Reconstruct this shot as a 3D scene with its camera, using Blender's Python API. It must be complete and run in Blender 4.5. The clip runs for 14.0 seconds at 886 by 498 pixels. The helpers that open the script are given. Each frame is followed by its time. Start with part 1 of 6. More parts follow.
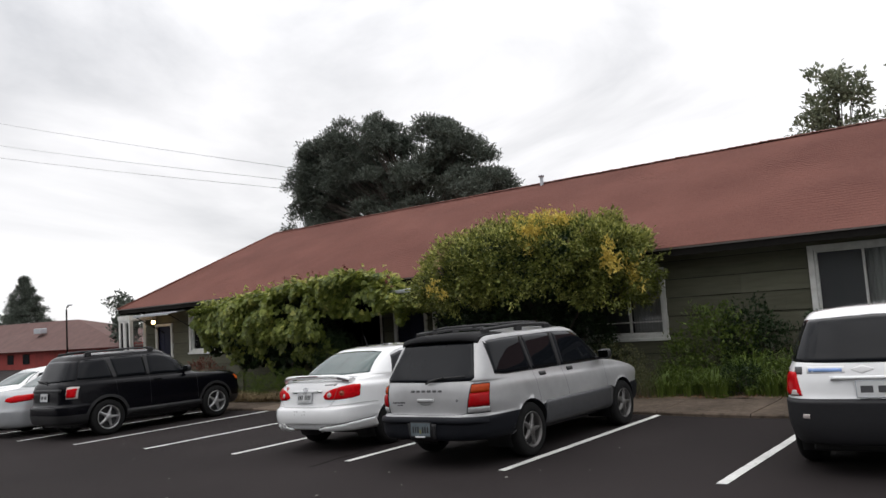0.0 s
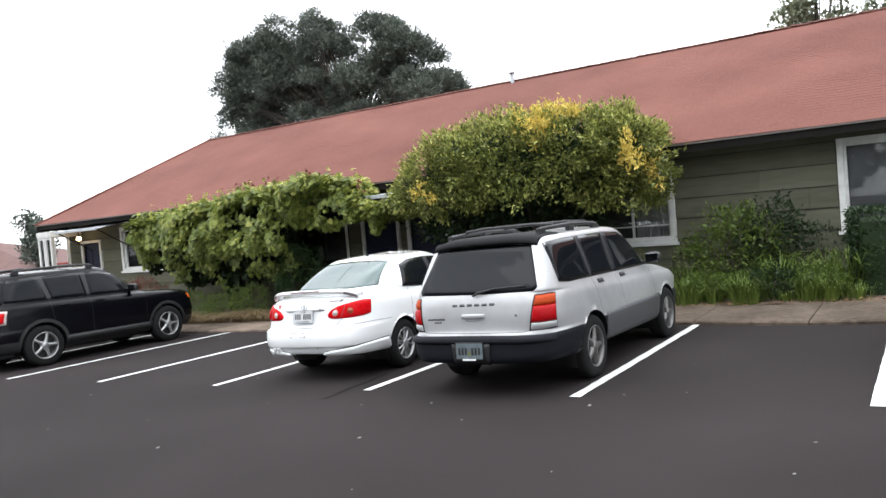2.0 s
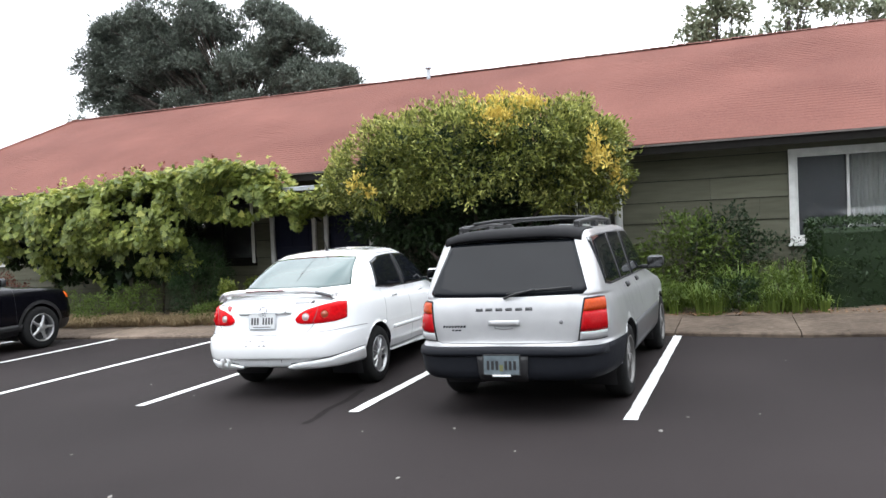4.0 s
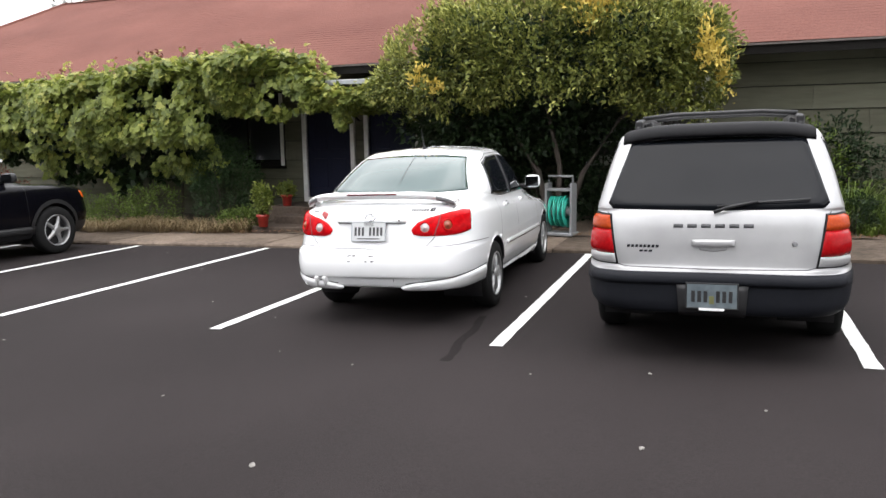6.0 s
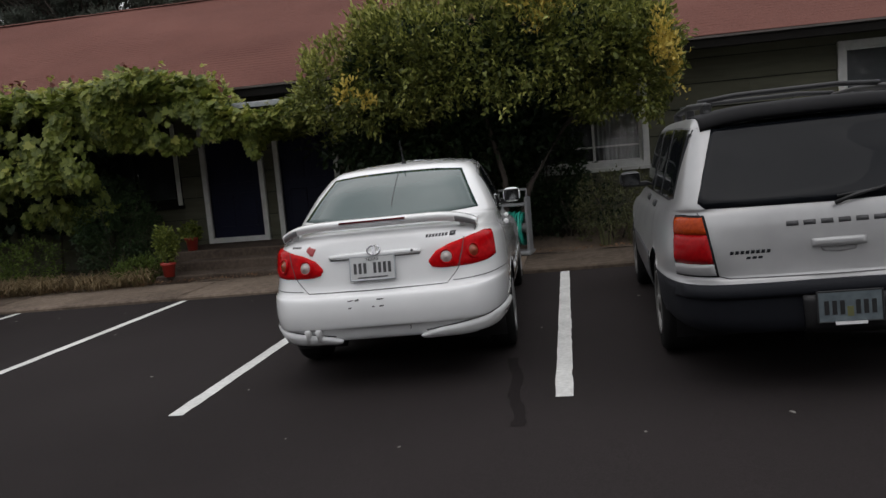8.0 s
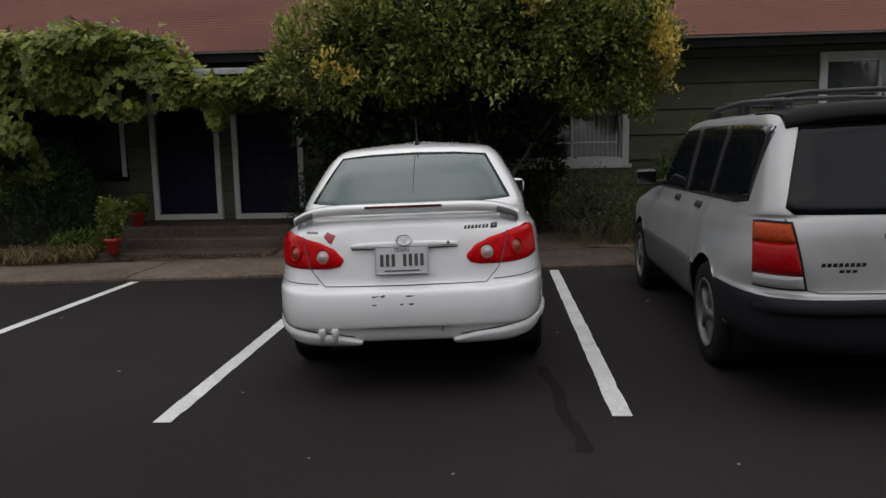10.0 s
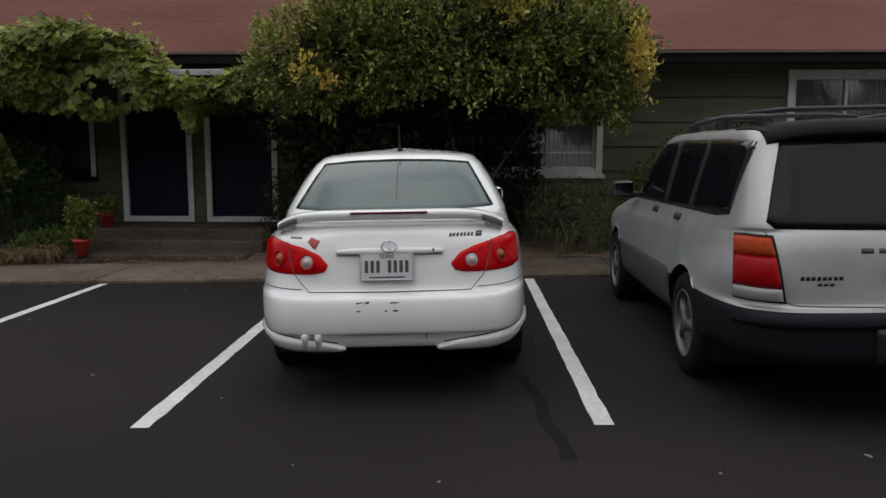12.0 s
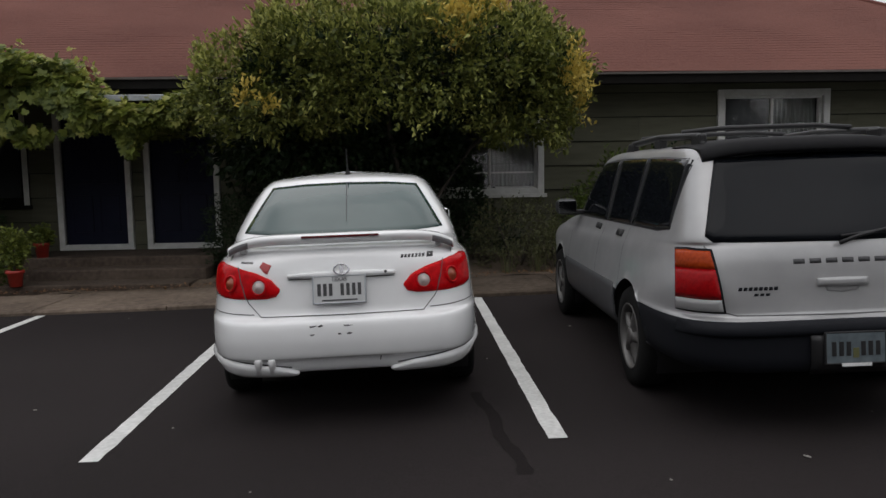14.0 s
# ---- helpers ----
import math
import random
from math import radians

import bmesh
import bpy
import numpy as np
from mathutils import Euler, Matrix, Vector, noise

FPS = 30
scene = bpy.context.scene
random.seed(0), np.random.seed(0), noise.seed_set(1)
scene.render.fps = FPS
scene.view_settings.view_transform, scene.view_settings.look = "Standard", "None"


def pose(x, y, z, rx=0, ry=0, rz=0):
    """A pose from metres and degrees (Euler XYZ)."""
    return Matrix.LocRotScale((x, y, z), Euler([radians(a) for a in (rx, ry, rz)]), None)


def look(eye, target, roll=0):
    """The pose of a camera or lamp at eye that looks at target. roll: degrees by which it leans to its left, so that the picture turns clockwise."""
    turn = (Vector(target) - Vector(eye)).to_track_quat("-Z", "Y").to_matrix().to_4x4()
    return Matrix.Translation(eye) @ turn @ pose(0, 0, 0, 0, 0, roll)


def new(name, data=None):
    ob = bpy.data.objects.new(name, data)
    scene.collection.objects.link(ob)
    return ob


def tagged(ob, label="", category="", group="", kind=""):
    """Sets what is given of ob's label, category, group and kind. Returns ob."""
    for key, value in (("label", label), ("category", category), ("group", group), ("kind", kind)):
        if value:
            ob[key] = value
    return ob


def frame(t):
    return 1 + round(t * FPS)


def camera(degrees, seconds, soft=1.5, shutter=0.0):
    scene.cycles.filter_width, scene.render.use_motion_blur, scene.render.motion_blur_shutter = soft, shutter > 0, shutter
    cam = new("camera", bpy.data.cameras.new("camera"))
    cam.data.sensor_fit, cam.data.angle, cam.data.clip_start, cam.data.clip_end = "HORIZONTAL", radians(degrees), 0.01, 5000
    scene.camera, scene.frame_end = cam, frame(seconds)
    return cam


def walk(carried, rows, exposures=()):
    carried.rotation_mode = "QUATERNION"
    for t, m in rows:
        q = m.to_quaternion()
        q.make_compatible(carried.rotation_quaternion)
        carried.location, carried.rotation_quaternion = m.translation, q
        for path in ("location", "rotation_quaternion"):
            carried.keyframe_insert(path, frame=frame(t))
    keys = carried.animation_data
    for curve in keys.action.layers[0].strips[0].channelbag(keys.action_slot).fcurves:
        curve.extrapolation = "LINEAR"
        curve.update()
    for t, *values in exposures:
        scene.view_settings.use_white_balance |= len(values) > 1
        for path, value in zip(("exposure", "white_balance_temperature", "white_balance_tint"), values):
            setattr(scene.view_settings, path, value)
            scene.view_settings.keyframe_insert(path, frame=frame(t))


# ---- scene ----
cam = camera(61.1, 14.0)
PATH = [
    (0, (7.356, -7.071, 1.795), (6.135, -5.497, 1.977), -3.8),
    (0.5, (6.816, -6.987, 1.73), (5.618, -5.388, 1.818), -6.1),
    (1, (6.297, -6.651, 1.7), (5.109, -5.044, 1.786), -5.3),
    (1.5, (5.738, -6.601, 1.657), (4.558, -4.986, 1.675), -5.2),
    (2, (5.227, -6.408, 1.71), (4.16, -4.718, 1.654), -4.7),
    (4.5, (2.815, -5.782, 1.554), (2.106, -3.913, 1.487), -2.5),
    (5, (2.36, -5.593, 1.499), (1.652, -3.732, 1.3), -3.0),
    (5.5, (1.95, -5.378, 1.502), (1.308, -3.496, 1.29), -2.8),
    (6, (1.505, -5.122, 1.497), (0.829, -3.261, 1.209), -0.8),
    (6.5, (1.139, -4.889, 1.463), (0.596, -2.995, 1.121), -1.9),
    (7, (0.791, -4.624, 1.46), (0.299, -2.705, 1.185), -2.5),
    (7.5, (0.42, -4.434, 1.43), (0.0, -2.501, 1.135), -3.8),
    (8, (0.173, -4.229, 1.399), (-0.181, -2.274, 1.169), -4.9),
    (10.5, (-0.634, -3.73, 1.383), (-0.751, -1.752, 1.112), -0.4),
    (11, (-0.65, -3.741, 1.384), (-0.739, -1.761, 1.115), -0.1),
    (11.5, (-0.646, -3.749, 1.387), (-0.731, -1.768, 1.125), 0.2),
    (12, (-0.654, -3.76, 1.388), (-0.728, -1.777, 1.138), 0.1),
    (12.5, (-0.654, -3.75, 1.377), (-0.7, -1.77, 1.093), 0.1),
    (13, (-0.672, -3.758, 1.382), (-0.706, -1.774, 1.129), 0.5),
    (13.5, (-0.67, -3.764, 1.387), (-0.68, -1.778, 1.146), 0.0),
    (14, (-0.697, -3.819, 1.395), (-0.621, -1.83, 1.199), -0.9),
]
EXPOSURES = [(0.0, 0.0, 6600, 11), (0.8, 0.60, 6550, 10), (1.5, 1.06, 6450, 9), (2.2, 1.24, 6300, 9), (4.3, 1.34, 6250, 9), (5.3, 1.28, 6350, 10), (6.0, 1.2, 6580, 11.5), (6.5, 0.36, 6580, 11.5), (7.5, -0.28, 6580, 11.5), (8.2, -0.42, 6580, 11.5), (10.5, -0.52, 6580, 11.5), (14.0, -0.5, 6580, 11.5)]
walk(cam, [(t, look(eye, target, roll)) for t, eye, target, roll in PATH], EXPOSURES)

# ---- world, sun ----
scene.view_settings.exposure = 0.0
world = bpy.data.worlds.new("sky")
scene.world = world
world.use_nodes = True
wn, wl = world.node_tree.nodes, world.node_tree.links
wn.clear()
w_out = wn.new("ShaderNodeOutputWorld")
w_bg = wn.new("ShaderNodeBackground")
w_sky = wn.new("ShaderNodeTexSky")
w_sky.sky_type, w_sky.sun_disc = "NISHITA", False
w_sky.sun_elevation, w_sky.sun_rotation = radians(58), radians(200)
w_tc = wn.new("ShaderNodeTexCoord")
w_map = wn.new("ShaderNodeMapping")
w_map.inputs["Scale"].default_value = (1.0, 1.0, 2.6)
w_noise = wn.new("ShaderNodeTexNoise")
w_noise.inputs["Scale"].default_value, w_noise.inputs["Detail"].default_value = 1.7, 7.0
w_noise.inputs["Roughness"].default_value, w_noise.inputs["Distortion"].default_value = 0.52, 0.5
w_ramp = wn.new("ShaderNodeValToRGB")
w_ramp.color_ramp.elements[0].position, w_ramp.color_ramp.elements[0].color = 0.36, (5.0, 5.15, 5.4, 1)
w_ramp.color_ramp.elements[1].position, w_ramp.color_ramp.elements[1].color = 0.62, (9.8, 9.85, 10.0, 1)
w_mix = wn.new("ShaderNodeMix")
w_mix.data_type = "RGBA"
w_mix.inputs["Factor"].default_value = 0.93
wl.new(w_tc.outputs["Generated"], w_map.inputs["Vector"])
wl.new(w_map.outputs["Vector"], w_noise.inputs["Vector"])
wl.new(w_noise.outputs["Fac"], w_ramp.inputs["Fac"])
wl.new(w_sky.outputs["Color"], w_mix.inputs["A"])
wl.new(w_ramp.outputs["Color"], w_mix.inputs["B"])
w_sep = wn.new("ShaderNodeSeparateXYZ")
w_rise = wn.new("ShaderNodeMapRange")
w_rise.inputs["From Min"].default_value, w_rise.inputs["From Max"].default_value = 0.25, 1.0
w_rise.inputs["To Min"].default_value, w_rise.inputs["To Max"].default_value = 1.0, 2.1
w_mul = wn.new("ShaderNodeMix")
w_mul.data_type, w_mul.blend_type = "RGBA", "MULTIPLY"
w_mul.inputs["Factor"].default_value = 1.0
wl.new(w_tc.outputs["Generated"], w_sep.inputs["Vector"])
wl.new(w_sep.outputs["Z"], w_rise.inputs["Value"])
wl.new(w_mix.outputs["Result"], w_mul.inputs["A"])
wl.new(w_rise.outputs["Result"], w_mul.inputs["B"])
wl.new(w_mul.outputs["Result"], w_bg.inputs["Color"])
w_bg.inputs["Strength"].default_value = 0.115
wl.new(w_bg.outputs["Background"], w_out.inputs["Surface"])

sun_data = bpy.data.lights.new("sun", "SUN")
sun_data.energy, sun_data.angle, sun_data.color = 0.5, radians(60), (1.0, 0.97, 0.93)
sun = new("sun", sun_data)
sun.matrix_world = look((0, 0, 30), (2, 4, 12))


# ---- materials ----
def material(name, color, rough=0.6, metal=0.0, vary=0.12, scale=8.0, fine=60.0, bump=0.0, coat=0.0, spec=0.5, tint=None, big=0.6, per=None, island=0.0, stretch=(1, 1, 1)):
    """A surface with variation at two scales, optional relief, and optional change from piece to piece (object or island)."""
    m = bpy.data.materials.new(name)
    m.use_nodes = True
    n, l = m.node_tree.nodes, m.node_tree.links
    b = n["Principled BSDF"]
    b.inputs["Roughness"].default_value, b.inputs["Metallic"].default_value = rough, metal
    b.inputs["Coat Weight"].default_value, b.inputs["Specular IOR Level"].default_value = coat, spec
    b.inputs["Coat Roughness"].default_value = 0.04
    tc = n.new("ShaderNodeTexCoord")
    mp = n.new("ShaderNodeMapping")
    mp.inputs["Scale"].default_value = stretch
    l.new(tc.outputs["Object"], mp.inputs["Vector"])
    n1, n2 = n.new("ShaderNodeTexNoise"), n.new("ShaderNodeTexNoise")
    n1.inputs["Scale"].default_value, n1.inputs["Detail"].default_value = big, 4
    n2.inputs["Scale"].default_value, n2.inputs["Detail"].default_value = scale, 5
    l.new(mp.outputs["Vector"], n1.inputs["Vector"])
    l.new(mp.outputs["Vector"], n2.inputs["Vector"])
    add = n.new("ShaderNodeMath")
    add.operation = "ADD"
    l.new(n1.outputs["Fac"], add.inputs[0])
    l.new(n2.outputs["Fac"], add.inputs[1])
    rng = n.new("ShaderNodeMapRange")
    rng.inputs["From Min"].default_value, rng.inputs["From Max"].default_value = 0.65, 1.35
    l.new(add.outputs[0], rng.inputs["Value"])
    fac = rng.outputs["Result"]
    if per:
        src = n.new("ShaderNodeObjectInfo" if per == "object" else "ShaderNodeNewGeometry")
        sock = src.outputs["Random"] if per == "object" else src.outputs["Random Per Island"]
        mixf = n.new("ShaderNodeMix")
        mixf.inputs["Factor"].default_value = island
        l.new(fac, mixf.inputs["A"])
        l.new(sock, mixf.inputs["B"])
        fac = mixf.outputs["Result"]
    ramp = n.new("ShaderNodeValToRGB")
    lo = [c * (1 - vary) for c in color]
    hi = list(tint) if tint else [min(1, c * (1 + vary)) for c in color]
    ramp.color_ramp.elements[0].color, ramp.color_ramp.elements[1].color = (*lo, 1), (*hi, 1)
    l.new(fac, ramp.inputs["Fac"])
    l.new(ramp.outputs["Color"], b.inputs["Base Color"])
    if bump:
        n3 = n.new("ShaderNodeTexNoise")
        n3.inputs["Scale"].default_value, n3.inputs["Detail"].default_value = fine, 4
        l.new(mp.outputs["Vector"], n3.inputs["Vector"])
        bp = n.new("ShaderNodeBump")
        bp.inputs["Strength"].default_value, bp.inputs["Distance"].default_value = bump, 0.01
        l.new(n3.outputs["Fac"], bp.inputs["Height"])
        l.new(bp.outputs["Normal"], b.inputs["Normal"])
    return m


def leaf_material(name, dark, light, rough=0.5, through_light=0.25):
    m = material(name, dark, rough, vary=0.25, tint=light, scale=3.0, big=0.9, per="island", island=0.55, spec=0.35)
    m.node_tree.nodes["Principled BSDF"].inputs["Subsurface Weight"].default_value = 0.0
    n, l = m.node_tree.nodes, m.node_tree.links
    tr = n.new("ShaderNodeBsdfTranslucent")
    mx = n.new("ShaderNodeMixShader")
    mx.inputs["Fac"].default_value = through_light
    ramp = [x for x in n if x.type == "VALTORGB"][0]
    l.new(ramp.outputs["Color"], tr.inputs["Color"])
    l.new(n["Principled BSDF"].outputs[0], mx.inputs[1])
    l.new(tr.outputs[0], mx.inputs[2])
    l.new(mx.outputs[0], n["Material Output"].inputs["Surface"])
    return m


def glow_material(name, color, strength):
    m = bpy.data.materials.new(name)
    m.use_nodes = True
    b = m.node_tree.nodes["Principled BSDF"]
    b.inputs["Base Color"].default_value = (*color, 1)
    b.inputs["Emission Color"].default_value = (*color, 1)
    b.inputs["Emission Strength"].default_value = strength
    return m


def pane_material(name):
    """Thin clear window glass: lets light through, reflects at a slant."""
    m = bpy.data.materials.new(name)
    m.use_nodes = True
    n, l = m.node_tree.nodes, m.node_tree.links
    n.remove(n["Principled BSDF"])
    tr, gl, mx, fr = n.new("ShaderNodeBsdfTransparent"), n.new("ShaderNodeBsdfGlossy"), n.new("ShaderNodeMixShader"), n.new("ShaderNodeFresnel")
    gl.inputs["Roughness"].default_value = 0.02
    fr.inputs["IOR"].default_value = 1.5
    l.new(fr.outputs[0], mx.inputs["Fac"])
    l.new(tr.outputs[0], mx.inputs[1])
    l.new(gl.outputs[0], mx.inputs[2])
    l.new(mx.outputs[0], n["Material Output"].inputs["Surface"])
    return m


M = dict(
    asphalt=material("asphalt", (0.0198, 0.0163, 0.0163), 0.9, vary=0.3, scale=90, fine=260, bump=0.5, big=0.35, tint=(0.0305, 0.0253, 0.0253), spec=0.12),
    patch=material("asphalt_seam", (0.0168, 0.0142, 0.0142), 0.95, spec=0.05, vary=0.2, scale=40, fine=200, bump=0.4),
    line=material("line_paint", (0.62, 0.62, 0.60), 0.75, vary=0.22, scale=30, fine=220, bump=0.5, big=3.0, tint=(0.78, 0.78, 0.76)),
    concrete=material("concrete", (0.120, 0.091, 0.070), 0.9, vary=0.35, scale=14, fine=120, bump=0.5, big=1.2, tint=(0.218, 0.170, 0.132), spec=0.2),
    dirty=material("soil_stained_concrete", (0.066, 0.050, 0.038), 0.95, vary=0.4, scale=12, fine=110, bump=0.6, big=1.4, tint=(0.128, 0.100, 0.077), spec=0.15),
    step=material("step_concrete", (0.066, 0.049, 0.038), 0.9, vary=0.35, scale=18, fine=120, bump=0.5, big=1.5, tint=(0.115, 0.088, 0.069), spec=0.2),
    soil=material("soil", (0.085, 0.060, 0.042), 0.95, vary=0.4, scale=22, fine=90, bump=1.0, big=1.5, tint=(0.16, 0.115, 0.08)),
    siding=material("siding", (0.095, 0.095, 0.066), 0.85, spec=0.2, vary=0.25, scale=6, fine=70, bump=0.3, per="object", island=0.35, tint=(0.140, 0.138, 0.100), stretch=(0.35, 1, 3)),
    sheath=material("wall_sheathing_lap_shade", (0.022, 0.022, 0.018), 0.9, vary=0.2, bump=0.3),
    roof=material("roof_shingle", (0.121, 0.048, 0.038), 0.94, spec=0.15, vary=0.16, scale=28, fine=60, bump=0.6, big=0.5, tint=(0.171, 0.073, 0.057), stretch=(1, 1, 1)),
    fascia=material("fascia", (0.012, 0.011, 0.010), 0.85, spec=0.1, vary=0.3, scale=12, bump=0.2, fine=50),
    drip=material("drip_edge", (0.12, 0.10, 0.09), 0.5, metal=0.1, vary=0.2),
    trim=material("white_trim", (0.60, 0.60, 0.57), 0.6, vary=0.14, scale=10, bump=0.15, fine=80, tint=(0.74, 0.74, 0.71)),
    door=material("door_paint", (0.008, 0.010, 0.026), 0.5, spec=0.2, vary=0.2, scale=5, bump=0.1),
    room=material("unlit_room_dark", (0.05, 0.05, 0.05), 0.9, vary=0.2),
    curtain=material("curtain", (0.30, 0.315, 0.30), 0.9, vary=0.12, scale=4, stretch=(14, 1, 0.3), bump=0.3, fine=6),
    screen=material("insect_screen", (0.07, 0.075, 0.08), 0.6, vary=0.1, scale=90),
    pane=pane_material("window_glass"),
    metal=material("galvanised_metal", (0.45, 0.47, 0.50), 0.45, metal=0.6, vary=0.15, scale=20),
    white_paint=material("white_car_paint", (0.80, 0.81, 0.815), 0.20, vary=0.03, scale=3, coat=1.0, tint=(0.85, 0.855, 0.855)),
    silver_paint=material("silver_car_paint", (0.38, 0.38, 0.382), 0.34, metal=0.35, vary=0.09, scale=5, big=1.6, coat=0.6, tint=(0.445, 0.445, 0.448)),
    bright_silver=material("bright_silver_paint", (0.33, 0.34, 0.35), 0.3, metal=0.3, vary=0.05, coat=0.7),
    black_paint=material("black_car_paint", (0.0025, 0.0025, 0.004), 0.22, vary=0.1, coat=0.06, spec=0.13),
    cladding=material("grey_cladding", (0.0080, 0.0090, 0.0122), 0.6, spec=0.16, vary=0.15, scale=30, bump=0.12, fine=200),
    grey_low=material("silver_grey_lower_paint", (0.055, 0.056, 0.060), 0.55, metal=0.0, vary=0.2, scale=12, coat=0.2),
    dark_clad=material("dark_cladding", (0.014, 0.014, 0.016), 0.6, spec=0.3, vary=0.15, scale=30, bump=0.12, fine=200),
    black=material("black_plastic", (0.012, 0.012, 0.013), 0.5, vary=0.2, scale=30),
    gap=material("panel_gap", (0.07, 0.07, 0.07), 0.8, vary=0.1),
    tint=material("tinted_glass", (0.006, 0.007, 0.009), 0.02, vary=0.1, spec=0.16),
    glass=material("car_glass", (0.036, 0.066, 0.062), 0.02, vary=0.25, scale=2.0, coat=0.3, spec=0.5),
    tyre=material("tyre_rubber", (0.011, 0.011, 0.011), 0.9, spec=0.15, vary=0.2, scale=20, bump=0.2),
    alloy=material("alloy", (0.36, 0.36, 0.36), 0.4, metal=0.8, vary=0.15, scale=14),
    chrome=material("chrome", (0.60, 0.60, 0.62), 0.15, metal=1.0, vary=0.05),
    red=material("red_lens", (0.50, 0.003, 0.006), 0.16, vary=0.4, scale=30, spec=0.09, tint=(0.66, 0.006, 0.010)),
    amber=material("amber_lens", (0.60, 0.085, 0.010), 0.18, vary=0.2, scale=60, spec=0.35, tint=(0.75, 0.16, 0.02)),
    clear=material("clear_lens", (0.48, 0.42, 0.40), 0.15, vary=0.2, scale=60, spec=0.5),
    darkred=material("dark_red_lens", (0.10, 0.004, 0.006), 0.2, vary=0.2, scale=60),
    deep_red=material("deep_red_lens", (0.30, 0.004, 0.006), 0.22, vary=0.25, scale=60, spec=0.14, tint=(0.42, 0.006, 0.009)),
    dark_amber=material("dark_amber_lens", (0.32, 0.034, 0.006), 0.22, vary=0.25, scale=60, spec=0.14, tint=(0.45, 0.062, 0.010)),
    mid_grey=material("grey_lock_and_spoiler_shade", (0.16, 0.16, 0.165), 0.5, vary=0.15, scale=20),
    silver_shade=material("silver_shade_and_dull_lens", (0.33, 0.33, 0.33), 0.4, metal=0.2, vary=0.08, coat=0.4),
    dull_alloy=material("dull_alloy", (0.15, 0.145, 0.14), 0.5, metal=0.6, vary=0.3, scale=14),
    mirror=material("mirror_glass", (0.16, 0.165, 0.17), 0.08, metal=1.0, vary=0.05),
    matt_black=material("matt_black_plastic", (0.007, 0.007, 0.008), 0.7, vary=0.2, scale=20, spec=0.18),
    dullred=material("dull_red_reflector", (0.30, 0.07, 0.035), 0.18, vary=0.2, scale=50),
    plate=material("plate_face", (0.55, 0.56, 0.56), 0.5, vary=0.08, scale=20),
    plate_blue=material("plate_scene", (0.085, 0.11, 0.125), 0.6, spec=0.2, vary=0.3, scale=14, tint=(0.16, 0.19, 0.205)),
    ink=material("dark_ink", (0.055, 0.055, 0.058), 0.5, vary=0.1),
    pale=material("pale_lettering", (0.72, 0.72, 0.72), 0.5, vary=0.1),
    sticker_red=material("red_sticker", (0.42, 0.07, 0.07), 0.5, vary=0.1),
    sticker_blue=material("blue_sticker", (0.20, 0.33, 0.62), 0.5, vary=0.15),
    scuff=material("scuff", (0.07, 0.07, 0.07), 0.8, vary=0.3),
    pot=material("red_pot", (0.42, 0.035, 0.025), 0.45, vary=0.15, coat=0.3),
    hose=material("green_hose", (0.02, 0.36, 0.27), 0.4, vary=0.15),
    cart=material("grey_plastic", (0.19, 0.195, 0.20), 0.5, vary=0.12),
    bark=material("bark", (0.062, 0.050, 0.041), 0.95, vary=0.35, scale=14, fine=40, bump=1.0, stretch=(1, 1, 0.3)),
    bush=leaf_material("shrub_leaf", (0.028, 0.050, 0.010), (0.245, 0.268, 0.056)),
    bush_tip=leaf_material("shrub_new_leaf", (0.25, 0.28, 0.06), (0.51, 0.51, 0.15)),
    yellow=leaf_material("yellow_leaf", (0.58, 0.42, 0.06), (0.80, 0.64, 0.17)),
    vine=leaf_material("vine_leaf", (0.036, 0.070, 0.012), (0.275, 0.315, 0.062), through_light=0.35),
    vine_tip=leaf_material("young_vine_leaf", (0.25, 0.28, 0.05), (0.46, 0.46, 0.12), through_light=0.4),
    # hedge leaf, deepened to double as shade inside the shrub and vine
    hedge=leaf_material("hedge_and_shade_leaf", (0.009, 0.022, 0.008), (0.030, 0.058, 0.017)),
    clipped=leaf_material("clipped_leaf", (0.012, 0.034, 0.011), (0.042, 0.080, 0.022)),
    fern=leaf_material("fern_leaf", (0.040, 0.078, 0.012), (0.165, 0.225, 0.042)),
    dry=leaf_material("dry_grass", (0.16, 0.115, 0.06), (0.34, 0.26, 0.15)),
    sage=leaf_material("grey_green_leaf", (0.050, 0.062, 0.026), (0.19, 0.19, 0.085)),
    rust=leaf_material("red_brown_leaf", (0.085, 0.022, 0.016), (0.20, 0.05, 0.03)),
    # pine and far leaf colours are paled to carry distance haze
    pine=leaf_material("pine_needle", (0.055, 0.070, 0.056), (0.150, 0.175, 0.140), through_light=0.1),
    far_tree=leaf_material("hazed_far_leaf", (0.11, 0.13, 0.085), (0.28, 0.31, 0.20), through_light=0.3),
    litter=leaf_material("fallen_leaf", (0.12, 0.055, 0.03), (0.30, 0.17, 0.08)),
    brick_red=material("far_red_wall", (0.26, 0.035, 0.028), 0.85, vary=0.25, scale=1.5),
    far_roof=material("far_roof", (0.105, 0.055, 0.048), 0.9, vary=0.2, scale=2),
    wire=material("wire", (0.03, 0.03, 0.03), 0.7),
    lamp=glow_material("porch_lamp", (1.0, 0.62, 0.25), 9.0),
    stone=material("pebble", (0.19, 0.18, 0.165), 0.9, vary=0.3),
)


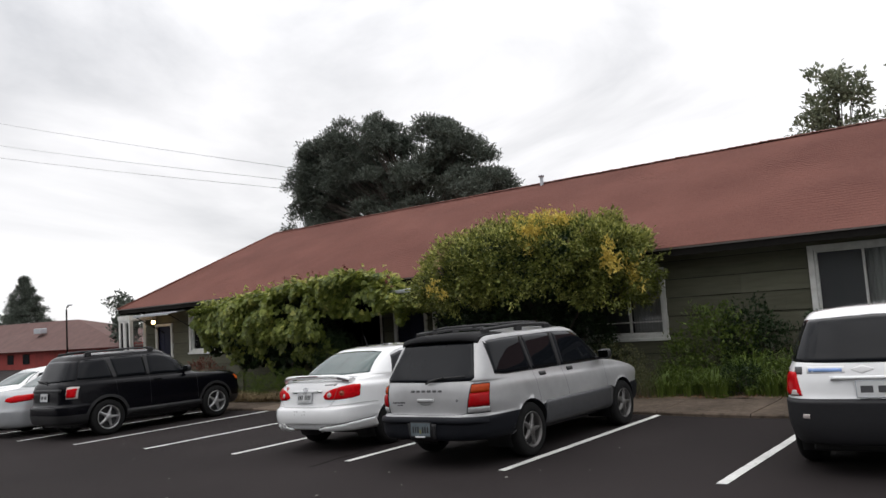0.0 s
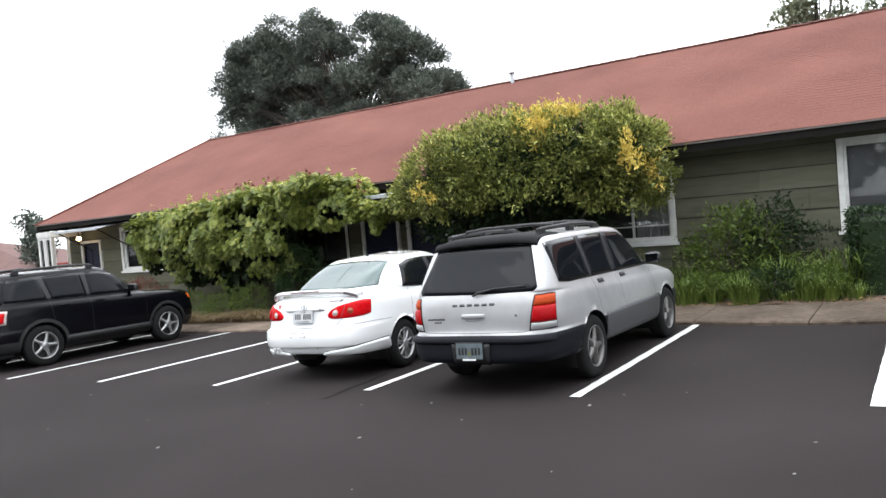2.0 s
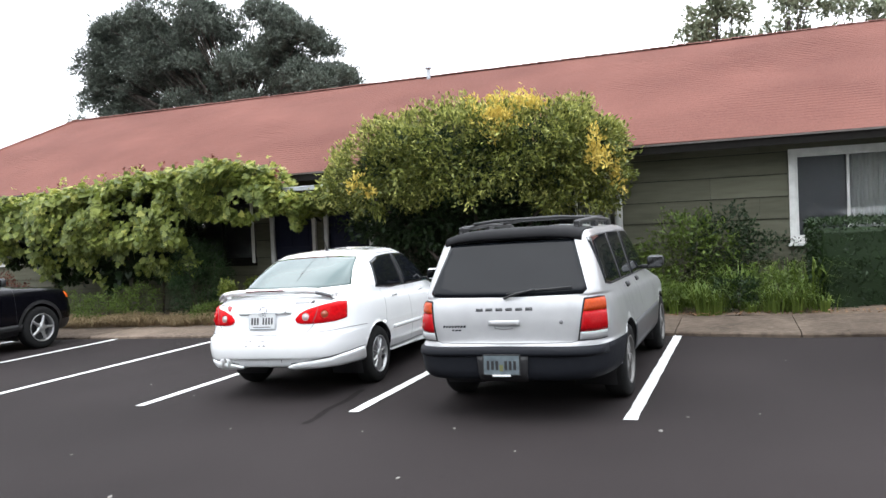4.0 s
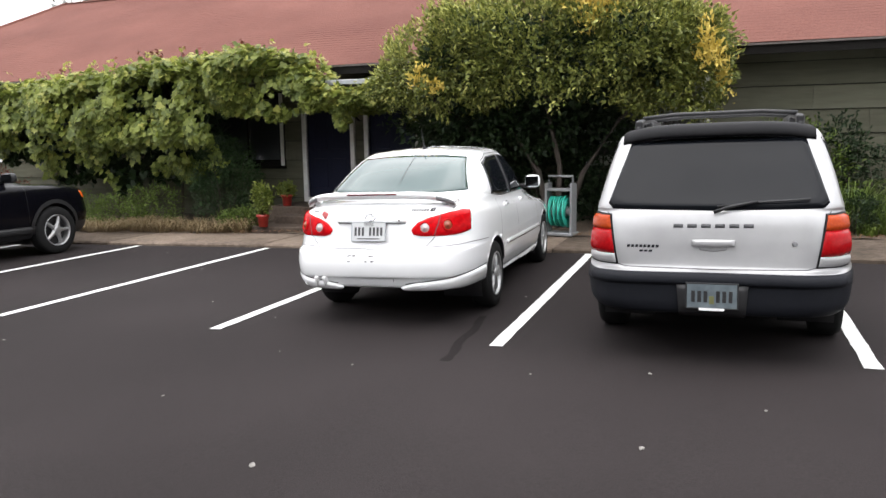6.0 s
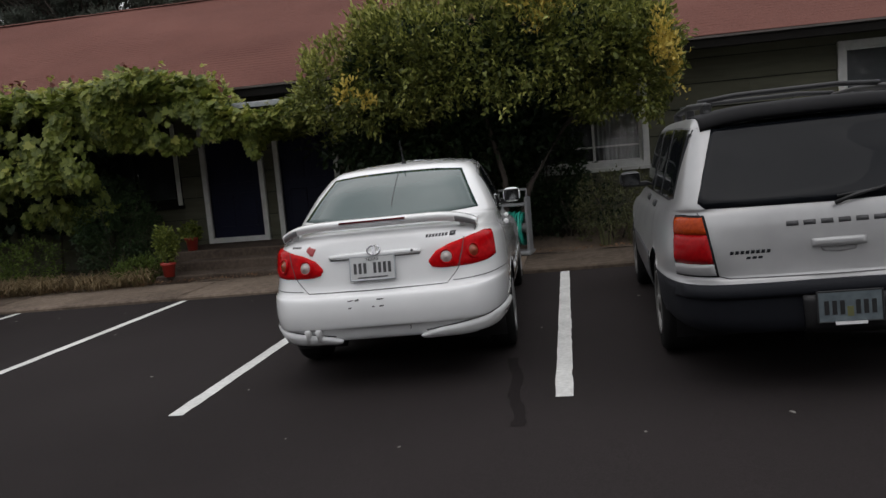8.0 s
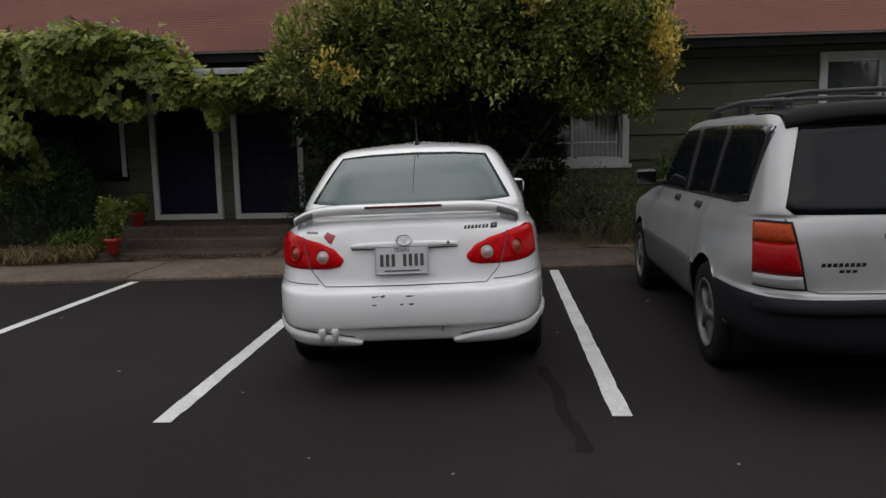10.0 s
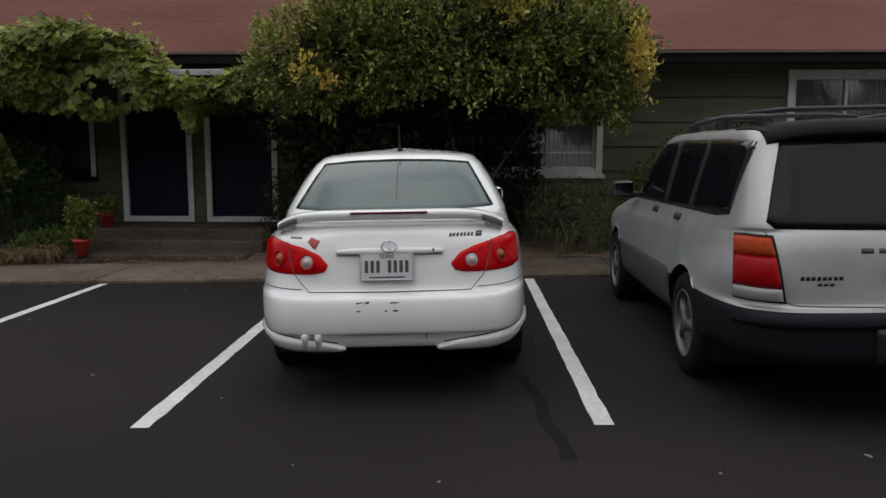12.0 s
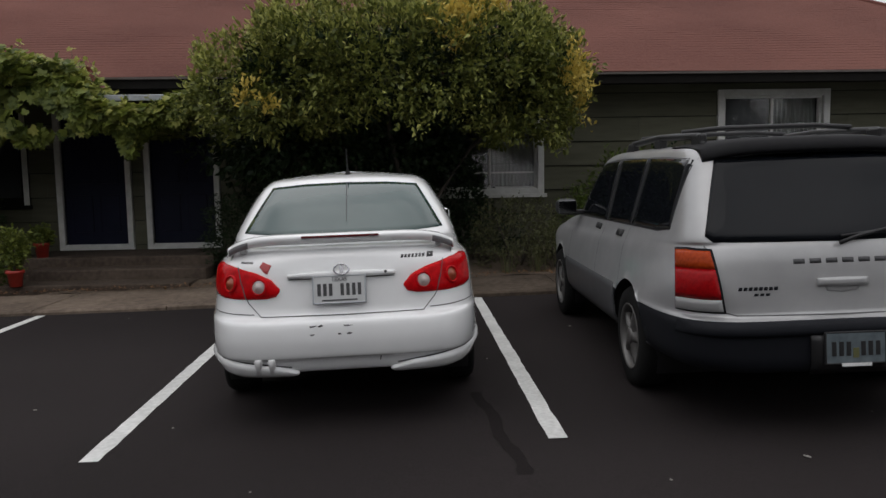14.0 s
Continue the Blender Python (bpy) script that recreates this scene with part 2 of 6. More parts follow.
# ---- builders ----
def part(name, data, mat, parent=None, label=""):
    """Links a bmesh, or a mesh, as one object under a thing or a part."""
    if isinstance(data, bmesh.types.BMesh):
        mesh = bpy.data.meshes.new(name)
        data.to_mesh(mesh)
        data.free()
        data = mesh
    if mat and not data.materials:
        data.materials.append(mat)
    ob = new(name, data)
    if parent:
        ob.parent = parent
    if label:
        ob["label"] = label
    return ob


def thing(name, m, label, category, group="", kind=""):
    """An Empty at a thing's base that parents its parts."""
    e = new(name)
    e.empty_display_size = 0.2
    e.matrix_world = m
    return tagged(e, label, category, group, kind)


def mesh_of(name, verts, faces, smooth=False):
    me = bpy.data.meshes.new(name)
    me.from_pydata([tuple(v) for v in verts], [], [tuple(f) for f in faces])
    me.update()
    if smooth:
        me.shade_smooth()
    return me


def box(x0, x1, y0, y1, z0, z1, bevel=0.0, bm=None):
    bm = bm or bmesh.new()
    v = bmesh.ops.create_cube(bm, size=1.0)["verts"]
    for p in v:
        p.co = Vector(((x0 + x1) / 2 + p.co.x * (x1 - x0), (y0 + y1) / 2 + p.co.y * (y1 - y0), (z0 + z1) / 2 + p.co.z * (z1 - z0)))
    if bevel:
        edges = {e for p in v for e in p.link_edges}
        bmesh.ops.bevel(bm, geom=list(edges), offset=bevel, segments=2, affect="EDGES", profile=0.5)
    return bm


def tube(points, radius, sides=8, taper=1.0):
    """A round bar along points."""
    verts, faces = [], []
    pts = [Vector(p) for p in points]
    for i, p in enumerate(pts):
        d = (pts[min(i + 1, len(pts) - 1)] - pts[max(i - 1, 0)]).normalized()
        a = d.cross(Vector((0, 0, 1)) if abs(d.z) < 0.9 else Vector((1, 0, 0))).normalized()
        b = d.cross(a)
        r = radius * (1 + (taper - 1) * i / (len(pts) - 1))
        for k in range(sides):
            t = 2 * math.pi * k / sides
            verts.append(p + a * math.cos(t) * r + b * math.sin(t) * r)
    for i in range(len(pts) - 1):
        for k in range(sides):
            j = (k + 1) % sides
            faces.append((i * sides + k, i * sides + j, (i + 1) * sides + j, (i + 1) * sides + k))
    faces.append(tuple(range(sides))[::-1])
    faces.append(tuple((len(pts) - 1) * sides + k for k in range(sides)))
    return mesh_of("tube", verts, faces, True)


def lathe(profile, n=40, axis="x"):
    """A turned shape: profile of (radius, place along the axis)."""
    verts, faces = [], []
    for r, a in profile:
        for k in range(n):
            t = 2 * math.pi * k / n
            c, s = r * math.cos(t), r * math.sin(t)
            verts.append((a, c, s) if axis == "x" else (c, s, a))
    for i in range(len(profile) - 1):
        for k in range(n):
            j = (k + 1) % n
            faces.append((i * n + k, i * n + j, (i + 1) * n + j, (i + 1) * n + k))
    return mesh_of("turned", verts, faces, True)


KITE = ([(0, 0, 0), (-0.5, 0.45, 0.12), (0, 1, -0.08), (0.5, 0.45, 0.12)], [(0, 1, 2), (0, 2, 3)])
LOBED = ([(0, 0, 0), (-0.42, -0.10, 0.05), (-0.55, 0.28, 0.10), (-0.34, 0.42, 0.02), (-0.40, 0.78, 0.06), (-0.14, 0.72, 0.0), (0, 1.02, -0.12),
          (0.14, 0.72, 0.0), (0.40, 0.78, 0.06), (0.34, 0.42, 0.02), (0.55, 0.28, 0.10), (0.42, -0.10, 0.05)],
         [(0, 2, 1), (0, 3, 2), (0, 4, 3), (0, 5, 4), (0, 6, 5), (0, 7, 6), (0, 8, 7), (0, 9, 8), (0, 10, 9), (0, 11, 10)])
BLADE = ([(-0.5, 0, 0), (0.5, 0, 0), (0.35, 0.55, 0.10), (-0.35, 0.55, 0.10), (0, 1, -0.10)], [(0, 1, 2, 3), (3, 2, 4)])


def foliage(name, places, ways, sizes, widths, template, rng, roll=1.0):
    """Many small leaves as one mesh: each at a place, pointing along a way."""
    tv, tf = np.array(template[0], float), template[1]
    n, k = len(places), len(tv)
    d = ways / np.maximum(np.linalg.norm(ways, axis=1, keepdims=True), 1e-6)
    ref = rng.normal(size=(n, 3)) * roll + np.array([0, 0, 1.0])
    a = np.cross(d, ref)
    a /= np.maximum(np.linalg.norm(a, axis=1, keepdims=True), 1e-6)
    c = np.cross(a, d)
    v = (tv[None, :, 0, None] * (a * widths[:, None])[:, None] + tv[None, :, 1, None] * (d * sizes[:, None])[:, None]
         + tv[None, :, 2, None] * (c * sizes[:, None])[:, None] + places[:, None])
    verts = v.reshape(-1, 3)
    loops = np.concatenate([np.array(f) for f in tf])
    sizes_f = np.array([len(f) for f in tf])
    me = bpy.data.meshes.new(name)
    me.vertices.add(n * k)
    me.vertices.foreach_set("co", verts.ravel())
    all_loops = (loops[None] + (np.arange(n) * k)[:, None]).ravel()
    me.loops.add(len(all_loops))
    me.loops.foreach_set("vertex_index", all_loops)
    starts = np.concatenate([[0], np.cumsum(np.tile(sizes_f, n))[:-1]])
    me.polygons.add(n * len(tf))
    me.polygons.foreach_set("loop_start", starts)
    me.update(calc_edges=True)
    me.validate()
    return me


def ground_z(x):
    return 0.02 * max(-45.0, min(45.0, x))


TILT = math.degrees(math.atan(0.02))


def on_ground(x, y, turn=0.0, up=0.0):
    """A pose on the sloping lot, leaning with it."""
    return Matrix.Translation((x, y, ground_z(x) + up)) @ pose(0, 0, 0, 0, -TILT, 0) @ pose(0, 0, 0, 0, 0, turn)


# ---- ground, lot, pavement ----
def build_ground():
    xs = [-900, -300, -120, -45, -30, -20, -10, 0, 10, 20, 30, 45, 120, 300, 900]
    ys = [-900, -200, -60, -20, -8, 0, 4.6, 12, 30, 80, 300, 900]
    verts = [(x, y, ground_z(x)) for y in ys for x in xs]
    w = len(xs)
    faces = [(j * w + i, j * w + i + 1, (j + 1) * w + i + 1, (j + 1) * w + i) for j in range(len(ys) - 1) for i in range(w - 1)]
    tagged(part("ground", mesh_of("ground", verts, faces), M["asphalt"]), "dark, almost black asphalt of a parking lot", "ground", kind="structure")


build_ground()


def build_line(x, y0, y1, skew=0.0):
    """A painted stall line, 10 cm wide with slightly ragged edges, laid on the asphalt."""
    rng = np.random.default_rng(int(x * 100) + 5000)
    n = 40
    verts, faces = [], []
    for i in range(n + 1):
        y = y0 + (y1 - y0) * i / n
        cx = x + skew * (y - y0)
        a, b = cx + rng.normal(0, 0.0022), cx + 0.105 + rng.normal(0, 0.0022)
        verts += [(a, y, ground_z(a) + 0.004), (b, y, ground_z(b) + 0.004)]
    faces = [(2 * i, 2 * i + 1, 2 * i + 3, 2 * i + 2) for i in range(n)]
    tagged(part("parking_line", mesh_of("parking_line", verts, faces), M["line"]), "white painted stall line on dark asphalt", "marking", "parking stall lines", "structure")


for i in range(-8, 4):
    build_line(2.435 * i - 0.012, 0.016 * i, 4.60, 0.014 if i > 0 else -0.008)


def strip_edge(x):
    """Front edge of the pavement strip."""
    t = max(0.0, min(1.0, (x - 1.0) / 2.8))
    return 4.64 - 0.50 * t


def build_pavement():
    """Low worn concrete strip, with a rounded front edge, between the lot and the planting bed."""
    joints = np.arange(-26, 16.01, 1.5)
    paving = tagged(part("pavement", mesh_of("pavement_base", [(-26, 4.70, -0.6), (16, 4.70, 0.2), (16, 5.85, 0.2), (-26, 5.85, -0.6)], [(0, 1, 2, 3)]), M["soil"]),
                    "worn low concrete pavement strip beside the lot", "pavement", kind="structure")
    rng = np.random.default_rng(4)
    for k in range(len(joints) - 1):
        x0, x1 = joints[k] + 0.006, joints[k + 1] - 0.006
        verts, faces = [], []
        top = 0.055 + rng.uniform(-0.006, 0.006)
        for x in np.linspace(x0, x1, 5):
            g, e = ground_z(x), strip_edge(x)
            j = rng.normal(0, 0.006)
            for y, z in ((e + j, -0.05), (e + 0.004 + j, top - 0.022), (e + 0.03 + j, top - 0.003), (e + 0.1, top), (5.9, top + 0.004), (5.9, -0.05)):
                verts.append((x, y, g + z))
        for i in range(4):
            for q in range(5):
                faces.append((i * 6 + q, (i + 1) * 6 + q, (i + 1) * 6 + q + 1, i * 6 + q + 1))
        faces += [tuple(range(6)), tuple(24 + q for q in range(5, -1, -1))]
        part("paving_slab", mesh_of("paving_slab", verts, faces), M["dirty" if x0 > -0.6 or x0 < -9 else "concrete"], paving)


build_pavement()


def build_bed():
    """Uneven soil bed between the strip and the house."""
    xs, ys = np.linspace(-26, 16, 140), np.linspace(5.88, 8.1, 12)
    rng = np.random.default_rng(8)
    verts = []
    for y in ys:
        for x in xs:
            z = ground_z(x) + 0.05 + 0.05 * noise.noise((x * 1.3, y * 1.3, 0)) + 0.05 * (y - 5.88) + rng.normal(0, 0.006)
            verts.append((x, y, z))
    w = len(xs)
    faces = [(j * w + i, j * w + i + 1, (j + 1) * w + i + 1, (j + 1) * w + i) for j in range(len(ys) - 1) for i in range(w - 1)]
    tagged(part("planting_bed", mesh_of("planting_bed", verts, faces, True), M["soil"]), "bare brown soil of the planting bed", "ground", kind="structure")


build_bed()

# ---- house ----
WALL_Y, EAVE_Y, EAVE_Z, RIDGE_Y, RIDGE_Z = 8.10, 7.33, 2.87, 13.8, 5.87
HX0, HX1 = -18.5, 9.9
OPENINGS = [  # x0, x1, z0, z1 of the clear openings in the front wall
    (4.25, 5.86, 1.17, 2.58),
    (-0.55, 1.275, 1.155, 2.45),
    (-6.125, -5.155, 0.365, 2.42),
    (-4.775, -3.80, 0.365, 2.42),
    (-8.3, -6.72, 1.10, 2.40),
    (-17.75, -16.85, 0.0, 2.15),
    (-15.62, -13.9, 1.25, 2.45),
]


def build_front_wall():
    bm = bmesh.new()
    xs = sorted({HX0, HX1, *[o[0] for o in OPENINGS], *[o[1] for o in OPENINGS]})
    for a, b in zip(xs, xs[1:]):
        hole = [o for o in OPENINGS if o[0] <= a and b <= o[1]]
        if hole:
            box(a, b, WALL_Y, WALL_Y + 0.15, -0.6, hole[0][2], bm=bm)
            box(a, b, WALL_Y, WALL_Y + 0.15, hole[0][3], 3.1, bm=bm)
        else:
            box(a, b, WALL_Y, WALL_Y + 0.15, -0.6, 3.1, bm=bm)
    return tagged(part("wall_south", bm, M["sheath"]), "house front of weathered olive-green wide lap siding", "wall", kind="structure")


wall_south = build_front_wall()
wall = lambda name, b: tagged(part(name, b, M["siding"]), "olive-green painted house wall", "wall", kind="structure")
wall("wall_north", box(HX0, HX1, 19.35, 19.5, -0.6, 2.9))
for nm, xa in (("wall_west", HX0), ("wall_east", HX1 - 0.15)):
    wall(nm, box(xa, xa + 0.15, 8.27, 19.33, -0.6, 2.83))
# added room surfaces, coloured dark to stand for an unlit interior
tagged(part("ceiling", box(HX0 + 0.15, HX1 - 0.15, 8.25, 19.3, 2.7, 2.8), M["room"]), "ceiling inside the house, coloured dark as unlit", "ceiling", kind="structure")
tagged(part("floor", box(HX0 + 0.15, HX1 - 0.15, 8.25, 19.3, -0.7, 0.28), M["room"]), "floor inside the house, coloured dark as unlit", "floor", kind="structure")
tagged(part("wall_inner", box(HX0 + 0.15, HX1 - 0.15, 11.0, 11.1, 0.28, 2.7), M["room"]), "inner wall of the house, coloured dark as unlit", "wall", kind="structure")


def build_roof():
    """Gable roof with stepped shingle courses on both slopes, fascia and drip edge."""
    slope = Vector((0, RIDGE_Y - EAVE_Y, RIDGE_Z - EAVE_Z))
    length = slope.length
    d = slope.normalized()
    nrm = Vector((0, -d.z, d.y))
    x0, x1 = -19.1, 10.5
    courses = int(length / 0.145)
    cols = 46
    rng = np.random.default_rng(3)
    verts, faces = [], []
    for back in (False, True):
        for c in range(courses):
            s0, s1 = length * c / courses, length * (c + 1) / courses
            base = len(verts)
            for i in range(cols + 1):
                f = c / courses
                x = x0 + 1.35 * f + (x1 - x0 - 4.55 * f) * i / cols
                sag = 0.02 * noise.noise((x * 0.25, c * 0.06, 3.0))
                wob = rng.normal(0, 0.002)
                for s, h in ((s0 + wob, 0.0), (s0 + wob, 0.003), (s1 + 0.01, 0.0015)):
                    p = Vector((x, EAVE_Y, EAVE_Z)) + d * s + nrm * (h + sag)
                    verts.append((p.x, 2 * RIDGE_Y - p.y if back else p.y, p.z))
            for i in range(cols):
                a = base + i * 3
                for q in (0, 1):
                    f = (a + q, a + 3 + q, a + 4 + q, a + 1 + q)
                    faces.append(f[::-1] if back else f)
    roof = tagged(part("roof", mesh_of("roof", verts, faces), M["roof"]), "long low gable roof of faded red-brown shingles", "roof", kind="structure")
    ye = 2 * RIDGE_Y - EAVE_Y
    under = [(x0 + 0.02, EAVE_Y + 0.02, EAVE_Z - 0.03), (x1 - 0.02, EAVE_Y + 0.02, EAVE_Z - 0.03), (x1 - 0.02, ye - 0.02, EAVE_Z - 0.03), (x0 + 0.02, ye - 0.02, EAVE_Z - 0.03),
             (x0 + 1.37, RIDGE_Y, RIDGE_Z - 0.03), (x1 - 3.22, RIDGE_Y, RIDGE_Z - 0.03)]
    part("roof_deck", mesh_of("roof_deck", under, [(0, 1, 5, 4), (1, 2, 5), (2, 3, 4, 5), (3, 0, 4), (3, 2, 1, 0)]), M["roof"], roof)
    part("fascia", box(x0 + 0.02, x1 - 0.02, EAVE_Y + 0.025, EAVE_Y + 0.06, EAVE_Z - 0.165, EAVE_Z - 0.035), M["fascia"], roof, "dark painted fascia board")
    part("drip_edge", box(x0, x1, EAVE_Y - 0.012, EAVE_Y + 0.02, EAVE_Z - 0.035, EAVE_Z - 0.006), M["drip"], roof, "thin pale metal drip edge")
    part("soffit", box(x0 + 0.05, x1 - 0.05, EAVE_Y + 0.065, WALL_Y, EAVE_Z - 0.10, EAVE_Z - 0.085), M["fascia"], roof)
    for a, b in (((x0, EAVE_Y, EAVE_Z), (x0 + 1.35, RIDGE_Y, RIDGE_Z)), ((x1, EAVE_Y, EAVE_Z), (x1 - 3.2, RIDGE_Y, RIDGE_Z)), ((x0, ye, EAVE_Z), (x0 + 1.35, RIDGE_Y, RIDGE_Z)), ((x1, ye, EAVE_Z), (x1 - 3.2, RIDGE_Y, RIDGE_Z))):
        part("hip_cap", tube([a, tuple((p + q) / 2 for p, q in zip(a, b)), b], 0.055, 6), M["roof"], roof)
    for xe in (x0 + 0.04, x1 - 0.04):
        part("end_fascia", box(xe - 0.02, xe + 0.02, EAVE_Y + 0.065, ye - 0.05, EAVE_Z - 0.20, EAVE_Z - 0.035), M["fascia"], roof)
    cap = []
    for i in range(120):
        a = x0 + 1.35 + (x1 - x0 - 4.55) * i / 120
        cap.append(a)
    cv, cf = [], []
    for i, a in enumerate(cap):
        b = a + (x1 - x0 - 4.55) / 120 + 0.03
        k = len(cv)
        lift = 0.03 + rng.uniform(0, 0.012)
        cv += [(a, RIDGE_Y - 0.13, RIDGE_Z - 0.045 + lift), (a, RIDGE_Y, RIDGE_Z + lift), (a, RIDGE_Y + 0.13, RIDGE_Z - 0.045 + lift),
               (b, RIDGE_Y - 0.13, RIDGE_Z - 0.062 + lift), (b, RIDGE_Y, RIDGE_Z - 0.016 + lift), (b, RIDGE_Y + 0.13, RIDGE_Z - 0.062 + lift)]
        cf += [(k, k + 3, k + 4, k + 1), (k + 1, k + 4, k + 5, k + 2)]
    part("ridge_cap", mesh_of("ridge_cap", cv, cf), M["roof"], roof)
    return roof


roof = build_roof()


def build_vent_pipe(x, y, z):
    t = thing("roof_vent", pose(x, y, z), "short grey metal vent pipe with a cap on the roof", "vent")
    part("pipe", lathe([(0.055, -0.12), (0.055, 0.22)], 16, "z"), M["metal"], t)
    part("cap", lathe([(0.0, 0.30), (0.09, 0.28), (0.09, 0.22), (0.0, 0.22)], 16, "z"), M["metal"], t)


build_vent_pipe(-4.53, 13.6, 5.82)


def frame_mesh(x0, x1, z0, z1, w, y0, y1, bars=(), rails=()):
    """A rectangular frame in the wall's plane, with upright bars and cross rails."""
    bm = bmesh.new()
    box(x0, x0 + w, y0, y1, z0, z1, 0.004, bm)
    box(x1 - w, x1, y0, y1, z0, z1, 0.004, bm)
    box(x0 + w, x1 - w, y0 + 0.002, y1, z1 - w, z1, 0.004, bm)
    box(x0 + w, x1 - w, y0 + 0.002, y1, z0, z0 + w, 0.004, bm)
    for b in bars:
        box(b - w * 0.42, b + w * 0.42, y0 + 0.004, y1, z0 + w, z1 - w, 0.003, bm)
    for r in rails:
        box(x0 + w, x1 - w, y0 + 0.006, y1, r - w * 0.3, r + w * 0.3, 0.003, bm)
    return bm


def build_window(name, o, bar, label, curtain_on=(), screen_on=(), rail=(), paint="trim"):
    x0, x1, z0, z1 = o
    win = tagged(part(name, frame_mesh(x0 - 0.10, x1 + 0.10, z0 - 0.09, z1 + 0.09, 0.10, WALL_Y - 0.066, WALL_Y + 0.02), M[paint]), label, "window", kind="structure")
    part("window_frame", frame_mesh(x0, x1, z0, z1, 0.045, WALL_Y + 0.0, WALL_Y + 0.09, bar, rail), M[paint], win)
    part("window_sill", box(x0 - 0.14, x1 + 0.14, WALL_Y - 0.10, WALL_Y - 0.06, z0 - 0.13, z0 - 0.07, 0.006), M[paint], win)
    edges = [x0, *bar, x1]
    for k, (a, b) in enumerate(zip(edges, edges[1:])):
        p = part("pane", box(a + 0.03, b - 0.03, WALL_Y + 0.05, WALL_Y + 0.055, z0 + 0.03, z1 - 0.03), M["pane"], win)
        p.visible_shadow = False
        if k in screen_on:
            part("insect_screen", box(a + 0.03, b - 0.03, WALL_Y + 0.060, WALL_Y + 0.066, z0 + 0.03, z1 - 0.03), M["screen"], win)
        if k in curtain_on:
            vs, fs = [], []
            n = 60
            for i in range(n + 1):
                x = a + 0.02 + (b - a - 0.04) * i / n
                yy = WALL_Y + 0.17 + 0.02 * math.sin(i * 1.1)
                vs += [(x, yy, z0 - 0.02), (x, yy, z1 + 0.02)]
            fs = [(2 * i, 2 * i + 2, 2 * i + 3, 2 * i + 1) for i in range(n)]
            part("curtain", mesh_of("curtain", vs, fs, True), M["curtain"], win)
    return win


build_window("window_1", OPENINGS[0], (5.05,), "white-framed sliding window with a screen and pale curtain", (1,), (0,))
build_window("window_2", OPENINGS[1], (0.52,), "white-framed window half hidden by the big shrub", (1,), (0,), (1.42,))
# frame coloured dark for the shade behind the vine; its right jamb stays white
build_window("window_3", OPENINGS[4], (-7.5,), "window behind the climbing vine, frame darkened for its shade", (), (0, 1), (), "fascia")
part("white_jamb", box(-6.70, -6.62, WALL_Y - 0.075, WALL_Y - 0.057, 1.03, 2.45, 0.004), M["trim"], bpy.data.objects["window_3"], "narrow white jamb board")
build_window("window_4", OPENINGS[6], (-14.8,), "white-framed window at the vine's far end", (0,), (1,))


def build_door(name, o, label):
    x0, x1, z0, z1 = o
    d = tagged(part(name, frame_mesh(x0 - 0.085, x1 + 0.085, z0 - 0.05, z1 + 0.085, 0.085, WALL_Y - 0.062, WALL_Y + 0.10), M["trim"]), label, "door", kind="structure")
    leaf = part("door_leaf", box(x0 + 0.004, x1 - 0.004, WALL_Y + 0.03, WALL_Y + 0.075, z0 + 0.035, z1 - 0.004, 0.004), M["door"], d)
    for zz in ((z0 + 0.22, z0 + 0.80), (z0 + 0.98, z1 - 0.2)):
        for xa, xb in ((x0 + 0.13, (x0 + x1) / 2 - 0.06), ((x0 + x1) / 2 + 0.06, x1 - 0.13)):
            part("door_panel", box(xa, xb, WALL_Y + 0.018, WALL_Y + 0.031, zz[0], zz[1], 0.010), M["door"], leaf)
    part("door_handle", lathe([(0.0, -0.07), (0.028, -0.06), (0.032, -0.04), (0.014, -0.02), (0.014, 0.0)], 14, "z"), M["metal"], leaf).matrix_basis = pose(x1 - 0.10, WALL_Y + 0.03, z0 + 0.95, -90, 0, 0) @ pose(0, 0, 0, 180, 0, 0)
    return d


build_door("door_1", OPENINGS[2], "closed dark blue door in a white frame")
build_door("door_2", OPENINGS[3], "closed dark blue door in a white frame")
build_door("door_3", OPENINGS[5], "closed dark door under a porch awning")


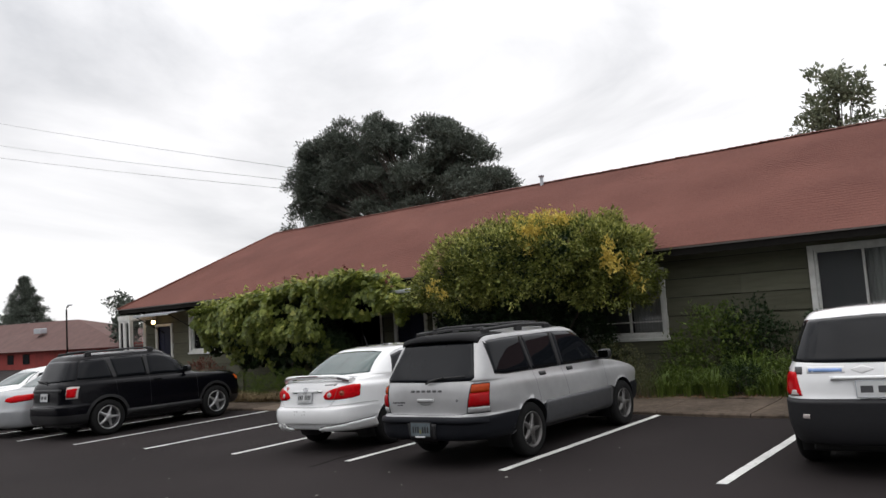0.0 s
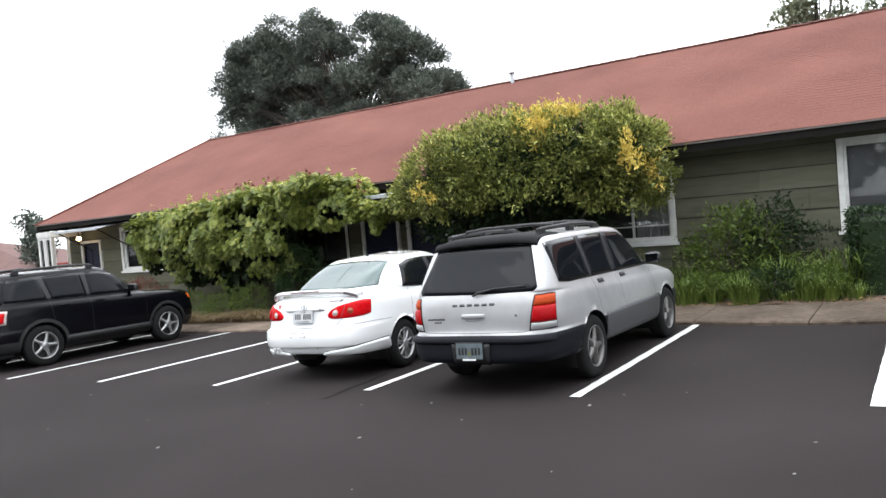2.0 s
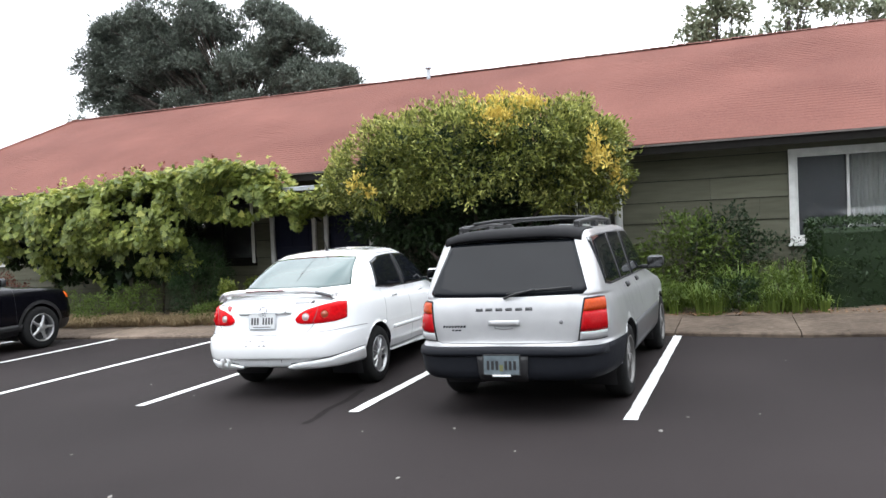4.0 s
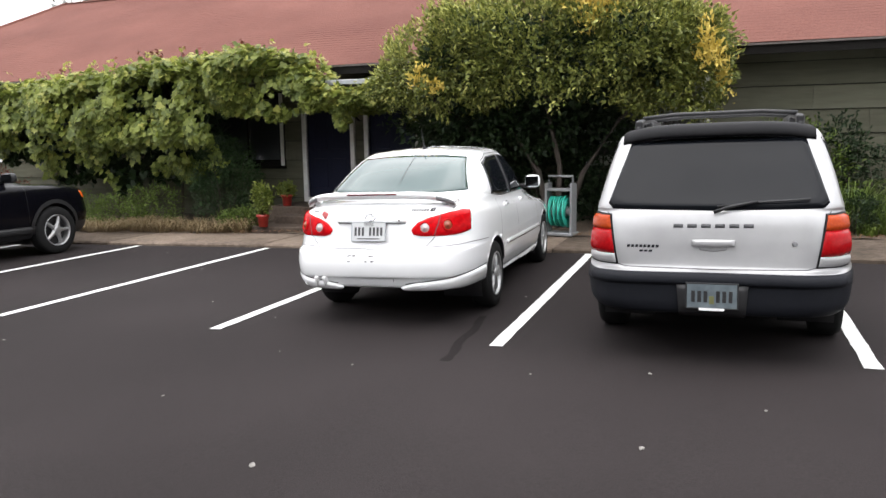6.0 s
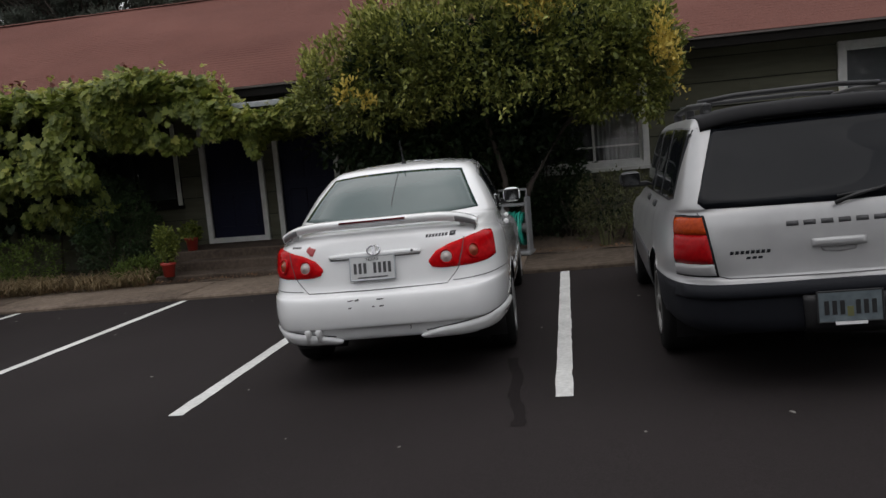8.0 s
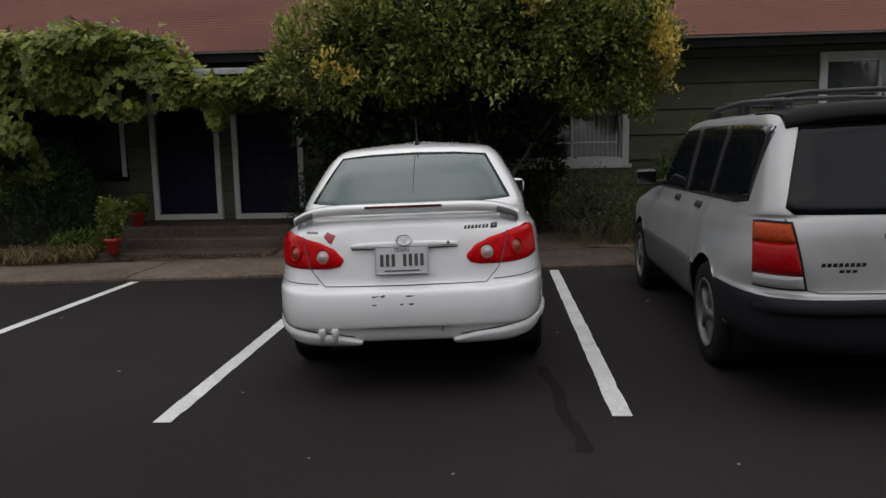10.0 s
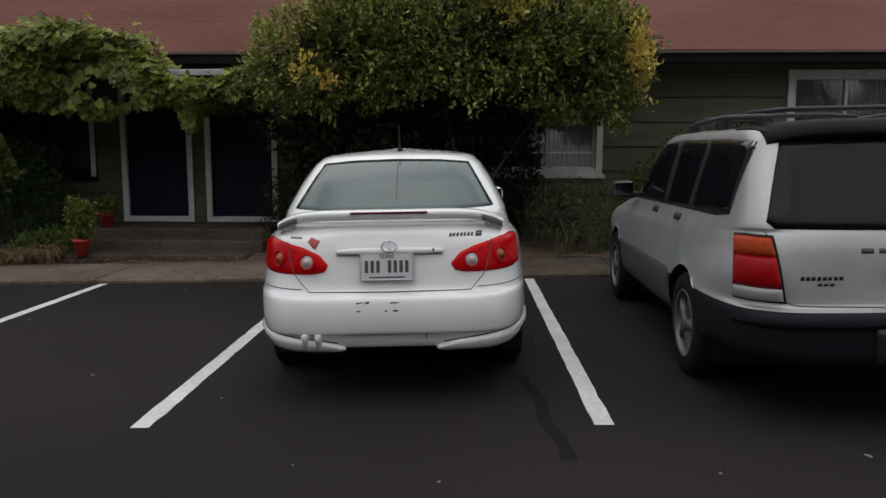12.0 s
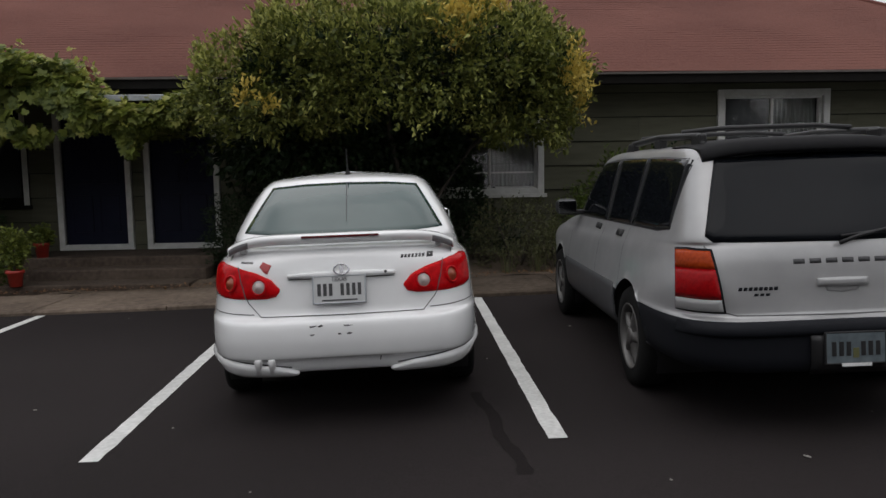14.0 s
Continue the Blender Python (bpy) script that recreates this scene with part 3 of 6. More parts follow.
def build_siding():
    """Wide lap boards, each a wedge that is thicker at its lower edge, cut round the openings."""
    rng = np.random.default_rng(12)
    rise = 0.376
    rows = [1.52 + rise * k for k in range(-6, 4)]
    for z in rows:
        # boards stop short so dark sheathing shows as each lap's shadow line
        z0, z1 = z, min(z + rise - 0.013, 2.90)
        joints = [HX0 - 0.02]
        while joints[-1] < HX1:
            joints.append(min(HX1, joints[-1] + rng.uniform(2.6, 4.4)))
        for a, b in zip(joints, joints[1:]):
            spans = [(a + 0.002, b - 0.002, z0, z1)]
            for o in OPENINGS:
                ox0, ox1, oz0, oz1 = o[0] - 0.10, o[1] + 0.10, o[2] - 0.09, o[3] + 0.09
                out = []
                for s in spans:
                    if s[1] <= ox0 or s[0] >= ox1 or s[3] <= oz0 or s[2] >= oz1:
                        out.append(s)
                        continue
                    if s[0] < ox0:
                        out.append((s[0], ox0, s[2], s[3]))
                    if s[1] > ox1:
                        out.append((ox1, s[1], s[2], s[3]))
                    xa, xb = max(s[0], ox0), min(s[1], ox1)
                    if s[2] < oz0:
                        out.append((xa, xb, s[2], oz0))
                    if s[3] > oz1:
                        out.append((xa, xb, oz1, s[3]))
                spans = out
            for xa, xb, za, zb in spans:
                if xb - xa < 0.02 or zb - za < 0.02 or za < -0.6:
                    continue
                t0 = 0.044 - 0.036 * (za - z0) / (z1 - z0)
                t1 = 0.044 - 0.036 * (zb - z0) / (z1 - z0)
                v = [(x, y, q) for x in (xa, xb) for y, q in ((WALL_Y - t0, za), (WALL_Y - t0 + 0.002, za + 0.004), (WALL_Y - t1, zb), (WALL_Y, zb), (WALL_Y, za))]
                f = [(0, 1, 2, 3, 4)[::-1], (5, 6, 7, 8, 9)] + [(i, (i + 1) % 5, (i + 1) % 5 + 5, i + 5) for i in range(5)]
                part("siding_board", mesh_of("siding_board", v, f), M["siding"], wall_south)


def build_steps():
    """Concrete steps up to the two doors."""
    s = tagged(thing("door_steps", pose(-4.9, 6.9, 0), "worn dark concrete steps up to two doors", "steps"))
    for x0, x1, y0, z in ((-1.22, 1.25, -0.85, 0.045), (-1.05, 1.35, -0.40, 0.185), (-1.45, 1.35, 0.02, 0.315)):
        part("step", box(x0, x1, y0, 1.19, -0.3, z, 0.018), M["step"], s)


build_steps()


def build_awning(x0, x1, y_front, z_front, z_back, name_label):
    a = thing("awning", pose(x0, WALL_Y, z_back), name_label, "awning")
    n = 24
    v, f = [], []
    for i in range(n + 1):
        x = (x1 - x0) * i / n
        r = 0.012 * (i % 2)
        v += [(x, y_front - WALL_Y, z_front - z_back + r), (x, -0.03, r), (x, y_front - WALL_Y, z_front - z_back + r - 0.02), (x, -0.03, r - 0.02)]
    for i in range(n):
        k = 4 * i
        f += [(k, k + 4, k + 5, k + 1), (k + 2, k + 3, k + 7, k + 6), (k, k + 2, k + 6, k + 4), (k + 1, k + 5, k + 7, k + 3)]
    f += [(0, 1, 3, 2), (4 * n, 4 * n + 2, 4 * n + 3, 4 * n + 1)]
    part("sheet", mesh_of("sheet", v, f), M["metal"], a)
    part("front_rail", box(0, x1 - x0, y_front - WALL_Y - 0.03, y_front - WALL_Y + 0.005, z_front - z_back - 0.05, z_front - z_back + 0.03, 0.006), M["metal"], a)
    for x in (0.06, x1 - x0 - 0.06):
        part("brace", tube([(x, y_front - WALL_Y + 0.05, z_front - z_back - 0.03), (x, -0.03, z_front - z_back - 0.62)], 0.018), M["fascia"], a)


build_awning(-5.02, -3.95, 6.55, 2.50, 2.66, "pale corrugated metal awning over the doors")


# ---- vehicles ----
from mathutils.bvhtree import BVHTree


def ring_points(s, nr=18, ns=46):
    """One closed plan outline of a body: s = z rear, z front, y rear, y front, half width rear, half width front, squareness, crown."""
    zr, zf, yr, yf, wr, wf, n, crown = s
    k = 2 ** (-1 / n)
    half = []
    for i in range(nr):
        u = k * i / nr
        half.append((u, -(1 - u ** n) ** (1 / n)))
    for i in range(ns):
        v = -k + k * i / ns
        half.append(((1 - abs(v) ** n) ** (1 / n), v))
    for i in range(ns):
        v = k * i / ns
        half.append(((1 - v ** n) ** (1 / n), v))
    for i in range(nr + 1):
        u = k * (1 - i / nr)
        half.append((u, (1 - u ** n) ** (1 / n)))
    loop = half + [(-u, v) for u, v in half[-2:0:-1]]
    out = []
    for u, v in loop:
        t = (v + 1) / 2
        out.append((u * (wr + (wf - wr) * t), yr + (yf - yr) * t, zr + (zf - zr) * t + crown * (1 - u * u)))
    return out


def loft(specs, sub=5):
    """Rings between the given ones, smooth but held from overshooting."""
    s = np.array(specs, float)
    tang = np.zeros_like(s)
    for i in range(1, len(s) - 1):
        a, b = s[i] - s[i - 1], s[i + 1] - s[i]
        tang[i] = np.where(a * b > 0, 2 * a * b / np.where(np.abs(a + b) < 1e-9, 1, a + b), 0)
    tang[0], tang[-1] = s[1] - s[0], s[-1] - s[-2]
    rows = []
    for i in range(len(s) - 1):
        for j in range(sub):
            t = j / sub
            h = (2 * t ** 3 - 3 * t ** 2 + 1, t ** 3 - 2 * t ** 2 + t, -2 * t ** 3 + 3 * t ** 2, t ** 3 - t ** 2)
            rows.append(h[0] * s[i] + h[1] * tang[i] + h[2] * s[i + 1] + h[3] * tang[i + 1])
    rows.append(s[-1])
    return [ring_points(r) for r in rows]


class Car:
    """A vehicle made of a lofted body, lenses and panes that lie on it, and wheels. Local axes: x right, y forward from the rear bumper, z up."""

    def __init__(self, m, label, specs, split, wheels, paint, lower, arch=0.36, category="car", arch_label=""):
        self.root = thing("car", m, label, category, "parked cars")
        self.turns = {}
        rings = loft(specs)
        n = len(rings[0])
        verts = [p for r in rings for p in r]
        faces = [(i * n + k, i * n + (k + 1) % n, (i + 1) * n + (k + 1) % n, (i + 1) * n + k) for i in range(len(rings) - 1) for k in range(n)]
        top = tuple((len(rings) - 1) * n + k for k in range(n))
        bottom = tuple(range(n))[::-1]
        self.bvh = BVHTree.FromPolygons([Vector(v) for v in verts], faces + [top, bottom])
        ry, fy, wz, wr = wheels
        va = np.array(verts)
        for cy in (ry, fy):
            d = np.hypot(va[:, 1] - cy, va[:, 2] - wz)
            near = (np.abs(d - arch) < 0.028) & (np.abs(va[:, 0]) > 0.45) & (va[:, 2] > 0.05)
            f = arch / d[near]
            va[near, 1] = cy + (va[near, 1] - cy) * f
            va[near, 2] = wz + (va[near, 2] - wz) * f
        up, low = [], []
        for q, f in enumerate(faces):
            c = va[list(f)].mean(0)
            if abs(c[0]) > 0.42 and any(math.hypot(c[1] - cy, c[2] - wz) < arch - 0.002 for cy in (ry, fy)):
                continue
            (low if q // n < split * 5 else up).append(f)
        up.append(top)
        low.append(bottom)

        def piece(name, fs, mat, lab=""):
            used = sorted({i for f in fs for i in f})
            at = {g: i for i, g in enumerate(used)}
            return part(name, mesh_of(name, [va[i] for i in used], [tuple(at[i] for i in f) for f in fs], True), mat, self.root, lab)

        self.body = piece("body", up, paint)
        self.lower = piece("lower_body", low, lower)
        for cy in (ry, fy):
            for s in (1, -1):
                vs, fs = [], []
                m2 = 26
                for i in range(m2 + 1):
                    a = math.radians(-25 + 230 * i / m2)
                    for x, r in ((0.86, arch + 0.012), (0.42, arch + 0.012), (0.42, 0.02)):
                        hit = self.bvh.ray_cast(Vector((s * 2, cy + math.cos(a) * arch, wz + math.sin(a) * arch)), Vector((-s, 0, 0)))[0]
                        xx = (hit.x - s * 0.012) if (x > 0.5 and hit) else s * min(x, 0.78)
                        vs.append((xx, cy + math.cos(a) * r, wz + math.sin(a) * r))
                for i in range(m2):
                    for q in (0, 1):
                        fs.append((3 * i + q, 3 * i + 3 + q, 3 * i + 4 + q, 3 * i + 1 + q))
                part("wheel_arch", mesh_of("wheel_arch", vs, fs, True), M["black"], self.root)

    def wrap(self, a, z):
        """The place at height z that lies the signed distance a round the body from the middle of its rear."""
        key = round(z * 500)
        if key not in self.turns:
            pts = []
            for i in range(61):
                t = math.radians(-90 + 88 * (i / 60) ** 0.8)
                way, lift = Vector((math.cos(t), math.sin(t), 0)), 0.0
                hit = (None,)
                while hit[0] is None:
                    hit = self.bvh.ray_cast(Vector((0, 0.95, key / 500 + lift)) + way * 3, -way)
                    lift += 0.02
                pts.append((hit[0], hit[1]))
            run = [0.0]
            for p, q in zip(pts, pts[1:]):
                run.append(run[-1] + (q[0] - p[0]).length)
            self.turns[key] = (run, pts)
        run, pts = self.turns[key]
        s, d = (1 if a >= 0 else -1), abs(a)
        i = min(len(run) - 2, max(0, int(np.searchsorted(run, d)) - 1))
        f = (d - run[i]) / max(1e-6, run[i + 1] - run[i])
        p = pts[i][0].lerp(pts[i + 1][0], f)
        n = pts[i][1].lerp(pts[i + 1][1], f).normalized()
        p.z = z
        if n.dot(Vector((p.x, p.y - 0.95, 0))) < 0:
            n = -n
        return Vector((p.x * s, p.y, p.z)), Vector((n.x * s, n.y, n.z))

    def cast(self, axis, a, b):
        if axis == "wrap":
            return self.wrap(a, b)
        ways = {"rear": ((a, -2, b), (0, 1, 0)), "front": ((a, 8, b), (0, -1, 0)), "right": ((3, a, b), (-1, 0, 0)), "left": ((-3, a, b), (1, 0, 0)), "top": ((a, b, 4), (0, 0, -1))}
        o, d = ways[axis]
        hit = self.bvh.ray_cast(Vector(o), Vector(d))
        if hit[0] is None:
            near = self.bvh.find_nearest(Vector(o) + Vector(d) * 2.2)
            return near[0], near[1]
        nrm = hit[1]
        return hit[0], (nrm if nrm.dot(Vector(d)) < 0 else -nrm)

    def patch(self, name, top, bot, axis, mat, off=0.004, parent=None, label="", ns=14, nt=8, bulge=0.0):
        """A pane, lens or panel that lies on the body between two edge lines given in the view from that side."""
        def along(line, t):
            t = t * (len(line) - 1)
            i = min(int(t), len(line) - 2)
            f = t - i
            return [line[i][q] + (line[i + 1][q] - line[i][q]) * f for q in (0, 1)]

        vs, fs = [], []
        w = ns + 1
        for j in range(nt + 1):
            for i in range(ns + 1):
                u, v = i / ns, j / nt
                p, q = along(top, u), along(bot, u)
                hit, nrm = self.cast(axis, p[0] + (q[0] - p[0]) * v, p[1] + (q[1] - p[1]) * v)
                rim = i in (0, ns) or j in (0, nt)
                vs.append(hit + nrm * (off + bulge * (1 - (2 * u - 1) ** 4) * (1 - (2 * v - 1) ** 4)))
                if rim:
                    vs[-1] = hit + nrm * off * 0.6
        fs = [(j * w + i, j * w + i + 1, (j + 1) * w + i + 1, (j + 1) * w + i) for j in range(nt) for i in range(ns)]
        rim = [i for i in range(w)] + [j * w + ns for j in range(1, nt + 1)] + [nt * w + i for i in range(ns - 1, -1, -1)] + [j * w for j in range(nt - 1, 0, -1)]
        base = len(vs)
        for r in rim:
            near = self.bvh.find_nearest(vs[r])
            vs.append(near[0] - near[1] * 0.004)
        for k in range(len(rim)):
            k2 = (k + 1) % len(rim)
            fs.append((rim[k], base + k, base + k2, rim[k2]))
        me = mesh_of(name, vs, fs, True)
        bm = bmesh.new()
        bm.from_mesh(me)
        bmesh.ops.recalc_face_normals(bm, faces=bm.faces)
        bm.to_mesh(me)
        bm.free()
        me.shade_smooth()
        return part(name, me, mat, parent or self.root, label)

    def glass_band(self, top, bot):
        """Black surround that the side windows sit in."""
        for s in ("right", "left"):
            self.patch("window_surround", top, bot, s, M["black"], off=0.0022, ns=40, nt=10)

    def both(self, name, top, bot, axis, mat, **kw):
        """A patch and its mirror image."""
        a = self.patch(name, top, bot, axis, mat, **kw)
        if axis in ("rear", "front", "top"):
            flip = lambda l: [(-p[0], p[1]) for p in l]
            return a, self.patch(name, flip(top), flip(bot), axis, mat, **kw)
        return a, self.patch(name, top, bot, "left" if axis == "right" else "right", mat, **kw)

    def seam(self, pts, axis, width=0.006, mat=None, off=0.0022, step=0.03, name="panel_gap"):
        """A thin line on the body along points."""
        fine = []
        for p, q in zip(pts, pts[1:]):
            k = max(1, int(math.dist(p, q) / step))
            fine += [(p[0] + (q[0] - p[0]) * i / k, p[1] + (q[1] - p[1]) * i / k) for i in range(k)]
        fine.append(pts[-1])
        vs, fs = [], []
        for i, p in enumerate(fine):
            a, b = fine[max(0, i - 1)], fine[min(len(fine) - 1, i + 1)]
            d = Vector((b[0] - a[0], b[1] - a[1])).normalized()
            for s in (-0.5, 0.5):
                hit, nrm = self.cast(axis, p[0] - d.y * width * s, p[1] + d.x * width * s)
                vs.append(hit + nrm * off)
        fs = [(2 * i, 2 * i + 1, 2 * i + 3, 2 * i + 2) for i in range(len(fine) - 1)]
        return part(name, mesh_of(name, vs, fs, True), mat or M["gap"], self.root)

    def wheels(self, pos, radius, width, half, rim_mat, spokes, style="five"):
        ry, fy, wz, _ = pos
        r, w = radius, width
        tyre = lathe([(r * 0.64, -w / 2 + 0.01), (r * 0.70, -w / 2), (r * 0.93, -w / 2 + 0.004), (r * 0.985, -w / 2 + 0.03), (r, -w / 4), (r * 0.992, 0), (r, w / 4), (r * 0.985, w / 2 - 0.03), (r * 0.93, w / 2 - 0.004), (r * 0.70, w / 2), (r * 0.64, w / 2 - 0.01)], 44)
        tyre.materials.append(M["tyre"])
        barrel = lathe([(r * 0.66, w / 2 - 0.002), (r * 0.645, w / 2 + 0.004), (r * 0.61, w / 2 - 0.006), (r * 0.60, w / 2 - 0.06), (r * 0.58, -w / 2 + 0.02)], 44)
        barrel.materials.append(rim_mat)
        disc = lathe([(r * 0.60, w / 2 - 0.10), (0.0, w / 2 - 0.10)], 30)
        disc.materials.append(M["black"])
        bm = bmesh.new()
        for k in range(spokes):
            a0 = 2 * math.pi * k / spokes
            for s in ((0,) if style == "five" else (-0.13, 0.13)):
                prof = []
                for rr, hw, x in ((0.09, 0.30, 0.0), (0.30, 0.145, 0.004), (0.50, 0.125, -0.004), (0.615, 0.15, -0.012)):
                    hw = hw * (1.0 if style == "five" else 0.42)
                    prof.append((rr * r, hw * r, w / 2 - 0.012 + x))
                rows = []
                for rr, hw, x in prof:
                    row = []
                    for dx, side in ((-0.03, -1), (0, -0.75), (0.004, 0), (0, 0.75), (-0.03, 1)):
                        t, c = hw * side * 0.5 + s * r * min(1, rr / (0.5 * r)), rr
                        row.append(bm.verts.new((x + dx, c * math.cos(a0) - t * math.sin(a0), c * math.sin(a0) + t * math.cos(a0))))
                    rows.append(row)
                for i in range(3):
                    for q in range(4):
                        bm.faces.new((rows[i][q], rows[i][q + 1], rows[i + 1][q + 1], rows[i + 1][q]))
        bmesh.ops.recalc_face_normals(bm, faces=bm.faces)
        spoke_mesh = bpy.data.meshes.new("spokes")
        bm.to_mesh(spoke_mesh)
        bm.free()
        spoke_mesh.shade_smooth()
        spoke_mesh.materials.append(rim_mat)
        hub = lathe([(r * 0.17, w / 2 - 0.05), (r * 0.17, w / 2 - 0.004), (r * 0.13, w / 2 + 0.004), (0.0, w / 2 + 0.006)], 24)
        hub.materials.append(rim_mat)
        for cy in (ry, fy):
            for s in (1, -1):
                wheel = part("wheel", tyre, None, self.root)
                wheel.matrix_basis = pose(s * (half - w / 2), cy, radius, 0, 0, 0 if s > 0 else 180)
                for nm, me in (("rim", barrel), ("brake_disc", disc), ("spoke", spoke_mesh), ("hub_cap", hub)):
                    part(nm, me, None, wheel)

    def mirrors(self, y, z, w, mat, out=0.045):
        for s in (1, -1):
            hit, nrm = self.cast("right" if s > 0 else "left", y, z)
            bm = bmesh.new()
            bmesh.ops.create_uvsphere(bm, u_segments=20, v_segments=12, radius=1.0)
            for v in bm.verts:
                e = [math.copysign(abs(c) ** 0.6, c) for c in v.co]
                v.co = Vector((e[0] * w * 0.5, e[1] * 0.055, e[2] * 0.072))
            for f in bm.faces:
                f.smooth = True
            mo = part("side_mirror", bm, mat, self.root)
            mo.matrix_basis = pose(hit.x + s * (w * 0.5 + out), y - 0.02, z + 0.05)
            part("mirror_arm", box(-0.05 - out * 0.6, 0.05 + out * 0.6, -0.03, 0.03, -0.075, -0.03, 0.01), M["black"], mo).matrix_basis = pose(-s * w * 0.42, 0, 0)
            part("mirror_glass", box(-w * 0.42, w * 0.42, -0.060, -0.05, -0.056, 0.056, 0.004), M["mirror"], mo)

    def plate(self, x, z, mat, frame_mat, rows, w=0.305, h=0.155, tip=6.0, out=0.012):
        """A number plate whose writing is plain bars."""
        hit, nrm = self.cast("rear", x, z)
        p = part("number_plate", box(-w / 2, w / 2, -0.004, 0.004, -h / 2, h / 2, 0.002), mat, self.root, "plate with plain dark bars")
        p.matrix_basis = pose(x, hit.y - out, z, -tip, 0, 0)
        part("plate_frame", frame_mesh(-w / 2 - 0.006, w / 2 + 0.006, -h / 2 - 0.006, h / 2 + 0.006, 0.010, -0.008, 0.006), frame_mat, p)
        for xa, xb, za, zb, mm in rows:
            part("bar", box(xa, xb, -0.0065, -0.004, za, zb), mm, p)
        return p

    def lettering(self, axis, x0, x1, z, h, n, mat, lean=0.0):
        """A row of small raised marks in place of a maker's name."""
        step = (x1 - x0) / n
        for i in range(n):
            a = x0 + i * step
            self.patch("badge", [(a + lean, z + h), (a + step * 0.70 + lean, z + h)], [(a, z), (a + step * 0.70, z)], axis, mat, off=0.003, ns=2, nt=1)


def bars_for_plate(ink, n1, gap, n2, w=0.26, h=0.075, z=-0.035):
    total = n1 + n2 + gap
    step = w / total
    out = []
    for i in list(range(n1)) + [n1 + gap + k for k in range(n2)]:
        a = -w / 2 + i * step
        out.append((a + step * 0.20, a + step * 0.80, z, z + h, ink))
    return out


def word(name, text, size, mat, parent, m):
    """Flat lettering in the built-in font, as a mesh."""
    cu = bpy.data.curves.new(name, "FONT")
    cu.body, cu.size, cu.align_x, cu.extrude = text, size, "CENTER", 0.0006
    tmp = bpy.data.objects.new(name, cu)
    me = bpy.data.meshes.new_from_object(tmp)
    bpy.data.objects.remove(tmp)
    w = part(name, me, mat, parent)
    w.matrix_basis = m
    return w


def white_sedan():
    pos = (1.03, 3.63, 0.302, 0.302)
    specs = [  # z rear, z front, y rear, y front, half width rear, half width front, squareness, crown
        (0.33, 0.17, 0.32, 4.30, 0.66, 0.62, 5.0, 0.0),
        (0.335, 0.18, 0.085, 4.44, 0.780, 0.76, 6.0, 0.0),
        (0.415, 0.30, 0.036, 4.51, 0.828, 0.82, 6.0, 0.0),
        (0.432, 0.36, 0.012, 4.515, 0.838, 0.83, 6.0, 0.0),
        (0.52, 0.48, 0.000, 4.52, 0.848, 0.845, 6.0, 0.0),
        (0.625, 0.60, 0.02, 4.50, 0.848, 0.845, 6.0, 0.0),
        (0.655, 0.63, 0.075, 4.48, 0.848, 0.842, 6.0, 0.0),
        (0.80, 0.70, 0.105, 4.38, 0.846, 0.83, 5.4, 0.0),
        (0.93, 0.74, 0.135, 4.28, 0.834, 0.80, 5.2, 0.0),
        (0.995, 0.77, 0.175, 4.18, 0.805, 0.76, 4.2, 0.004),
        (1.015, 0.86, 0.28, 3.75, 0.795, 0.73, 4.2, 0.012),
        (1.035, 0.965, 0.60, 3.28, 0.790, 0.72, 4.8, 0.012),
        (1.06, 1.00, 0.66, 3.20, 0.782, 0.715, 5.2, 0.010),
        (1.24, 1.22, 0.98, 2.85, 0.692, 0.650, 5.4, 0.006),
        (1.365, 1.37, 1.27, 2.50, 0.605, 0.59, 5.2, 0.006),
        (1.402, 1.412, 1.40, 2.36, 0.552, 0.54, 4.6, 0.012),
        (1.422, 1.432, 1.60, 2.20, 0.44, 0.44, 3.6, 0.022),
        (1.432, 1.439, 1.78, 2.05, 0.20, 0.20, 2.6, 0.020),
    ]
    c = Car(on_ground(-1.085, 0.265, 2.9) @ Matrix.Diagonal((0.982, 1, 1, 1)), "white four-door sedan with a rear spoiler, parked nose-in, bumper scuffed", specs, 0, pos, M["white_paint"], M["black"], arch=0.345)
    c.wheels(pos, 0.302, 0.195, 0.835, M["alloy"], 5, "twin")
    # rear window, side windows
    c.patch("rear_window", [(-0.512, 1.352), (-0.3, 1.370), (0, 1.376), (0.3, 1.370), (0.512, 1.352)], [(-0.648, 1.075), (-0.35, 1.062), (0, 1.058), (0.35, 1.062), (0.648, 1.075)], "rear", M["glass"], off=0.007, label="grey-green rear window", ns=30, nt=14)
    c.both("rear_door_window", [(1.33, 1.28), (1.55, 1.335), (1.98, 1.350)], [(1.18, 1.02), (1.5, 0.985), (1.98, 0.975)], "right", M["tint"], ns=16, nt=10)
    c.both("front_door_window", [(2.04, 1.350), (2.40, 1.33), (2.62, 1.25)], [(2.04, 0.973), (2.6, 0.965), (3.08, 0.955)], "right", M["tint"], ns=16, nt=10)
    c.glass_band([(1.32, 1.29), (1.55, 1.345), (2.0, 1.360), (2.42, 1.34), (2.64, 1.255)], [(1.165, 1.01), (1.55, 0.975), (2.0, 0.965), (2.6, 0.957), (3.1, 0.947)])
    c.patch("windscreen", [(-0.54, 1.36), (0, 1.38), (0.54, 1.36)], [(-0.66, 1.03), (0, 1.01), (0.66, 1.03)], "front", M["tint"], ns=20, nt=10)
    for s in ("right", "left"):
        c.seam([(1.22, 0.40), (1.28, 0.98), (1.34, 1.31), (1.6, 1.372), (2.3, 1.382), (2.68, 1.26), (3.14, 0.95), (3.16, 0.42)], s)
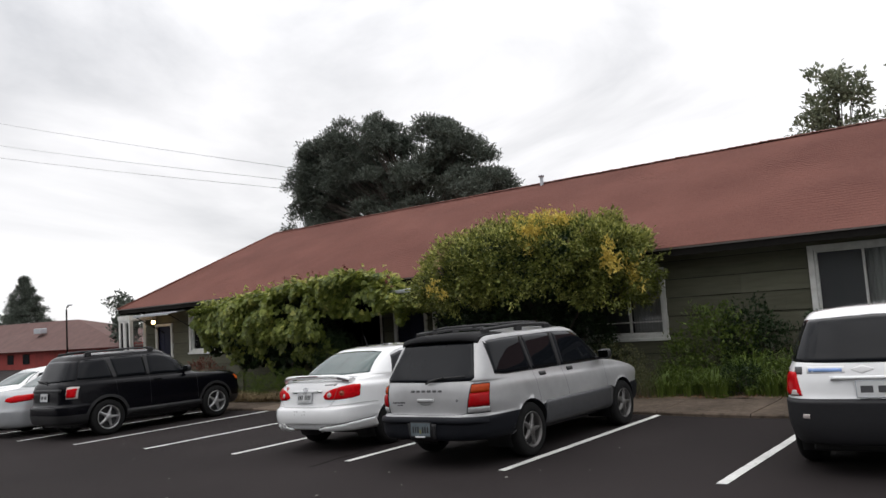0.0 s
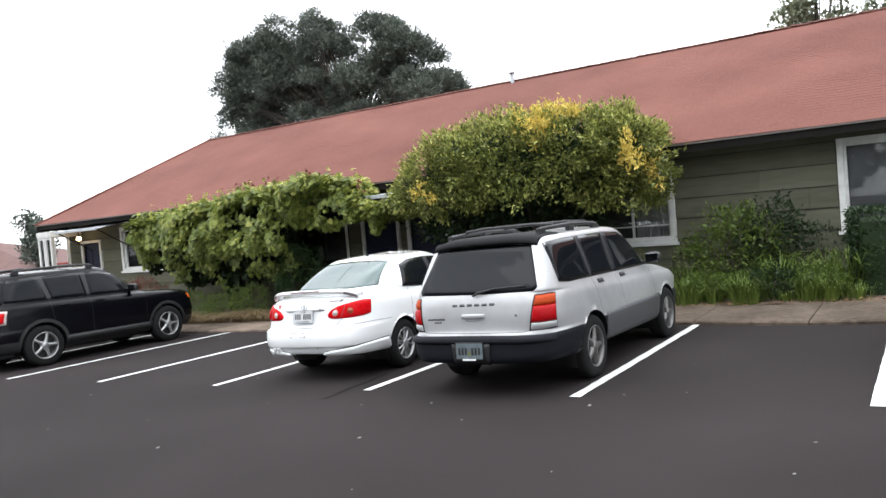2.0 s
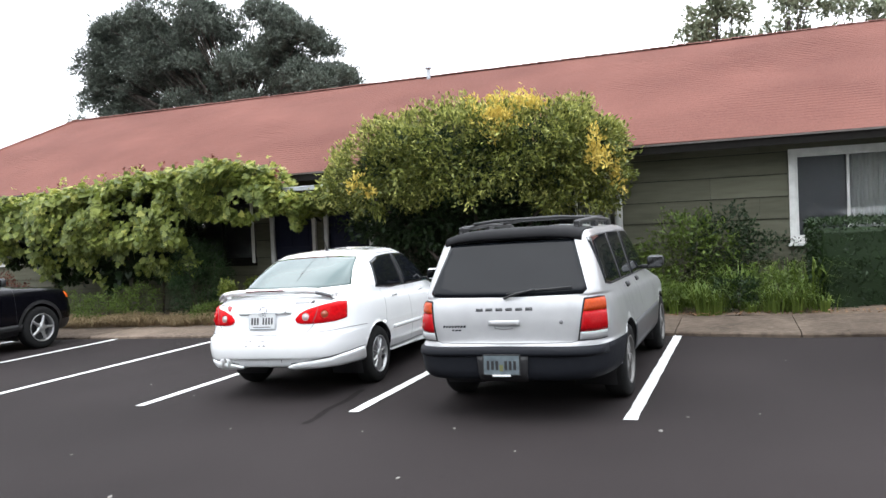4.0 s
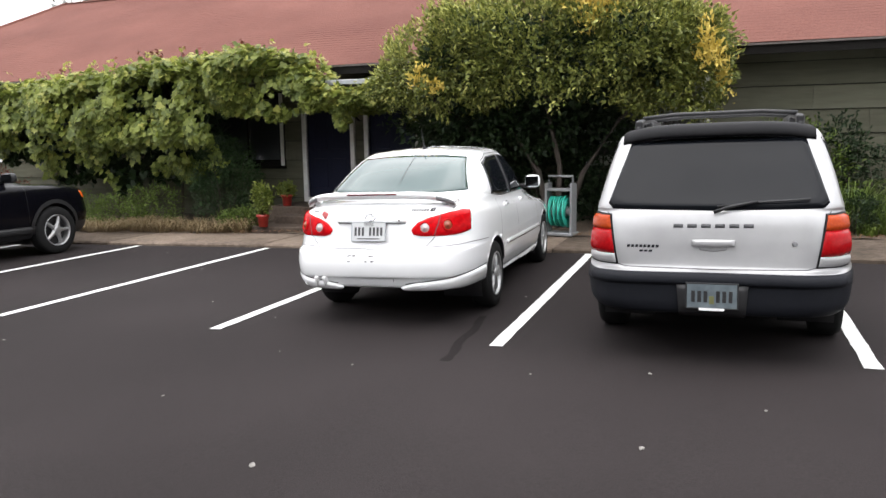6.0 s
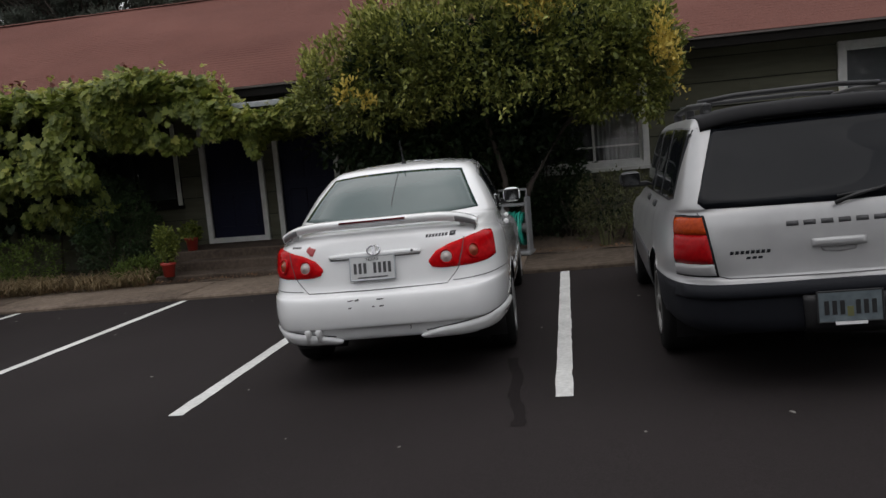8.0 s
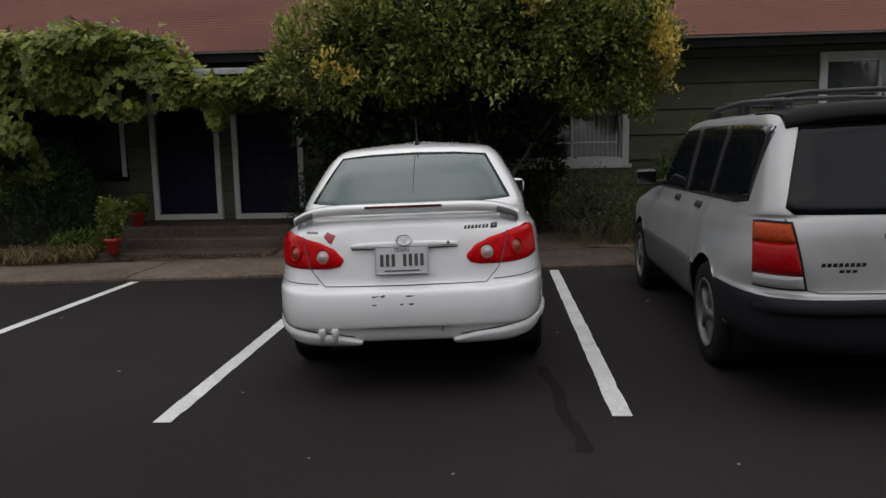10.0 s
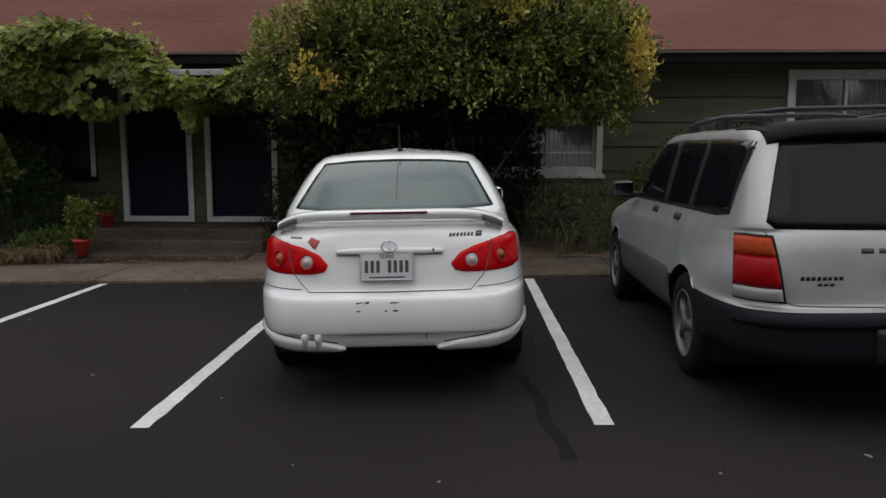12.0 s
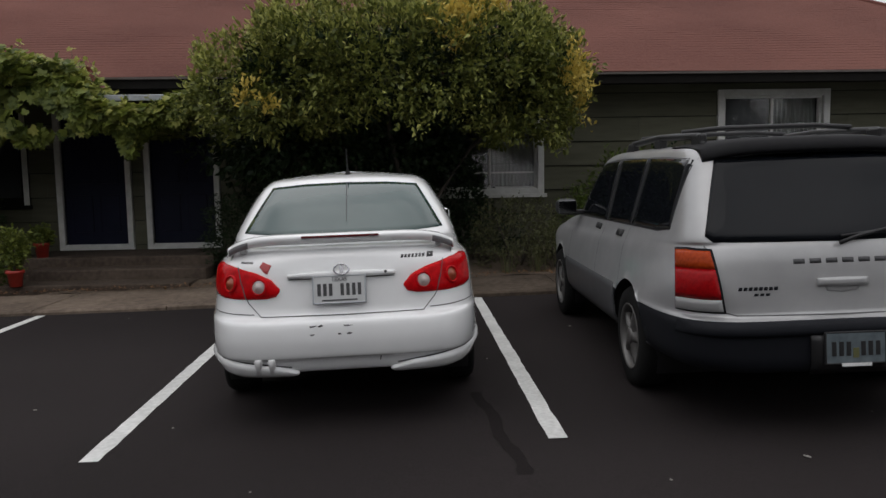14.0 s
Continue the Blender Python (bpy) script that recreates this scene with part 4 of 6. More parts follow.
        c.seam([(2.01, 0.30), (2.01, 1.38)], s)
        c.seam([(1.38, 0.315), (3.2, 0.30)], s, 0.010)
        c.patch("side_moulding", [(1.42, 0.56), (2.3, 0.545), (3.25, 0.53)], [(1.42, 0.52), (2.3, 0.505), (3.25, 0.49)], s, M["white_paint"], off=0.014, ns=24, nt=3)
        c.patch("side_skirt", [(1.40, 0.285), (2.3, 0.28), (3.28, 0.275)], [(1.40, 0.165), (2.3, 0.165), (3.28, 0.17)], s, M["white_paint"], off=0.022, ns=24, nt=4)
        c.patch("door_handle", [(1.50, 0.905), (1.66, 0.905)], [(1.50, 0.875), (1.66, 0.875)], s, M["white_paint"], off=0.022, ns=6, nt=3)
        c.patch("door_handle", [(2.42, 0.89), (2.58, 0.89)], [(2.42, 0.86), (2.58, 0.86)], s, M["white_paint"], off=0.022, ns=6, nt=3)
    # boot lid outline and bumper line
    c.seam([(-0.66, 1.02), (-0.645, 0.93), (-0.53, 0.73), (-0.46, 0.655), (0, 0.650), (0.46, 0.655), (0.53, 0.73), (0.645, 0.93), (0.66, 1.02)], "rear", 0.005)
    for s in (1, -1):
        c.seam([(s * 0.50, 0.668), (s * 0.70, 0.672), (s * 0.95, 0.676), (s * 1.30, 0.664)], "wrap", 0.005)
    # tail lamps with round inner lamps
    for s in (1, -1):
        top = [(s * 0.352, 0.806), (s * 0.40, 0.858), (s * 0.49, 0.897), (s * 0.64, 0.929), (s * 0.80, 0.942), (s * 0.92, 0.932)]
        bot = [(s * 0.352, 0.792), (s * 0.372, 0.764), (s * 0.43, 0.752), (s * 0.62, 0.750), (s * 0.79, 0.757), (s * 0.92, 0.776)]
        lamp = c.patch("tail_lamp", top, bot, "wrap", M["red"], off=0.010, label="red tail lamp with round inner lamps", ns=26, nt=12, bulge=0.012)
        for x, z, r, mm in ((0.464, 0.816, 0.041, "clear"), (0.640, 0.832, 0.042, "dullred")):
            hit, nrm = c.cast("wrap", s * x, z)
            ring_ob = part("lamp_ring", lathe([(r * 1.22, 0.0), (r * 1.15, -0.012), (r * 0.96, -0.012), (r * 0.9, 0.0)], 26, "z"), M["red"], lamp)
            ring_ob.matrix_basis = Matrix.Translation(hit + nrm * 0.020) @ nrm.to_track_quat("-Z", "Y").to_matrix().to_4x4()
            lens = part("lamp_lens", lathe([(r * 0.95, 0.0), (r * 0.85, -0.008), (r * 0.5, -0.010), (r * 0.42, -0.018), (0.0, -0.020)], 26, "z"), M[mm], lamp)
            lens.matrix_basis = Matrix.Translation(hit + nrm * 0.020) @ nrm.to_track_quat("-Z", "Y").to_matrix().to_4x4()
        c.seam([(s * 0.585, 0.922), (s * 0.565, 0.84), (s * 0.535, 0.748)], "wrap", 0.006, off=0.026)
        # lower corner spats
        c.patch("bumper_spat", [(s * 0.26, 0.345), (s * 0.38, 0.382), (s * 0.60, 0.405), (s * 0.85, 0.428), (s * 1.10, 0.442), (s * 1.27, 0.448)], [(s * 0.26, 0.338), (s * 0.38, 0.316), (s * 0.60, 0.302), (s * 0.85, 0.296), (s * 1.10, 0.298), (s * 1.27, 0.30)], "wrap", M["white_paint"], off=0.024, ns=34, nt=8, bulge=0.004, label="flared white lower bumper corner")
        # dark line along the crease above the spat
        c.seam([(s * 0.30, 0.372), (s * 0.60, 0.412), (s * 0.85, 0.436), (s * 1.10, 0.450), (s * 1.27, 0.456)], "wrap", 0.009, off=0.004)
    for x in (-0.50, -0.425):
        c.patch("tape_strip", [(x, 0.428), (x + 0.036, 0.43)], [(x - 0.004, 0.325), (x + 0.034, 0.325)], "rear", M["pale"], off=0.034, ns=3, nt=3)
    # garnish bar, badge, plate
    c.patch("trunk_garnish", [(-0.305, 0.880), (-0.2, 0.890), (0, 0.893), (0.2, 0.890), (0.305, 0.880)], [(-0.305, 0.862), (-0.2, 0.856), (0, 0.854), (0.2, 0.856), (0.305, 0.862)], "rear", M["white_paint"], off=0.022, ns=24, nt=5, bulge=0.006)
    # thin dark line drawn below the garnish for its soft shading
    c.seam([(-0.30, 0.853), (0.30, 0.853)], "rear", 0.005, M["gap"], off=0.003)
    hit, nrm = c.cast("rear", 0.0, 0.896)
    bd = part("badge_ring", lathe([(0.047, 0.0), (0.047, -0.010), (0.036, -0.010), (0.036, 0.0)], 24, "z"), M["chrome"], c.root, "plain chrome oval emblem")
    bd.matrix_basis = Matrix.Translation(hit + nrm * 0.024) @ nrm.to_track_quat("-Z", "Y").to_matrix().to_4x4() @ Matrix.Diagonal((1.0, 0.70, 1, 1))
    part("badge_bar", box(-0.012, 0.012, -0.034, 0.034, -0.009, -0.003, 0.002), M["chrome"], bd)
    lock = part("lock", lathe([(0.008, 0), (0.008, -0.004), (0, -0.004)], 12, "z"), M["gap"], c.root)
    hit, nrm = c.cast("rear", 0.25, 0.875)
    lock.matrix_basis = Matrix.Translation(hit + nrm * 0.026) @ nrm.to_track_quat("-Z", "Y").to_matrix().to_4x4()
    rows = bars_for_plate(M["ink"], 3, 1, 4, h=0.068) + [(-0.10, 0.10, -0.064, -0.056, M["ink"])]
    sedan_plate = c.plate(-0.015, 0.793, M["plate"], M["metal"], rows, w=0.292, h=0.148, out=0.022, tip=11)
    word("plate_word", "TEXAS", 0.030, M["ink"], sedan_plate, pose(0, -0.0066, 0.046, 90, 0, 0))
    c.lettering("rear", 0.34, 0.485, 0.947, 0.018, 7, M["ink"], 0.006)
    c.lettering("rear", 0.492, 0.545, 0.944, 0.026, 1, M["ink"], 0.006)
    c.lettering("rear", -0.575, -0.50, 0.945, 0.010, 6, M["ink"])
    c.patch("red_sticker", [(-0.465, 0.93), (-0.445, 0.955), (-0.425, 0.945), (-0.395, 0.935)], [(-0.462, 0.925), (-0.437, 0.895), (-0.42, 0.888), (-0.405, 0.918)], "rear", M["sticker_red"], off=0.003, ns=6, nt=4, label="small jagged red sticker")
    rng = np.random.default_rng(5)
    for k in range(9):
        x, z = rng.uniform(-0.20, 0.05), rng.choice([0.600, 0.603, 0.556])
        c.patch("scuff_mark", [(x, z + 0.004), (x + rng.uniform(0.012, 0.05), z + rng.uniform(0.003, 0.010))], [(x + 0.004, z - 0.003), (x + 0.02, z - 0.002)], "rear", M["scuff"], off=0.002, ns=4, nt=2)
    c.patch("scuff_mark", [(-0.435, 0.42), (-0.405, 0.425)], [(-0.43, 0.40), (-0.41, 0.405)], "rear", M["scuff"], off=0.002, ns=3, nt=2)
    c.seam([(0.205, 0.42), (0.20, 0.39)], "rear", 0.006, M["scuff"])
    # spoiler on two feet, with a brake lamp
    vs, fs = [], []
    n = 40
    for i in range(n + 1):
        u = 2 * i / n - 1
        x = u * 0.668
        bend = abs(u) ** 6
        yc, zc = 0.215 + 0.17 * abs(u) ** 4, 1.086 - 0.072 * bend
        for dy, dz in ((-0.078, -0.002), (-0.060, 0.012), (0.02, 0.016), (0.085, 0.004), (0.02, -0.022 - 0.02 * bend), (-0.062, -0.040)):
            vs.append((x, yc + dy, zc + dz))
    for i in range(n):
        for q in range(6):
            fs.append((6 * i + q, 6 * i + (q + 1) % 6, 6 * i + 6 + (q + 1) % 6, 6 * i + 6 + q))
    fs += [tuple(range(6)), tuple(6 * n + q for q in range(5, -1, -1))]
    sp = part("spoiler", mesh_of("spoiler", vs, fs, True), M["white_paint"], c.root)
    for s in (1, -1):
        part("spoiler_foot", box(s * 0.575 - 0.02, s * 0.575 + 0.02, 0.29, 0.37, 0.99, 1.06, 0.008), M["white_paint"], sp)
    part("brake_lamp", box(-0.22, 0.22, 0.133, 0.16, 1.080, 1.092, 0.003), M["darkred"], sp, "thin dark red brake lamp")
    # grey strips on the wing's ends, painting the shade of the gap there
    for s in (1, -1):
        vs = []
        for i in range(11):
            u = 0.80 + 0.19 * i / 10
            yc, zc = 0.215 + 0.17 * u ** 4, 1.086 - 0.072 * u ** 6
            vs += [(s * u * 0.668, yc - 0.081, zc - 0.003), (s * u * 0.668, yc - 0.066, zc - 0.040), (s * u * 0.668, yc - 0.050, zc - 0.039), (s * u * 0.668, yc - 0.060, zc - 0.004)]
        fs = [(4 * i + q, 4 * i + (q + 1) % 4, 4 * i + 4 + (q + 1) % 4, 4 * i + 4 + q) for i in range(10) for q in range(4)] + [(0, 1, 2, 3), (43, 42, 41, 40)]
        part("spoiler_end", mesh_of("spoiler_end", vs, fs, True), M["mid_grey"], sp, "grey strip standing for shade at the spoiler's end")
    # aerial, mirrors
    hit, nrm = c.cast("top", 0.012, 1.52)
    ae = part("aerial", lathe([(0.022, 0), (0.018, 0.018), (0.008, 0.035), (0.004, 0.06), (0.0035, 0.20), (0.0, 0.205)], 12, "z"), M["black"], c.root, "short black roof aerial")
    ae.matrix_basis = Matrix.Translation(hit) @ pose(0, 0, 0, 25, 0, 0)
    c.seam([(0.012, 1.365), (0.016, 1.13)], "rear", 0.005, M["black"], off=0.009)
    c.mirrors(2.98, 0.98, 0.175, M["white_paint"], 0.065)
    part("underbody", box(-0.55, 0.55, 0.9, 4.2, 0.17, 0.32, 0.02), M["black"], c.root)
    return c


def silver_wagon():
    pos = (1.07, 3.595, 0.325, 0.325)
    specs = [
        (0.33, 0.26, 0.30, 4.25, 0.66, 0.62, 5.0, 0.0),
        (0.335, 0.27, 0.04, 4.36, 0.81, 0.75, 6.5, 0.0),
        (0.42, 0.38, 0.0, 4.42, 0.868, 0.83, 7.0, 0.0),
        (0.56, 0.52, 0.0, 4.44, 0.880, 0.845, 7.0, 0.0),
        (0.60, 0.60, 0.03, 4.43, 0.880, 0.848, 6.6, 0.0),
        (0.625, 0.63, 0.075, 4.42, 0.876, 0.846, 6.6, 0.0),
        (0.80, 0.76, 0.10, 4.38, 0.848, 0.826, 9.0, 0.0),
        (0.92, 0.83, 0.125, 4.30, 0.832, 0.795, 9.0, 0.0),
        (0.98, 0.88, 0.150, 4.15, 0.814, 0.755, 9.0, 0.004),
        (1.005, 0.955, 0.170, 3.72, 0.800, 0.735, 11.0, 0.010),
        (1.03, 0.995, 0.185, 3.40, 0.788, 0.730, 12.0, 0.010),
        (1.26, 1.24, 0.32, 3.04, 0.722, 0.680, 14.0, 0.006),
        (1.465, 1.47, 0.44, 2.70, 0.655, 0.620, 14.0, 0.006),
        (1.510, 1.518, 0.50, 2.55, 0.612, 0.580, 10.0, 0.008),
        (1.530, 1.54, 0.62, 2.40, 0.50, 0.48, 4.6, 0.016),
        (1.54, 1.553, 0.95, 2.15, 0.25, 0.25, 3.0, 0.014),
    ]
    c = Car(on_ground(1.52, -0.16, -1.1), "silver compact estate car with grey lower cladding and black roof rack", specs, 4, pos, M["silver_paint"], M["cladding"], arch=0.372)
    c.wheels(pos, 0.325, 0.205, 0.85, M["dull_alloy"], 5)
    c.patch("rear_window", [(-0.545, 1.435), (-0.3, 1.45), (0, 1.455), (0.3, 1.45), (0.545, 1.435)], [(-0.675, 1.035), (-0.64, 1.003), (0, 0.992), (0.64, 1.003), (0.675, 1.035)], "wrap", M["tint"], off=0.010, label="dark tinted rear window", ns=28, nt=12)
    for s in ("right", "left"):
        c.patch("quarter_window", [(0.475, 1.440), (0.90, 1.456), (1.235, 1.460)], [(0.495, 1.068), (0.70, 1.045), (1.285, 1.035)], s, M["tint"], ns=14, nt=10)
        c.patch("rear_door_window", [(1.275, 1.460), (1.6, 1.462), (1.98, 1.460)], [(1.325, 1.038), (1.65, 1.03), (1.98, 1.022)], s, M["tint"], ns=14, nt=10)
        c.patch("front_door_window", [(2.04, 1.460), (2.5, 1.448), (2.79, 1.365)], [(2.04, 1.020), (2.7, 1.012), (3.22, 1.005)], s, M["tint"], ns=14, nt=10)
        c.seam([(1.30, 0.62), (1.29, 1.06), (1.24, 1.46), (2.0, 1.475), (2.6, 1.45), (2.85, 1.36), (3.26, 1.0), (3.12, 0.8), (3.10, 0.42)], s, 0.005, M["black"])
        c.seam([(2.01, 0.38), (2.01, 1.45)], s, 0.005, M["black"])
        c.seam([(1.40, 0.36), (3.15, 0.34)], s, 0.010)
        c.patch("lower_door_panel", [(1.40, 0.63), (2.2, 0.625), (3.25, 0.62)], [(1.40, 0.33), (2.2, 0.32), (3.25, 0.31)], s, M["grey_low"], off=0.004, ns=26, nt=6, label="grey two-tone lower door panel")
        for y in (1.42, 2.14):
            c.patch("door_handle", [(y, 0.985), (y + 0.15, 0.985)], [(y, 0.94), (y + 0.15, 0.94)], s, M["black"], off=0.02, ns=6, nt=3)
        c.patch("mud_flap", [(0.66, 0.36), (0.74, 0.36)], [(0.66, 0.16), (0.74, 0.16)], s, M["grey_low"], off=0.006, ns=3, nt=3)
    c.glass_band([(0.462, 1.448), (0.90, 1.466), (1.2, 1.470), (2.0, 1.470), (2.52, 1.458), (2.81, 1.370)], [(0.48, 1.055), (0.70, 1.032), (1.1, 1.028), (1.8, 1.017), (2.6, 1.004), (3.24, 0.995)])
    # tailgate outline, lamps, handle recess
    c.seam([(-0.68, 0.985), (-0.645, 0.92), (-0.61, 0.645), (-0.55, 0.628), (0, 0.622), (0.55, 0.628), (0.61, 0.645), (0.645, 0.92), (0.68, 0.985)], "rear", 0.006)
    for s in (1, -1):
        lamp_top, mid1, mid2, low = 0.962, 0.868, 0.712, 0.648
        xi = lambda z: 0.664 - 0.052 * (0.965 - z) / 0.315
        seg = lambda za, zb, mm, nm, lab="": c.patch(nm, [(s * xi(za), za), (s * 0.80, za + 0.004), (s * 0.885, za)], [(s * xi(zb), zb), (s * 0.80, zb), (s * 0.885, zb)], "wrap", M[mm], off=0.016, label=lab, ns=14, nt=5, bulge=0.006)
        c.patch("lamp_surround", [(s * (xi(lamp_top) - 0.012), lamp_top + 0.008), (s * 0.80, lamp_top + 0.012), (s * 0.893, lamp_top + 0.006)], [(s * (xi(low) - 0.012), low - 0.010), (s * 0.80, low - 0.010), (s * 0.893, low - 0.008)], "wrap", M["matt_black"], off=0.009, ns=14, nt=8)
        seg(lamp_top - 0.005, mid1, "dark_amber", "indicator_lamp", "amber upper part of the tail lamp")
        seg(mid1 - 0.002, mid2, "deep_red", "tail_lamp", "red tail lamp")
        seg(mid2 - 0.002, low, "silver_shade", "reversing_lamp", "clear reversing lamp")
    # flat patch in duller silver, painting the shade of the handle's recess
    c.patch("handle_recess", [(-0.10, 0.785), (0, 0.79), (0.10, 0.785)], [(-0.08, 0.742), (0, 0.732), (0.08, 0.742)], "rear", M["silver_shade"], off=0.002, ns=12, nt=5)
    c.patch("tailgate_handle", [(-0.13, 0.808), (0, 0.811), (0.13, 0.808)], [(-0.13, 0.768), (0, 0.764), (0.13, 0.768)], "rear", M["silver_paint"], off=0.024, ns=14, nt=5, bulge=0.004)
    c.lettering("rear", -0.245, 0.265, 0.884, 0.025, 6, M["ink"])
    c.lettering("rear", -0.54, -0.33, 0.755, 0.018, 8, M["cladding"], 0.004)
    c.lettering("rear", -0.46, -0.37, 0.727, 0.013, 3, M["cladding"], 0.004)
    hit, nrm = c.cast("rear", 0.475, 0.79)
    lk = part("lock", lathe([(0.016, 0), (0.016, -0.005), (0.011, -0.007), (0, -0.007)], 16, "z"), M["mid_grey"], c.root)
    lk.matrix_basis = Matrix.Translation(hit) @ nrm.to_track_quat("-Z", "Y").to_matrix().to_4x4()
    # bumper step, plate
    c.patch("bumper_step", [(-0.80, 0.595), (0, 0.60), (0.80, 0.595)], [(-0.81, 0.53), (0, 0.535), (0.81, 0.53)], "rear", M["cladding"], off=0.022, ns=30, nt=5, label="grey bumper lip")
    c.patch("plate_recess", [(-0.215, 0.535), (0.215, 0.535)], [(-0.20, 0.34), (0.20, 0.34)], "rear", M["black"], off=0.028, ns=8, nt=6)
    rows = bars_for_plate(M["black"], 3, 1, 3, h=0.072, z=-0.04) + [(-0.015, 0.015, -0.05, 0.0, M["sage"])]
    p = c.plate(0.0, 0.47, M["plate_blue"], M["black"], rows, tip=4, out=0.036)
    part("dealer_tag", box(-0.075, 0.075, -0.012, -0.008, -0.092, -0.076), M["pale"], p, "pale bar on the plate frame")
    # wiper, spoiler, rack
    hit, nrm = c.cast("rear", 0.0, 0.99)
    wp = part("rear_wiper", tube([(0.0, hit.y - 0.03, 0.985), (0.10, hit.y - 0.028, 1.020), (0.26, hit.y - 0.012, 1.052)], 0.012, 8, 0.6), M["black"], c.root)
    part("wiper_blade", tube([(0.02, hit.y - 0.005, 1.018), (0.28, hit.y - 0.0, 1.046), (0.56, hit.y + 0.012, 1.062)], 0.008, 6), M["black"], wp)
    vs, fs = [], []
    n = 30
    for i in range(n + 1):
        u = 2 * i / n - 1
        x = u * 0.605
        zc = 1.513 - 0.042 * abs(u) ** 4
        yc = 0.405 + 0.05 * abs(u) ** 4
        for dy, dz in ((-0.02, -0.052), (-0.034, -0.030), (0.01, 0.024), (0.20, 0.046), (0.50, 0.050), (0.08, -0.02)):
            vs.append((x, yc + dy, zc + dz))
    for i in range(n):
        for q in range(6):
            fs.append((6 * i + q, 6 * i + (q + 1) % 6, 6 * i + 6 + (q + 1) % 6, 6 * i + 6 + q))
    fs += [tuple(range(6)), tuple(6 * n + q for q in range(5, -1, -1))]
    part("roof_spoiler", mesh_of("roof_spoiler", vs, fs, True), M["matt_black"], c.root, "black roof-edge spoiler")
    for s in (1, -1):
        r = part("roof_rail", tube([(s * 0.525, 0.62, 1.515), (s * 0.53, 0.70, 1.578), (s * 0.53, 1.4, 1.602), (s * 0.52, 2.1, 1.585), (s * 0.51, 2.28, 1.53)], 0.022, 10), M["black"], c.root)
        for y in (0.70, 1.42, 2.1):
            part("rail_foot", box(s * 0.525 - 0.025, s * 0.525 + 0.025, y - 0.07, y + 0.07, 1.50, 1.59, 0.012), M["black"], r)
    for y in (0.98, 1.85):
        part("cross_bar", tube([(-0.53, y, 1.612), (-0.3, y, 1.632), (0.3, y, 1.632), (0.53, y, 1.612)], 0.017, 10), M["black"], c.root)
    c.mirrors(3.10, 1.03, 0.19, M["black"], 0.06)
    part("underbody", box(-0.55, 0.55, 0.8, 4.1, 0.22, 0.38, 0.02), M["black"], c.root)
    return c


def black_suv():
    pos = (0.955, 3.575, 0.365, 0.365)
    specs = [
        (0.28, 0.26, 0.30, 4.2, 0.70, 0.66, 5.0, 0.0),
        (0.31, 0.28, 0.04, 4.36, 0.84, 0.78, 6.0, 0.0),
        (0.50, 0.46, 0.0, 4.42, 0.895, 0.86, 6.5, 0.0),
        (0.66, 0.62, 0.01, 4.44, 0.90, 0.875, 6.5, 0.0),
        (0.70, 0.68, 0.06, 4.43, 0.90, 0.875, 6.2, 0.0),
        (0.95, 0.86, 0.08, 4.40, 0.895, 0.865, 6.2, 0.0),
        (1.08, 0.97, 0.10, 4.34, 0.885, 0.84, 6.0, 0.0),
        (1.12, 1.03, 0.12, 4.15, 0.868, 0.80, 5.6, 0.006),
        (1.14, 1.08, 0.14, 3.45, 0.850, 0.77, 5.4, 0.010),
        (1.17, 1.13, 0.16, 3.20, 0.838, 0.765, 5.2, 0.008),
        (1.42, 1.40, 0.28, 2.86, 0.77, 0.71, 5.2, 0.006),
        (1.60, 1.60, 0.38, 2.56, 0.70, 0.66, 5.0, 0.006),
        (1.66, 1.665, 0.45, 2.42, 0.64, 0.61, 4.6, 0.010),
        (1.685, 1.695, 0.62, 2.25, 0.50, 0.49, 3.8, 0.016),
        (1.70, 1.71, 1.0, 2.0, 0.25, 0.25, 3.0, 0.012),
    ]
    c = Car(on_ground(-8.865, 0.08, 0.0), "black boxy sport utility vehicle with alloy wheels and roof rails", specs, 2, pos, M["black_paint"], M["black"], arch=0.415)
    c.wheels(pos, 0.365, 0.225, 0.89, M["alloy"], 5)
    c.patch("rear_window", [(-0.66, 1.565), (0, 1.585), (0.66, 1.565)], [(-0.80, 1.17), (0, 1.15), (0.80, 1.17)], "wrap", M["tint"], off=0.010, ns=20, nt=10)
    for s in ("right", "left"):
        c.patch("quarter_window", [(0.50, 1.56), (1.0, 1.59)], [(0.38, 1.19), (1.12, 1.165)], s, M["tint"], ns=12, nt=8)
        c.patch("rear_door_window", [(1.10, 1.59), (1.85, 1.59)], [(1.20, 1.165), (1.90, 1.15)], s, M["tint"], ns=12, nt=8)
        c.patch("front_door_window", [(1.95, 1.59), (2.25, 1.58), (2.60, 1.50)], [(1.96, 1.15), (2.5, 1.135), (3.02, 1.13)], s, M["tint"], ns=12, nt=8)
        for cy in (pos[0], pos[1]):
            pts = [(cy + math.cos(math.radians(a)) * 0.445, pos[2] + math.sin(math.radians(a)) * 0.445) for a in range(0, 181, 12)]
            c.seam(pts, s, 0.06, M["black"], off=0.012, name="arch_trim")
        c.seam([(1.2, 0.5), (1.14, 1.15), (1.07, 1.6), (2.3, 1.61), (2.66, 1.5), (3.08, 1.12), (3.1, 0.5)], s, 0.005, M["black"])
        c.seam([(1.92, 0.45), (1.92, 1.58)], s, 0.005, M["black"])
        for y in (1.28, 2.02):
            c.patch("door_handle", [(y, 1.06), (y + 0.17, 1.06)], [(y, 1.02), (y + 0.17, 1.02)], s, M["black_paint"], off=0.022, ns=6, nt=3)
